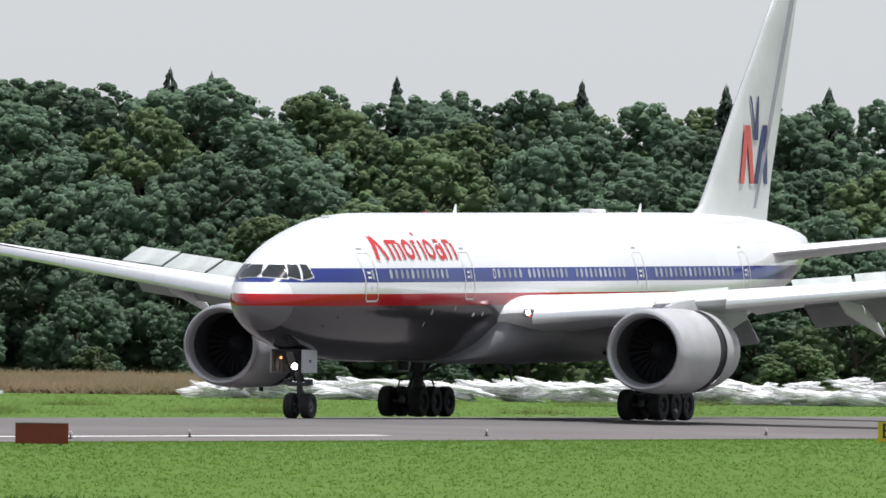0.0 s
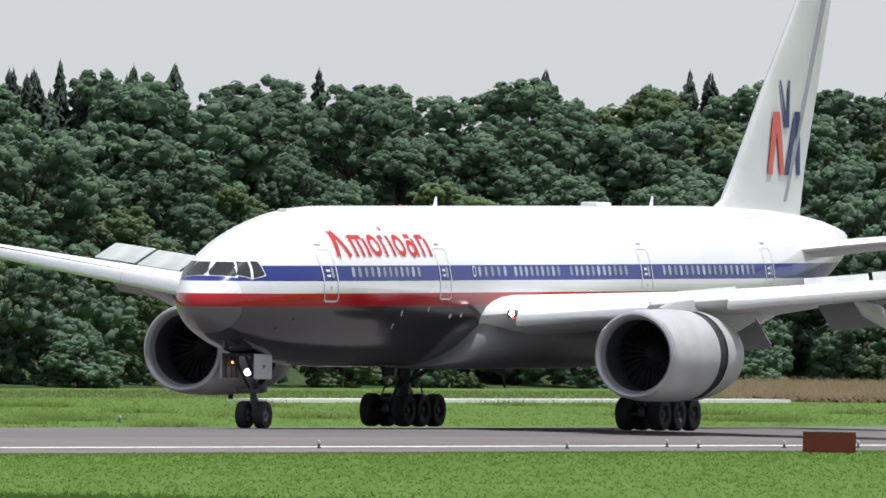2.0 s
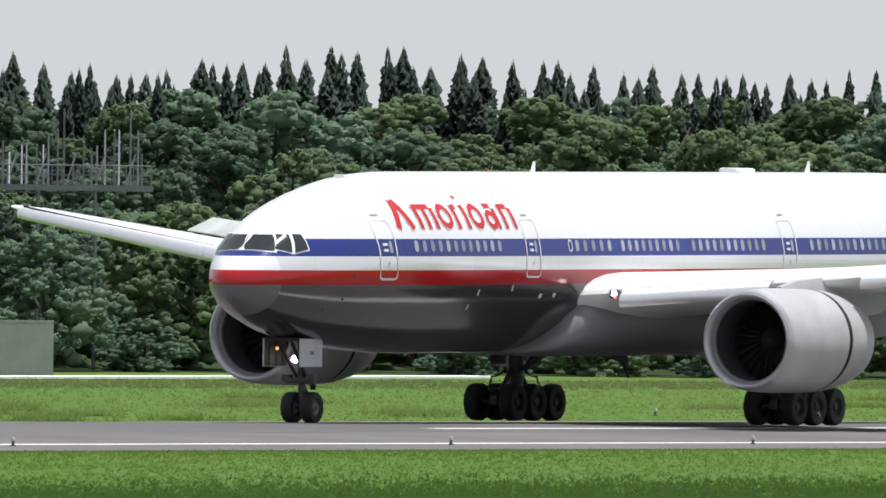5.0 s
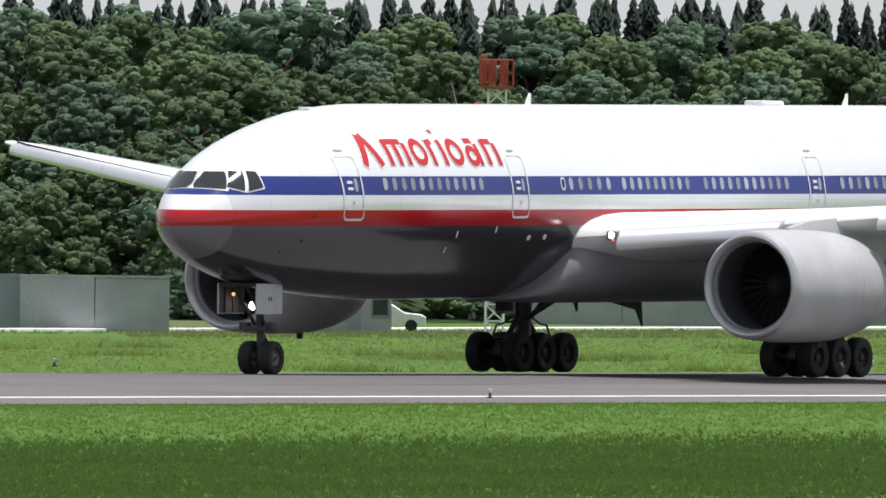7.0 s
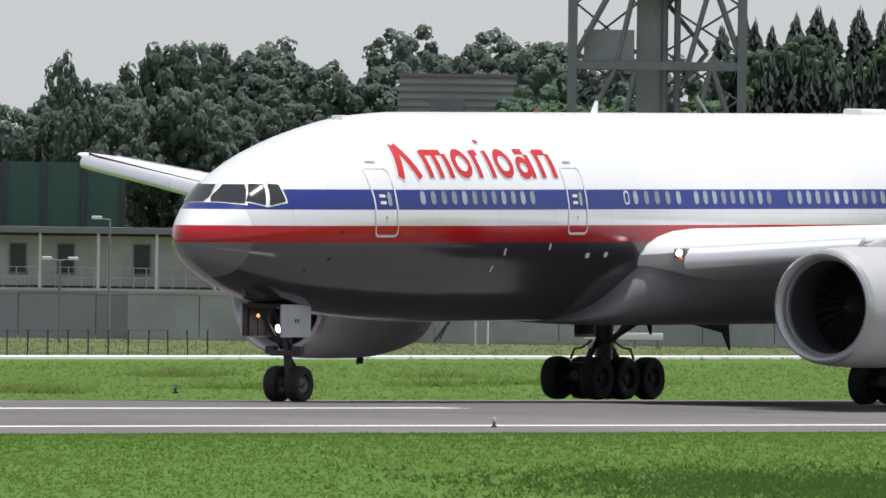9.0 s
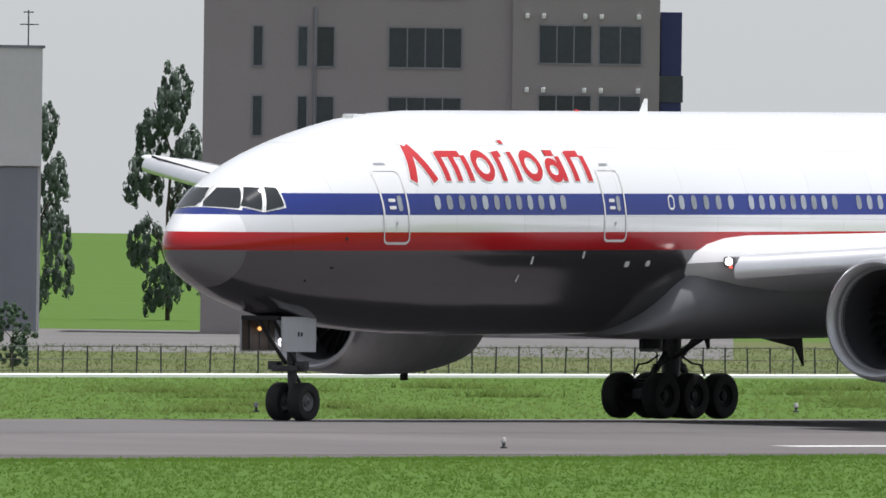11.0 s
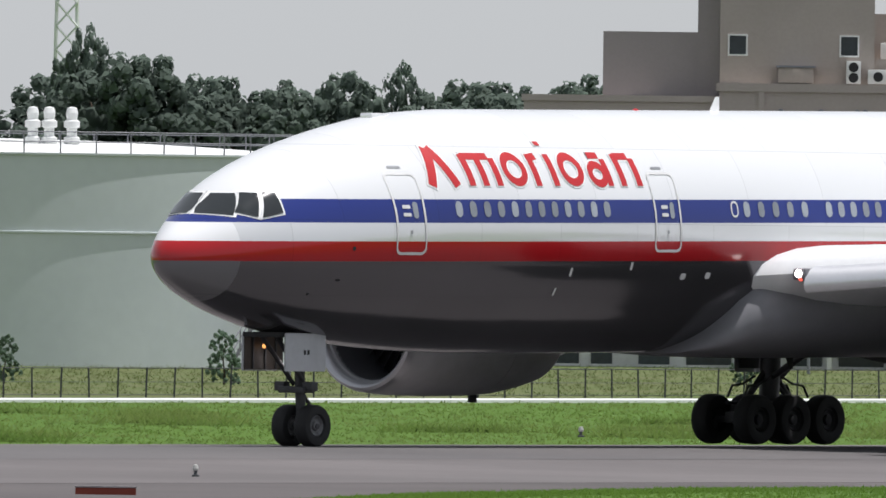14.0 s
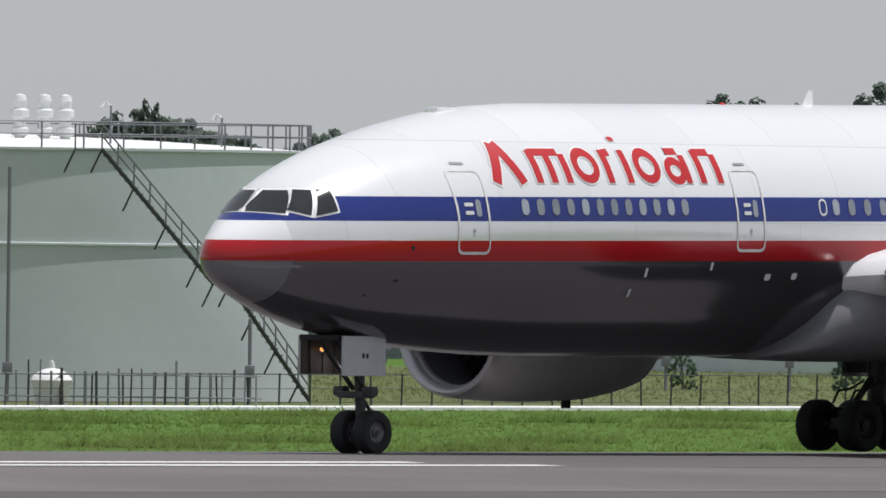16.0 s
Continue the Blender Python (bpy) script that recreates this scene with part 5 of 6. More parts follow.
# two-storey gallery building
s = thing("gallery_building", at(57.0, 1085), "long grey two-storey building with an upper gallery and dark windows", "building")
part("wall", box(-28, 23.6, 1.2, 8, 0, 4.7), DARKSTEEL, s, smooth=False)
part("upper_wall", box(-28, 22.6, 1.14, 1.2, 2.3, 4.6), CONCRETE, s, smooth=False)
part("roof", box(-28.5, 24.4, -0.4, 8.4, 4.72, 5.0), STEEL, s, smooth=False)
part("gallery_floor", box(-28, 23.8, -0.2, 1.14, 1.95, 2.2), CONCRETE, s, smooth=False)
add_windows(s, [(x, 2.9, 4.2, 0.7, PANE) for x in (-25, -22.5, -17.5, -15.2, -13.0, -9.5, -6, -3.5, -0.5, 2.2, 5.5, 8.0, 11.0, 13.2, 15.2, 18.0, 20.2)], 1.14)
for k in range(20):
    x = -27.6 + 51.0 * k / 19
    part("pillar", tube((x, -0.1, 2.2), (x, -0.1, 4.72), 0.07, seg=8), WHITEWALL, s)
railing(s, [(-27.8, -0.12, 2.2), (23.6, -0.12, 2.2)], 0.95, 0.6, 0.022, CONCRETE)
part("stair", loft([[Vector((x, y, z)) for x, z in ((-24.6, 2.2), (-24.0, 2.2), (-21.6, 4.7), (-22.4, 4.7))] for y in (-0.3, -0.05)]), BROWN, s, smooth=False)

# green netting fence behind it
s = thing("net_fence", at(56.0, 1098), "tall green netting fence on dark steel posts", "net fence")
for k in range(10):
    x = -8 + 1.85 * k
    part("post", box(x - 0.12, x + 0.12, -0.12, 0.12, 0, 8.15), DARKSTEEL, s, smooth=False)
    if k < 9:
        part("netting", box(x + 0.12, x + 1.73, -0.02, 0.02, 0.5, 8.0), NETGREEN, s, smooth=False)

# street lamps
def street_lamp(az, r, h, arms=(-1, 1)):
    s = thing("street_lamp", at(az, r), "slim grey street lamp with pale lamp heads", "street lamp", "street lamps")
    part("pole", tube((0, 0, 0), (0, 0, h), 0.07, 0.05, seg=8), STEEL, s)
    for a in arms:
        part("arm", tube((0, 0, h), (a * 0.55, 0, h + 0.08), 0.035, seg=6), STEEL, s)
        part("lamp_head", box(min(a * 0.35, a * 0.8), max(a * 0.35, a * 0.8), -0.12, 0.12, h + 0.02, h + 0.17, bevel=0.04), ROOFWHITE, s)


for az, r, h, arms in ((56.42, 1030, 5.4, (-1,)), (56.30, 1030, 3.6, (-1, 1)), (56.98, 1030, 5.4, (-1,)), (51.70, 960, 4.9, (-1, 1)), (51.53, 962, 4.2, (1,)), (52.75, 960, 4.9, (-1, 1))):
    street_lamp(az, r, h, arms)

# steel tower with a closed core
s = thing("steel_tower", at(57.743, 1125), "tall grey steel frame tower round a closed concrete core", "tower")
for x in (-4.05, 4.05):
    for y in (0, 6):
        part("leg", box(x - 0.22, x + 0.22, y - 0.22, y + 0.22, 0, 20.5), STEEL, s, smooth=False)
part("core", box(-1.0, 0.25, 1.6, 4.6, 0, 20.5), GREYWALL, s, smooth=False)
for k in range(9):
    z0, z1 = 2.28 * k, 2.28 * (k + 1)
    for xa, xb in ((0.35, 3.9), (-3.9, -1.0)):
        part("lattice_brace", add_tube(tube((xa, 3.0, z0), (xb, 3.0, z1), 0.06, seg=6), (xb, 3.0, z0), (xa, 3.0, z1), 0.06, seg=6), STEEL, s)
    part("stair_flight", tube((0.5 if k % 2 else 2.4, 4.2, z0), (2.4 if k % 2 else 0.5, 4.2, z1), 0.13, seg=6), GREYWALL, s)
for x in (0.35, 0.95):
    part("riser", tube((x, 1.45, 0), (x, 1.45, 20.5), 0.16, seg=10), STEEL, s)
for z in (4.6, 8.8, 13.0, 17.4):
    for y in (0, 6):
        part("beam", box(-4.05, 4.05, y - 0.15, y + 0.15, z - 0.2, z + 0.2), STEEL, s, smooth=False)
    for x in (-4.05, 4.05):
        part("side_beam", box(x - 0.15, x + 0.15, 0, 6, z - 0.2, z + 0.2), STEEL, s, smooth=False)
for z0, z1 in ((0, 4.6), (4.6, 8.8), (8.8, 13.0), (13.2, 17.2), (17.4, 20.5)):
    for y in (0, 6):
        for x0, x1 in ((-4.05, -1.9), (-1.9, -1.0), (4.05, 2.6), (1.5, 2.6)):
            up_first = x0 in (-4.05, 4.05)
            part("brace", tube((x0, y, z0), (x1 if up_first else x1, y, z1) if up_first else (x1, y, z1), 0.13, seg=8), STEEL, s)
part("cabin", box(-3.5, -1.1, 0.6, 3.0, 13.2, 14.7, bevel=0.05), GREYWALL, s, smooth=False)
part("ladder", tube((1.9, -0.1, 11.6), (3.4, -0.1, 9.2), 0.08, seg=6), ROOFWHITE, s)
part("platform", box(-4.2, 4.2, -0.2, 6.2, 16.4, 16.6), GREYWALL, s, smooth=False)

# dark louvred box on legs
s = thing("screen_box", at(57.258, 1190), "weathered grey louvred box on a steel stand", "plant box")
part("body", box(-2.9, 2.9, 0, 2.5, 9.9, 12.7), BROWN, s, smooth=False)
for k in range(7):
    part("slat", box(-3.0, 3.0, -0.08, 0.0, 10.05 + 0.38 * k, 10.25 + 0.38 * k), GREYWALL, s, smooth=False)
part("cap", box(-3.05, 3.05, -0.1, 2.6, 12.7, 12.85), STEEL, s, smooth=False)
part("panel", box(-1.35, 0.4, -0.14, -0.08, 10.0, 11.6), STEEL, s, smooth=False)
for x in (-2.6, 0, 2.6):
    part("leg", tube((x, 1, 0), (x, 1, 9.9), 0.14, seg=8), STEEL, s)

# faint distant tower
s = thing("distant_tower", at(56.10, 1600), "faint pale lattice tower in the distance", "tower")
for x in (-0.6, 0.6):
    part("leg", tube((x * 1.3, 0, 0), (x * 0.6, 0, 15.2), 0.12, seg=6), WHITEWALL, s)
for k in range(10):
    part("brace", tube((-0.7, 0, 1.5 * k), (0.7, 0, 1.5 * k + 1.5), 0.08, seg=5), WHITEWALL, s)
for z in (12.4, 13.4):
    part("deck", box(-0.9, 0.9, -0.6, 0.6, z, z + 0.3), WHITEWALL, s, smooth=False)
part("tip", tube((0, 0, 15.2), (0, 0, 17), 0.06, seg=5), WHITEWALL, s)

# asphalt before the hangar and the offices, mostly unseen, added to cut green bounce
APRON = mat("apron_asphalt", (0.17, 0.165, 0.16), 0.85, vary=0.1, scale=0.05, fine=1.5, tint=(0.14, 0.137, 0.134), spec=0.2)
bounce_apron = add_loft(bmesh.new(), [[Vector((r * math.sin(radians(az)), r * math.cos(radians(az)), LOW + 0.03)) for r in (1004, 1180)] for az in (50.45, 51.5, 52.5, 53.5, 54.5, 55.2)], closed=False)
part("bounce_apron", bounce_apron, APRON, None, kind="structure", smooth=False)

# hangar: pale upper sheeting, dark sliding doors
s = thing("hangar", at(52.35, 1150), "large pale grey hangar with tall dark sliding doors", "hangar")
L = lambda az: math.tan(radians(az - 52.35)) * 1150
x0, x1 = L(50.45), L(53.515)
part("wall", box(x0, x1, 0.6, 40, 0, 8.35), HANGAR, s, smooth=False)
part("upper_wall", box(L(51.95), x1, 0, 40, 8.1, 13.85), HANGAR, s, smooth=False)
part("eaves_strip", box(L(51.95) - 0.1, x1 + 0.12, -0.1, 40, 13.85, 13.98), STEEL, s, smooth=False)
n = 21
for k in range(n):
    a, b = x0 + (x1 - x0) * k / n, x0 + (x1 - x0) * (k + 1) / n
    part("door_leaf", box(a + 0.16, b - 0.16, 0.3, 0.56, 0, 8.0), HDOOR, s, smooth=False)
    part("door_post", box(a - 0.15, a + 0.15, 0.12, 0.5, 0, 8.05), DARKSTEEL, s, smooth=False)
    ribs = bmesh.new()
    for j in range(11):
        xx = a + 0.3 + (b - a - 0.6) * j / 10
        add_box(ribs, xx - 0.035, xx + 0.035, 0.26, 0.3, 0.1, 7.9)
    part("door_ribs", ribs, HDOOR, s, smooth=False, kind="stuff")
for az in (52.22, 52.42, 52.62, 52.84, 53.06, 53.28):
    part("rainwater_pipe", tube((L(az), -0.08, 8.3), (L(az), -0.08, 9.6), 0.12, 0.05, seg=6), TEAL, s)
for az in (52.15, 52.37, 52.58, 52.79, 53.0, 53.22):
    part("roof_vent", lathe([(13.9, 0.32), (14.06, 0.32), (14.1, 0.38), (14.18, 0.3), (14.24, 0.05)], axis="z", seg=16, centre=(L(az), 3, 0), cap1=True), CONCRETE, s)
part("roof_aerial", add_tube(add_tube(tube((L(53.48), 0.5, 13.9), (L(53.48), 0.5, 15.7), 0.035, seg=6), (L(53.48) - 0.4, 0.5, 15.0), (L(53.48) + 0.5, 0.5, 15.0), 0.03, seg=5), (L(53.48) - 0.25, 0.5, 15.6), (L(53.48) + 0.25, 0.5, 15.6), 0.03, seg=5), DARKSTEEL, s)

# beige service block on the hangar's end
s = thing("service_block", at(51.84, 1138), "stepped beige concrete block with small windows and roof plant", "building")
L = lambda az: math.tan(radians(az - 51.84)) * 1138
part("wall", box(L(51.475), L(52.215), 0, 10, 8.1, 12.45), BEIGE, s, smooth=False)
part("cornice", box(L(51.475) - 0.15, L(52.215) + 0.15, -0.15, 10.15, 12.45, 12.85), BEIGE, s, smooth=False)
part("side_wall", box(L(51.0), L(51.475), 0.5, 11, 8.1, 11.9), BEIGE, s, smooth=False)
part("side_cornice", box(L(51.0) - 0.1, L(51.475), 0.35, 11, 11.9, 12.2), BEIGE, s, smooth=False)
part("pilaster", box(L(51.57), L(51.585), -0.12, 0, 8.1, 12.45), BEIGE, s, smooth=False)
part("upper_block", box(L(51.475), L(51.85), 1.2, 11, 12.85, 24), BEIGE, s, smooth=False)
part("upper_step", box(L(51.85), L(52.21), 1.5, 11, 12.85, 14.1), BEIGE, s, smooth=False)
part("upper_rear", box(L(51.84), L(52.06), 4, 11, 14.1, 16.3), BEIGE, s, smooth=False)
part("grey_tower", box(L(51.42), L(51.475), 3, 12, 12.2, 24), BROWN, s, smooth=False)
part("grey_block", box(L(51.19), L(51.42), 3.2, 12, 12.2, 15.3), BROWN, s, smooth=False)
part("black_tank", box(L(52.04), L(52.115), 2.5, 5, 14.6, 17.5, bevel=0.1), BLACK, s)
part("tank_frame", box(L(52.03), L(52.12), 2.3, 5.2, 14.1, 14.6), STEEL, s, smooth=False)
W = lambda az, z0, z1, w, m: (L(az), z0 - LOW, z1 - LOW, w, m)
add_windows(s, [W(51.508, 9.6, 10.6, 0.42, PANE), W(51.548, 9.6, 10.65, 0.42, PANE), W(51.64, 9.6, 10.6, 0.6, PANE), W(51.668, 9.6, 10.6, 0.6, BLIND), W(51.728, 9.6, 10.65, 0.32, BLIND),
                W(51.795, 9.65, 10.65, 0.6, PANE), W(51.825, 9.65, 10.65, 0.6, BLIND), W(51.924, 9.7, 10.6, 0.3, PANE), W(52.018, 9.7, 10.65, 0.3, PANE)], 0, WHITEWALL)
add_windows(s, [W(51.518, 13.8, 14.7, 0.8, PANE), W(51.789, 13.8, 14.7, 0.8, PANE)], 1.2, WHITEWALL)
for az in (51.625, 51.723, 51.81, 51.83, 51.90, 51.95, 52.02):
    part("wall_vent", lathe([(-0.12, 0.02), (-0.12, 0.13), (0.02, 0.15)], axis="y", seg=12, centre=(L(az), 0, 11.5), cap0=True), STEEL, s)
for az, w, h in ((51.66, 1.7, 0.75), (51.80, 0.7, 1.1), (51.86, 1.0, 0.7), (51.91, 0.6, 0.5), (52.06, 2.5, 0.8)):
    unit = part("roof_unit", box(L(az) - w / 2, L(az) + w / 2, 0.3, 1.1, 12.88, 12.88 + h, bevel=0.04), WHITEWALL if w < 1.5 else BEIGE, s)
    if w < 1.5:
        for dz in ((0.3, 0.8) if h > 1 else (0.35,)):
            part("unit_fan", lathe([(0.27, 0.02), (0.27, 0.22), (0.31, 0.25)], axis="y", seg=14, centre=(L(az), 0, 12.88 + dz), cap0=True), DARK, unit)
    else:
        part("unit_hood", box(L(az) - w / 2 - 0.1, L(az) + w / 2 + 0.1, 0.2, 1.2, 12.88 + h, 12.98 + h), STEEL, unit, smooth=False)
for az in (51.89, 51.97):
    part("roof_case", box(L(az) - 0.5, L(az) + 0.5, 2.2, 3.2, 14.1, 14.9, bevel=0.05), WHITEWALL, s)
railing(s, [(L(52.06), 1.6, 14.1), (L(52.2), 1.6, 14.1)], 0.9, 0.8, 0.03)

# chimney behind the hangar
s = thing("chimney", at(52.866, 1250), "square brown-grey chimney stack behind the hangar", "chimney")
part("shaft", box(-0.78, 0.78, 0, 1.6, 0, 24), BROWN, s, smooth=False)
for z in (15.2, 17.5, 19.8):
    part("band", box(-0.82, 0.82, -0.04, 1.64, z, z + 0.18), BEIGE, s, smooth=False)

# brown office block
s = thing("office_block", at(54.463, 1150), "brown-grey office block with dark ribbon windows", "office building")
L = lambda az: math.tan(radians(az - 54.463)) * 1150
part("wall", box(L(53.905), L(54.655), 0, 16, 0, 26), BROWN, s, smooth=False)
part("right_wall", box(L(54.655), L(55.012), -0.35, 16, 0, 26), BROWN, s, smooth=False)
part("blue_bay", box(L(55.015), L(55.066), 1, 12, 0, 16.0), NAVY, s, smooth=False)
wins = []
for dz in (-6.8, -3.4, 0.0, 3.4, 6.8):
    wins += [(az, 12.7 + dz, 14.6 + dz, w) for az, w in ((54.037, 0.42), (54.146, 0.42), (54.201, 0.8), (54.443, 3.5))]
add_windows(s, [(L(a), z0 - LOW, z1 - LOW, w, PANE) for a, z0, z1, w in wins], 0)
wins = []
for dz in (-6.8, -3.4, 0.0, 3.4):
    wins += [(az, 13.0 + dz, 14.8 + dz, w) for az, w in ((54.643, 2.3), (54.783, 2.5), (54.916, 2.0))]
add_windows(s, [(L(a), z0 - LOW, z1 - LOW, w, PANE if a > 54.7 else BLIND) for a, z0, z1, w in wins if a > 54.66], -0.35)
for a in (54.69, 54.73, 54.83, 54.87, 54.96):
    for dz in (0, -3.6):
        part("wall_lamp", box(L(a) - 0.1, L(a) + 0.1, -0.6, -0.35, 15.6 + dz, 15.85 + dz, bevel=0.03), ROOFWHITE, s)
part("pipe", tube((L(54.175), -0.1, 0), (L(54.175), -0.1, 16.0), 0.07, seg=6), STEEL, s)
for z in (8.2, 11.6):
    part("blue_band", box(L(55.012), L(55.07), 0.9, 1.0, z, z + 1.3), PANE, s, smooth=False)

# low white terminal building with dome lights
s = thing("low_building", at(51.66, 990), "low white building with a deep canopy and dark openings", "building")
L = lambda az: math.tan(radians(az - 51.66)) * 990
x0, x1 = L(50.5), L(52.48)
part("wall", box(x0, x1, 0.8, 9, 0, 2.3), WHITEWALL, s, smooth=False)
part("roof_edge", box(x0 - 0.2, x1 + 0.1, -0.1, 9, 2.2, 2.85), WHITEWALL, s, smooth=False)
part("canopy", box(L(51.55), L(52.2), -1.4, 0.2, 1.45, 1.75), CONCRETE, s, smooth=False)
k = 0
x = x0 + 0.8
while x < x1 - 1.0:
    w = (1.3, 1.9, 0.9)[k % 3]
    part("opening", box(x, x + w, 0.74, 0.8, 0.15, 1.35), PANE, s, smooth=False)
    part("opening_frame", add_box(box(x - 0.08, x + w + 0.08, 0.70, 0.8, 1.35, 1.43), x - 0.08, x + w + 0.08, 0.70, 0.8, 0.05, 0.15), WHITEWALL, s, smooth=False)
    x += w + (0.7, 0.5, 1.1)[k % 3]
    k += 1
for az in (51.10, 51.25, 51.40, 51.47, 51.545, 51.62):
    part("roof_dome", lathe([(2.85, 0.68), (2.95, 0.66), (3.1, 0.5), (3.22, 0.25), (3.25, 0.02)], axis="z", seg=20, centre=(L(az), 2, 0), cap1=True), ROOFWHITE, s)
for xx in (L(51.56), L(51.75), L(51.95), L(52.18)):
    part("canopy_post", box(xx - 0.1, xx + 0.1, -1.3, -1.1, 0, 1.45), WHITEWALL, s, smooth=False)
plain("windsock_pole", at(51.545, 950), add_tube(add_tube(tube((0, 0, 0), (0, 0, 3.8), 0.05, seg=8), (0.25, 0, 3.1), (0.85, 0, 1.9), 0.10, 0.16, seg=10), (0, 0, 3.6), (0.3, 0, 3.05), 0.03, seg=6), ROOFWHITE, "thin pole with a drooping white wind sock", "wind sock")
for az in (51.98, 50.65):
    plain("tarpaulin_cover", at(az, 960), loft([[Vector((x, y, z)) for x, z in ((-0.75, 0), (-0.6, 0.55), (-0.2, 0.75), (0.4, 0.72), (0.75, 0.35), (0.8, 0))] for y in (0, 1.4)]), ROOFWHITE, "white covered load behind the fence", "cover")


def tank(az, r_near, rad, h, seam, roof_z, label):
    """A storage tank with roof rail, vents and seams; r_near: distance to its near side."""
    s = thing("storage_tank", at(az, r_near + rad), label, "storage tank", "storage tanks")
    prof = [(0, rad), (seam - 0.04, rad), (seam - 0.02, rad + 0.07), (seam + 0.05, rad + 0.07), (seam + 0.07, rad), (h - 0.1, rad), (h - 0.08, rad + 0.1), (h, rad + 0.1)]
    part("shell", lathe(prof, axis="z", seg=128), TANKPAINT, s)
    part("roof", lathe([(h, rad + 0.05), (h + roof_z * 0.55, rad * 0.6), (h + roof_z * 0.9, rad * 0.25), (h + roof_z, 0.05)], axis="z", seg=96, cap1=True), ROOFWHITE, s)
    n = int(2 * math.pi * rad / 1.45)
    ring = [Vector((rad * math.cos(2 * math.pi * k / n), rad * math.sin(2 * math.pi * k / n), h)) for k in range(n)]
    for p in ring:
        part("rail_post", tube(p, p + Vector((0, 0, 0.85)), 0.03, seg=6), STEEL, s)
    for hh in (0.45, 0.85):
        part("roof_rail", sweep([p + Vector((0, 0, hh)) for p in ring], 0.024, 5, closed=True), STEEL, s)
    return s


tank(49.745, 948, 13.6, 8.6, 5.4, 0.6, "huge pale green-white cylindrical storage tank with a roof rail")
tank(47.52, 765, 12.5, 8.25, 5.1, 0.5, "large pale storage tank with a zigzag outside stair")


def roof_vent(az, r, z, scale=1.0):
    s = thing("roof_vent", at(az, r, z), "white ribbed roof vent on the storage tank", "roof vent", "tank roof vents")
    s.scale = (scale, scale, scale * 1.75)
    part("stack", lathe([(-0.6, 0.2), (0.15, 0.2), (0.18, 0.34), (0.32, 0.34), (0.36, 0.22), (0.55, 0.22), (0.58, 0.34), (0.72, 0.34), (0.76, 0.22), (0.92, 0.26), (1.05, 0.2), (1.08, 0.02)], axis="z", seg=18, cap0=True, cap1=True), ROOFWHITE, s)


for az in (49.605, 49.66, 49.707, 49.81, 49.85, 49.905):
    roof_vent(az, 955, 8.25, 0.95)
for az in (47.735, 47.795, 47.845):
    roof_vent(az, 772, 7.95, 0.85)


def stair(s, path, width, z_rail=0.8):
    """Flights of open treads hung on a tank's side: path of (x, y, z)."""
    for (xa, ya, za), (xb, yb, zb) in zip(path, path[1:]):
        a, b = Vector((xa, ya, za)), Vector((xb, yb, zb))
        if abs(zb - za) < 0.2:
            part("landing", box(min(xa, xb), max(xa, xb), ya - width, ya, za - 0.06, za), STEEL, s, smooth=False)
        else:
            for d in (0, -width):
                part("stringer", tube(a + Vector((0, d, 0)), b + Vector((0, d, 0)), 0.07, seg=6), DARKSTEEL, s)
            n = max(2, int(abs(zb - za) / 0.2))
            for k in range(1, n):
                p = a.lerp(b, k / n)
                part("tread", box(p.x - 0.13, p.x + 0.13, p.y - width, p.y, p.z - 0.03, p.z + 0.02), STEEL, s, smooth=False)
        for hh in (z_rail * 0.55, z_rail):
            part("handrail", tube(a + Vector((0, -width, hh)), b + Vector((0, -width, hh)), 0.028, seg=6), STEEL, s)
        n = max(1, round((b - a).length / 0.9))
        for k in range(n + 1):
            p = a.lerp(b, k / n) + Vector((0, -width, 0))
            part("rail_post", tube(p, p + Vector((0, 0, z_rail)), 0.028, seg=6), STEEL, s)
            if k % 2 == 0:
                part("bracket", tube(p, p + Vector((-0.35, width * 0.8, -0.75)), 0.035, seg=6), DARKSTEEL, s)


stair2 = thing("tank_stair", at(47.98, 763.6), "dark steel zigzag stair on the storage tank's side", "stair")
Lx = lambda az: math.tan(radians(az - 47.98)) * 764
stair(stair2, [(Lx(47.87), 0, 8.2), (Lx(47.935), 0, 8.2), (Lx(48.21), 3.6, 3.9), (Lx(48.25), 3.6, 3.9), (Lx(48.45), 7.5, 0.1)], 0.75)
stair1 = thing("tank_stair", at(50.5, 947), "grey steel lattice stair on the storage tank's side", "stair")
Lx = lambda az: math.tan(radians(az - 50.5)) * 950
stair(stair1, [(Lx(50.62), 13.5, 8.6), (Lx(50.60), 13.5, 8.55), (Lx(50.44), 7.0, 3.2), (Lx(50.40), 6.0, 3.2), (Lx(50.30), 3.0, 0.2)], 0.7)
part("ladder_rail", tube((Lx(50.58), 12.5, 6.5), (Lx(50.645), 13.5, 9.8), 0.06, seg=6), STEEL, stair1)
part("ladder_rail", tube((Lx(50.60), 12.5, 6.0), (Lx(50.665), 13.5, 9.8), 0.06, seg=6), STEEL, stair1)

stair3 = thing("outside_stair", at(57.275, 1056), "pale steel outside stair before the gallery building", "stair")
stair(stair3, [(1.25, 0, 2.6), (0.6, 0, 2.6), (-1.2, 0, 0.1)], 0.8, 0.9)
for x in (0.65, 1.2):
    part("leg", tube((x, -0.75, 0), (x, -0.75, 2.6), 0.05, seg=6), ROOFWHITE, stair3)
    part("leg", tube((x, -0.05, 0), (x, -0.05, 2.6), 0.05, seg=6), ROOFWHITE, stair3)
s = thing("low_barrier", at(57.67, 1040), "low pale metal barrier on short posts", "barrier")
part("beam", box(-1.75, 1.75, -0.06, 0.06, 0.42, 0.72, bevel=0.03), ROOFWHITE, s)
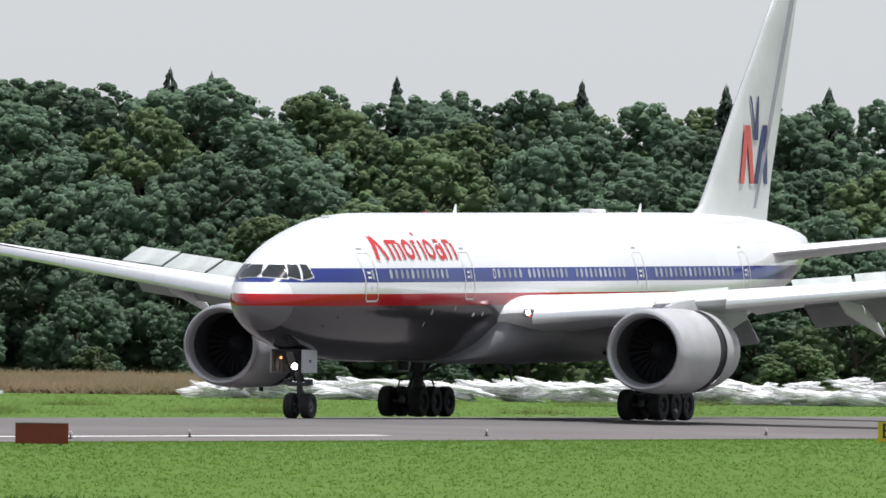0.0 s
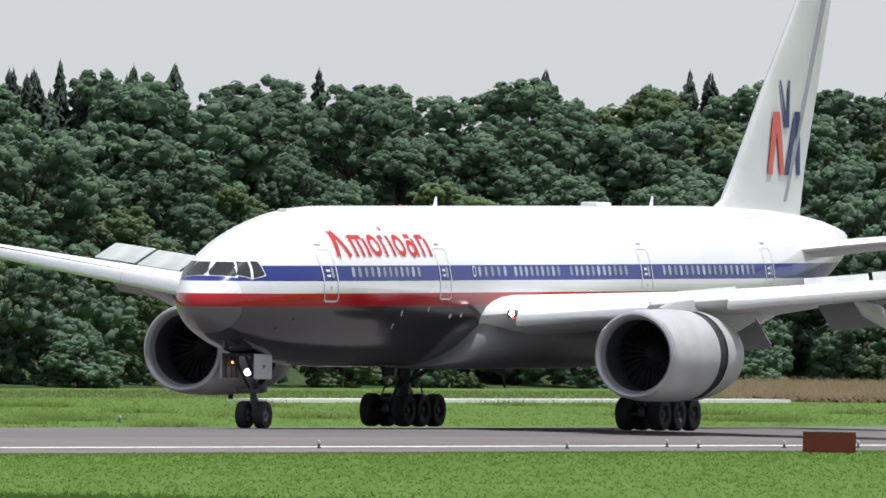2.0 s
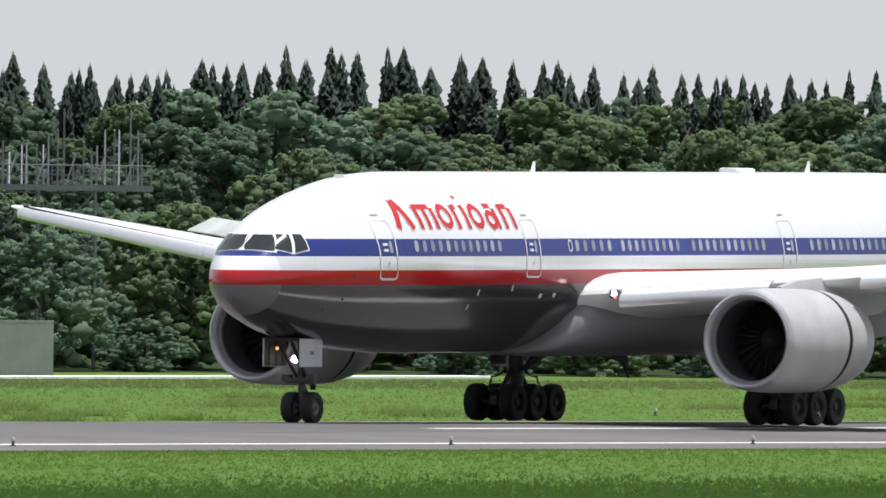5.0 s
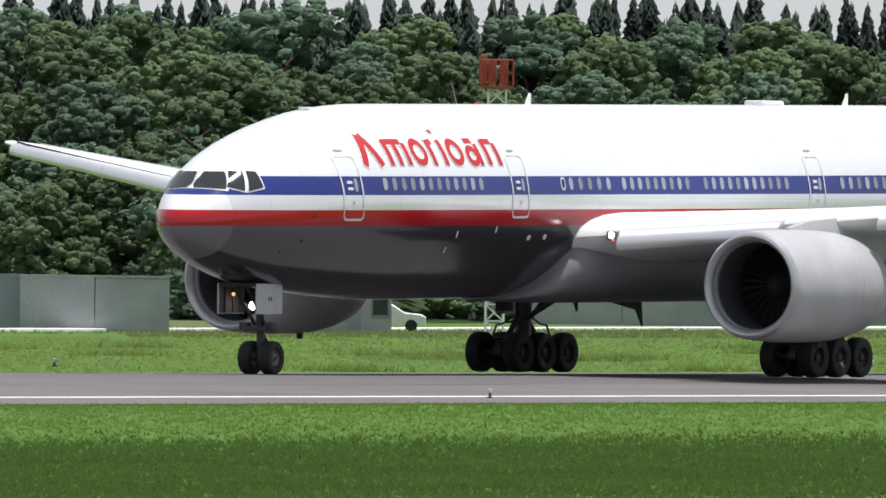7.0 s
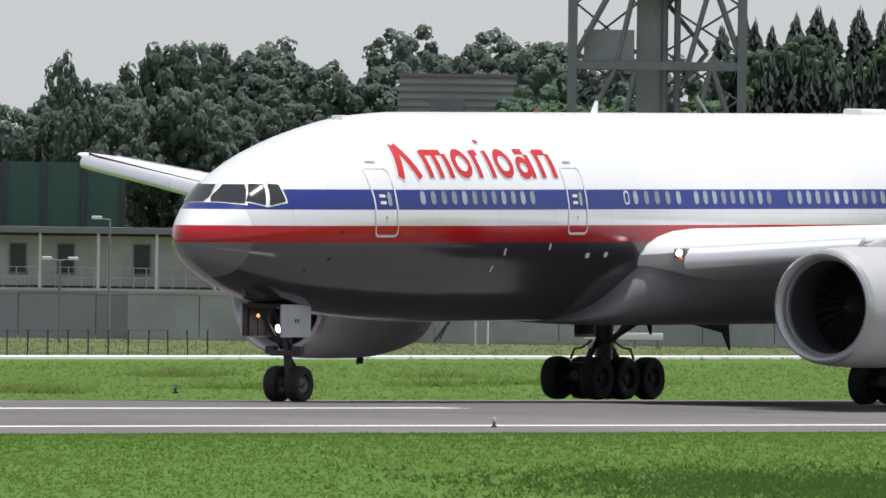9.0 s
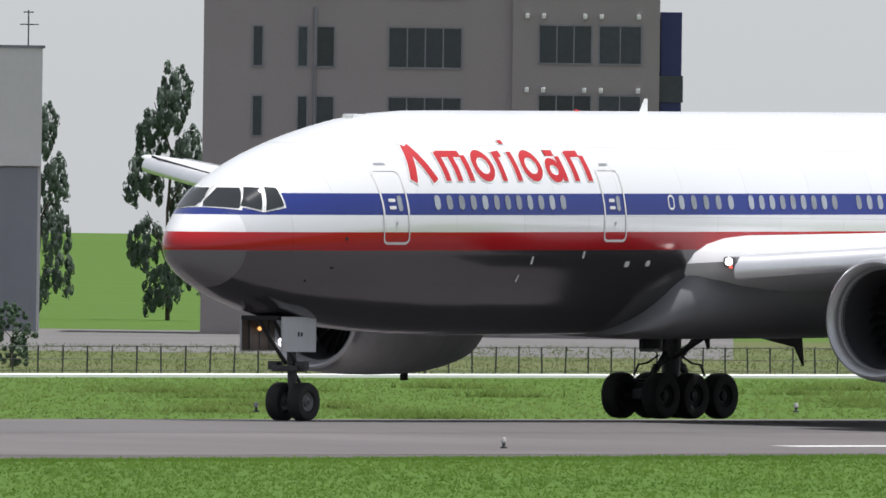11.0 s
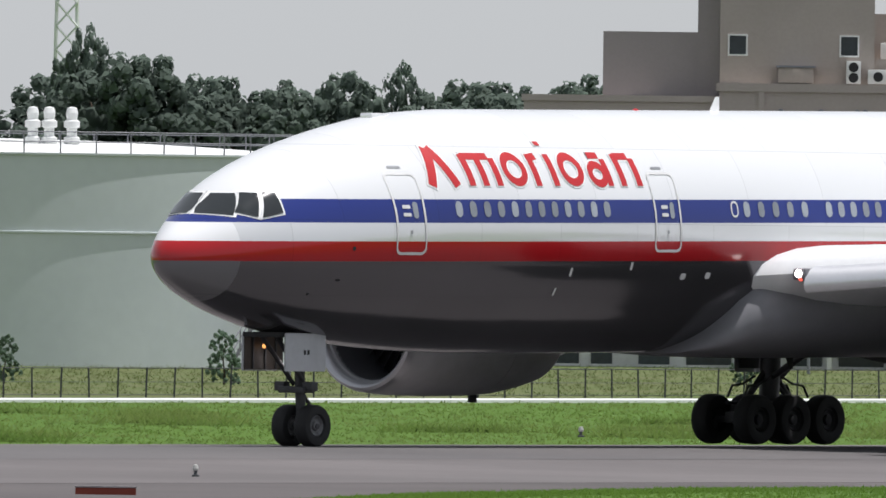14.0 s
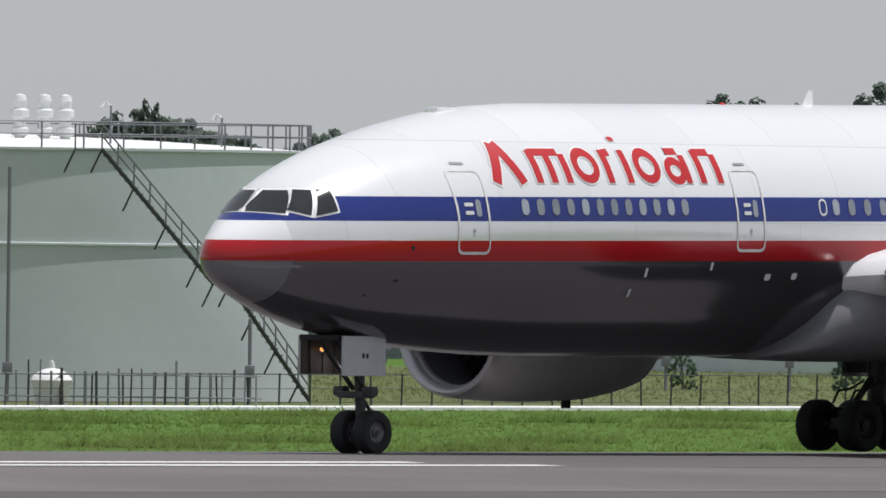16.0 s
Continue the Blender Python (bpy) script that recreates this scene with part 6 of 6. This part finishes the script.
for x in (-1.5, -0.5, 0.5, 1.5):
    part("post", box(x - 0.05, x + 0.05, 0.06, 0.16, 0, 0.68), STEEL, s, smooth=False)

# floodlights and poles by the tanks
s = thing("floodlight_pole", at(50.44, 900), "slim pole with a pair of floodlights", "floodlight")
part("pole", tube((0, 0, 0), (0, 0, 6.4), 0.07, 0.05, seg=8), STEEL, s)
for x in (-0.28, 0.28):
    part("floodlight", box(x - 0.22, x + 0.22, -0.2, 0.15, 6.3, 6.65, bevel=0.06), DARKSTEEL, s)
for az, r, h in ((49.31, 845, 6.2), (49.61, 845, 2.8), (48.30, 760, 2.8), (47.712, 761, 7.6)):
    s = thing("pole", at(az, r), "thin grey steel pole with a small box", "pole")
    part("shaft", tube((0, 0, 0), (0, 0, h), 0.06, seg=8), STEEL, s)
    part("box", box(-0.16, 0.16, -0.2, 0, 0.9, 1.3, bevel=0.02), STEEL, s)
for az, r, z, h in ((47.955, 770, 7.9, 1.3), (48.225, 771, 7.9, 0.95), (50.62, 958, 8.3, 1.3)):
    s = thing("roof_lamp", at(az, r, z), "small hooked lamp post on the tank's rim", "lamp")
    part("post", tube((0, 0, 0), (0, 0, h), 0.035, seg=6), STEEL, s)
    part("lamp_head", add_tube(tube((0, 0, h), (-0.15, 0, h + 0.12), 0.03, seg=6), (-0.15, 0, h + 0.12), (-0.28, 0, h - 0.08), 0.05, 0.09, seg=8), ROOFWHITE, s)

# pale blue building between the tanks
s = thing("pump_house", at(48.60, 1010), "pale blue-grey pump house with a flat canopy on posts", "building")
part("wall", box(-3.4, 1.2, 1.5, 8, 0, 5.2), TEAL, s, smooth=False)
part("upper_wall", box(-3.4, 2.9, 1.3, 1.5, 3.7, 5.2), WHITEWALL, s, smooth=False)
part("roof", box(-3.6, 3.3, 0.6, 8.2, 5.2, 5.65), ROOFWHITE, s, smooth=False)
part("canopy", box(-3.2, 0.6, 0.2, 1.6, 3.1, 3.6), ROOFWHITE, s, smooth=False)
for x in (-3.0, -2.2, -0.35, 1.7, 2.8):
    part("post", box(x - 0.09, x + 0.09, 0.4, 0.58, 0, 5.4), STEEL, s, smooth=False)
add_windows(s, [(-2.3, 2.3, 2.75, 1.2, PANE), (-1.6, 4.1, 4.8, 1.1, PANE), (-2.9, 4.1, 4.8, 0.8, PANE)], 1.3)
for k in range(9):
    x = -3.0 + 1.15 * k
    plain("valve", at(48.60, 985) @ pose(x, (k % 3) * 1.2, 0), add_box(lathe([(0, 0.12), (0.5, 0.12), (0.55, 0.26), (0.65, 0.26), (0.7, 0.08), (1.05, 0.08), (1.08, 0.3), (1.14, 0.3), (1.16, 0.02)], axis="z", seg=14, cap1=True), -0.5, 0.5, -0.08, 0.08, 0.22, 0.38), STEEL, "grey pipe valve with a hand wheel", "valve", "pipe valves")
for az, hh in ((49.12, 1.5), (48.95, 1.5), (47.75, 0.8)):
    s = thing("pipe_bend", at(az, 820), "grey bent pipe with an end flange behind the fence", "pipe")
    path = [(0, 0.0)] + [(-0.35 + 0.35 * math.cos(math.pi * k / 12), hh + 0.35 * math.sin(math.pi * k / 12)) for k in range(7)] + [(-0.75, hh + 0.35)]
    bm = sweep([Vector((x, 0, z)) for x, z in path], 0.13, 12)
    part("bend", bm, GREYWALL, s)
    part("flange", tube((-0.75, 0, hh + 0.35), (-0.83, 0, hh + 0.35), 0.2, seg=14), STEEL, s)

plain("dome_tank", at(47.82, 752), lathe([(0, 0.5), (0.55, 0.6), (0.8, 0.68), (1.0, 0.55), (1.15, 0.25), (1.18, 0.1), (1.4, 0.08), (1.42, 0.02)], axis="z", seg=24, cap1=True), ROOFWHITE, "small white domed tank behind the fence", "tank", smooth=True)

# lattice radio mast far behind
s = thing("radio_mast", at(49.889, 1500), "tall pale lattice radio mast in the distance", "mast")
for x, y in ((-0.95, 0), (0.95, 0), (-0.95, 1.9), (0.95, 1.9)):
    part("leg", tube((x, y, 0), (x * 0.55, 0.95 + (y - 0.95) * 0.55, 27), 0.12, seg=6), WHITEWALL, s)
for k in range(18):
    w0, w1 = 0.95 - 0.43 * k / 18, 0.95 - 0.43 * (k + 1) / 18
    part("brace", add_tube(tube((-w0, 0, 1.5 * k), (w1, 0, 1.5 * k + 1.5), 0.07, seg=5), (w0, 0, 1.5 * k), (-w1, 0, 1.5 * k + 1.5), 0.07, seg=5), WHITEWALL, s)

# ---------------------------------------------------------------- fence, kerb and small things by the runway
KERB = [(380, 482), (545, 493), (650, 505), (770, 514), (840, 521), (900, 530), (960, 540), (1040, 549)]
s = tagged(new("kerb"), kind="structure")
bm = bmesh.new()
pts = [(380 + 660 * k / 60) for k in range(61)]
ky = lambda x: float(np.interp(x, [p[0] for p in KERB], [p[1] for p in KERB]))
add_loft(bm, [[Vector((x, ky(x) + dy, LOW + z)) for dy, z in ((0, 0), (0, 0.10), (0.06, 0.13), (1.6, 0.13), (1.6, 0))] for x in pts])
part("kerb_slab", bm, ROOFWHITE, s, smooth=False)
plain("kerb_strip", pose(0, 0, 0), add_loft(bmesh.new(), [[Vector((x, 489 + 0.02 * (x - 1060), LOW + z)) if j < 2 else Vector((x, 491.2 + 0.02 * (x - 1060), LOW + z)) for j, z in enumerate((0, 0.18, 0.18, 0))] for x in (1060, 1090, 1128)]), ROOFWHITE, "low white concrete strip in the grass", "kerb")

MEADOW = mat("dry_meadow", (0.098, 0.132, 0.044), 0.9, vary=0.2, scale=0.08, fine=0.8, tint=(0.122, 0.132, 0.060), spec=0.1)
bm = bmesh.new()
add_loft(bm, [[Vector((x, ky(x) + 6, LOW + 0.02)), Vector((x * 1.28, ky(x) * 1.28, LOW + 0.02))] for x in (400, 500, 600, 700, 800, 900)], closed=False)
part("meadow", bm, MEADOW, None, kind="structure", smooth=False)
# post-and-wire fence behind the kerb
s = thing("wire_fence", pose(0, 0, 0), "long dark post-and-wire fence in the grass", "fence")
fx = [545 + 1.72 * k for k in range(150)]
post = bpy.data.meshes.new("post")
bm = box(-0.03, 0.03, -0.03, 0.03, 0, 1.05)
bm.to_mesh(post)
bm.free()
post.materials.append(DARKSTEEL)
for x in fx:
    ob = new("post", post)
    ob.parent = s
    ob.matrix_world = pose(x, ky(x) + 10, LOW, 0, random.uniform(-2, 2), -52)
for z, r in ((1.02, 0.018), (0.55, 0.010), (0.12, 0.012)):
    part("wire", sweep([Vector((a, ky(a) + 10, LOW + z)) for a in fx[::3]], r, 4), DARKSTEEL, s)
# the denser works fence before the near tank
s = thing("works_fence", at(47.9, 745), "dark upright-bar works fence before the tank", "fence")
for k in range(48):
    x = -11.5 + 0.36 * k
    hgt = 1.15 + random.choice((0, 0, 0.1, 0.35))
    part("bar", tube((x, random.uniform(0, 0.3), 0), (x + random.uniform(-0.03, 0.03), 0.1, hgt), random.uniform(0.025, 0.05), seg=6), STEEL if k % 3 else DARKSTEEL, s)
part("rail", add_tube(tube((-11.5, 0.1, 1.05), (5.6, 0.1, 1.05), 0.03, seg=6), (-11.5, 0.1, 0.35), (5.6, 0.1, 0.35), 0.03, seg=6), STEEL, s)


def edge_light(x, y, z, tall=0.29):
    s = thing("runway_light", pose(x, y, z), "small elevated runway edge light with a pale head", "runway light", "runway edge lights")
    part("stem", lathe([(0, 0.09), (0.04, 0.09), (0.06, 0.04), (tall * 0.55, 0.04)], axis="z", seg=12), DARKSTEEL, s)
    part("lamp_head", lathe([(tall * 0.5, 0.06), (tall * 0.6, 0.075), (tall * 0.7, 0.07), (tall * 0.95, 0.05), (tall, 0.02)], axis="z", seg=14, cap0=True, cap1=True), CONCRETE, s)


first_light = None
for x in (426, 475.4, 500, 527, 553.8, 582.5, 611.5, 640.3, 669.3, 690.5, 711.8, 743.1, 773.4, 804.5, 834, 864, 894, 924):
    if not first_light:
        edge_light(x, LINE_Y - 24.0, -CROWN * 24.0)
        first_light = bpy.data.objects["runway_light"]
    else:
        copy_thing(first_light, pose(x, LINE_Y - 24.0, -CROWN * 24.0))
for x in (792, 804, 812, 819):
    copy_thing(first_light, pose(x, LINE_Y - 25.5, -CROWN * 25.5))
for k in range(16):
    copy_thing(first_light, pose(500 + 27.6 * k, LINE_Y + 24, -0.13))


def sign_board(m, w, h, d, face, label):
    s = thing("runway_sign", m, label, "sign board", "runway signs")
    part("board", box(-w / 2, w / 2, 0, d, 0.12, h, bevel=0.03), face, s, smooth=False)
    part("top_edge", box(-w / 2 - 0.02, w / 2 + 0.02, -0.02, d + 0.02, h, h + 0.035), BROWN, s, smooth=False)
    for x in (-w * 0.35, w * 0.35):
        part("foot", box(x - 0.06, x + 0.06, 0.05, d - 0.05, 0, 0.14), DARKSTEEL, s, smooth=False)
    return s


sign_board(pose(794.0, 343.6, LOW - 0.05, 0, 0, -66.5), 1.95, 0.86, 0.3, SIGNRED, "plain red-brown sign board standing in the runway grass")
sign_board(pose(401.0, 336.5, LOW - 0.25, 0, 0, -50), 1.35, 0.42, 0.3, SIGNRED, "low red-brown sign board at the grass edge")
ys = sign_board(pose(874.4, 341.0, LOW - 0.1, 0, 0, -68.5), 2.2, 0.95, 0.3, YELLOW, "yellow runway sign board with a black letter")
fc = bpy.data.curves.new("sign_letter", "FONT")
fc.body, fc.size, fc.extrude, fc.align_x, fc.align_y = "B", 0.85, 0.004, "CENTER", "CENTER"
fo = bpy.data.objects.new("sign_letter", fc)
lm = bpy.data.meshes.new_from_object(fo)
bpy.data.objects.remove(fo)
lm.materials.append(BLACK)
lo = new("sign_letter", lm)
lo.parent = ys
lo.matrix_world = ys.matrix_world @ pose(-0.72, -0.01, 0.55, 90)

# drifting white spray low over the far grass
s = thing("spray_bank", at(67.9, 1215), "low bank of wispy white spray blown off the ground", "spray")
rng = np.random.default_rng(77)
PUFFS = [raw("spray_puff", ICO_V * (1 + 0.4 * rng.uniform(-1, 1, len(ICO_V)))[:, None], ICO_F, SPRAY, smooth=True) for _ in range(8)]
for k in range(280):
    q = (k + rng.uniform(0, 1)) / 280
    ob = new("spray_puff", PUFFS[k % 8])
    ob.parent = s
    tall = 0.75 + 0.75 * max(0.0, q - 0.45) / 0.55
    lift = rng.uniform(0, 1) ** 1.4
    ob.location = (-19 + 48 * q, rng.uniform(-2, 3), 0.22 + tall * lift)
    ob.scale = (rng.uniform(0.7, 1.7) * (1.15 - 0.5 * lift), 0.6, rng.uniform(0.14, 0.30) * (1.2 - 0.6 * lift))
    ob.rotation_euler = (0, rng.uniform(-0.15, 0.3), 0)

# ---------------------------------------------------------------- grass

def tufts(name, n, place, hmin, hmax, w, material, seed):
    """Blades of grass as single slim leaves, three to a tuft, in one mesh."""
    rng = np.random.default_rng(seed)
    x, y, z = place(rng, n)
    V = np.zeros((n * 3, 3, 3))
    for b in range(3):
        a = rng.uniform(0, 2 * np.pi, n)
        h = rng.uniform(hmin, hmax, n) * (0.7 + 0.6 * rng.random(n))
        lean = rng.uniform(0.8, 2.6, n) * h
        ww = rng.uniform(0.6, 1.4, n) * w
        px, py = x + rng.normal(0, 0.06, n), y + rng.normal(0, 0.06, n)
        k = slice(b, n * 3, 3)
        V[k, 0] = np.stack([px - 0.5 * ww * np.sin(a), py + 0.5 * ww * np.cos(a), z], 1)
        V[k, 1] = np.stack([px + 0.5 * ww * np.sin(a), py - 0.5 * ww * np.cos(a), z], 1)
        V[k, 2] = np.stack([px + lean * np.cos(a), py + lean * np.sin(a), z + h], 1)
    me = bpy.data.meshes.new(name)
    me.vertices.add(n * 9)
    me.vertices.foreach_set("co", V.reshape(-1))
    me.loops.add(n * 9)
    me.loops.foreach_set("vertex_index", np.arange(n * 9, dtype=np.int32))
    me.polygons.add(n * 3)
    me.polygons.foreach_set("loop_start", np.arange(0, n * 9, 3, dtype=np.int32))
    me.polygons.foreach_set("loop_total", np.full(n * 3, 3, dtype=np.int32))
    me.update()
    me.validate()
    me.materials.append(material)
    return tagged(new(name, me), "short rough airfield grass" if "near" not in name else "short green mown grass beside the runway", "grass", kind="stuff")


FLARE = ((300, 75), (380, 60), (412, 42), (430, 35.5), (480, 33), (520, EDGE + 0.2))


def flare(x):
    """The asphalt's near edge, which widens towards the turn-off."""
    return LINE_Y - np.interp(x, [p[0] for p in FLARE], [p[1] for p in FLARE])


def near_strip(rng, n):
    y = LINE_Y - EDGE - 0.2 - 120 * rng.random(n) ** 1.6
    t = np.tan(np.radians(rng.uniform(47.3, 69.0, n)))
    x = y * t
    y = np.where((y > flare(x)), flare(x) - 3 * rng.random(n), y)
    return x, y, np.full(n, LOW - 0.01)


def far_strip(rng, n):
    y = LINE_Y + EDGE + 2 + 95 * rng.random(n)
    t = np.tan(np.radians(rng.uniform(47.3, 69.0, n)))
    return y * t, y, np.full(n, LOW - 0.01)


def far_clumps(rng, n):
    c = 140
    cy = LINE_Y + EDGE + 3 + 70 * rng.random(c)
    cx = cy * np.tan(np.radians(rng.uniform(47.3, 69.0, c)))
    i = rng.integers(0, c, n)
    return cx[i] + rng.normal(0, 1.3, n), cy[i] + rng.normal(0, 0.8, n), np.full(n, LOW - 0.01)


def dry_strip(rng, n):
    az = np.radians(rng.uniform(47.3, 69.2, n))
    y = np.where(np.degrees(az) > 59, 505 + 32 * rng.random(n), 515 + 110 * rng.random(n))
    return y * np.tan(az), y, np.full(n, LOW - 0.01)


# taller, darker blades with a soft edge; they paint a shaded patch
def shade_strip(rng, n):
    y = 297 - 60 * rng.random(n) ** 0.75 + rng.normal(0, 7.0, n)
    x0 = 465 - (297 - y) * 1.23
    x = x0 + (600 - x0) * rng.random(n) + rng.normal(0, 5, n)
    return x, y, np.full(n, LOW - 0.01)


def dead_bank(rng, n):
    az, r = np.radians(rng.uniform(66.35, 67.08, n)), rng.uniform(1240, 1375, n)
    return r * np.sin(az), r * np.cos(az), np.full(n, LOW - 0.01)


tufts("near_grass", 170000, near_strip, 0.03, 0.10, 0.055, BLADES, 5)
tufts("rough_grass", 70000, shade_strip, 0.06, 0.17, 0.075, SHADEBLADES, 9)
tufts("far_grass", 80000, far_strip, 0.03, 0.11, 0.06, FARBLADES, 6)
tufts("grass_clumps", 14000, far_clumps, 0.12, 0.36, 0.07, FARBLADES, 7)
tufts("dry_grass", 60000, dry_strip, 0.05, 0.18, 0.05, DRY, 8)
tufts("dead_grass", 16000, dead_bank, 0.3, 0.75, 0.12, DEAD, 10)

airliner, sleeves, spoilers = build_airliner()


def motions():
    walk(airliner, [(t, pose(x, LINE_Y, 0)) for t, x in ROLL_OUT])
    # the reverser sleeves slide shut
    for ob in sleeves:
        walk(ob, [(t, pose(d, 0, 0)) for t, d in ((0, 0.78), (3.2, 0.76), (4.6, 0.42), (5.5, 0.09), (6.0, 0.0), (16, 0.0))])
    # the spoilers fold down
    for ob, hinge in spoilers:
        walk(ob, [(t, hinge @ pose(0, 0, 0, 0, -u, 0)) for t, u in ((0, 29), (3.2, 28), (5.3, 20), (6.3, 8), (7.0, 1.0), (16, 1.0))])


motions()
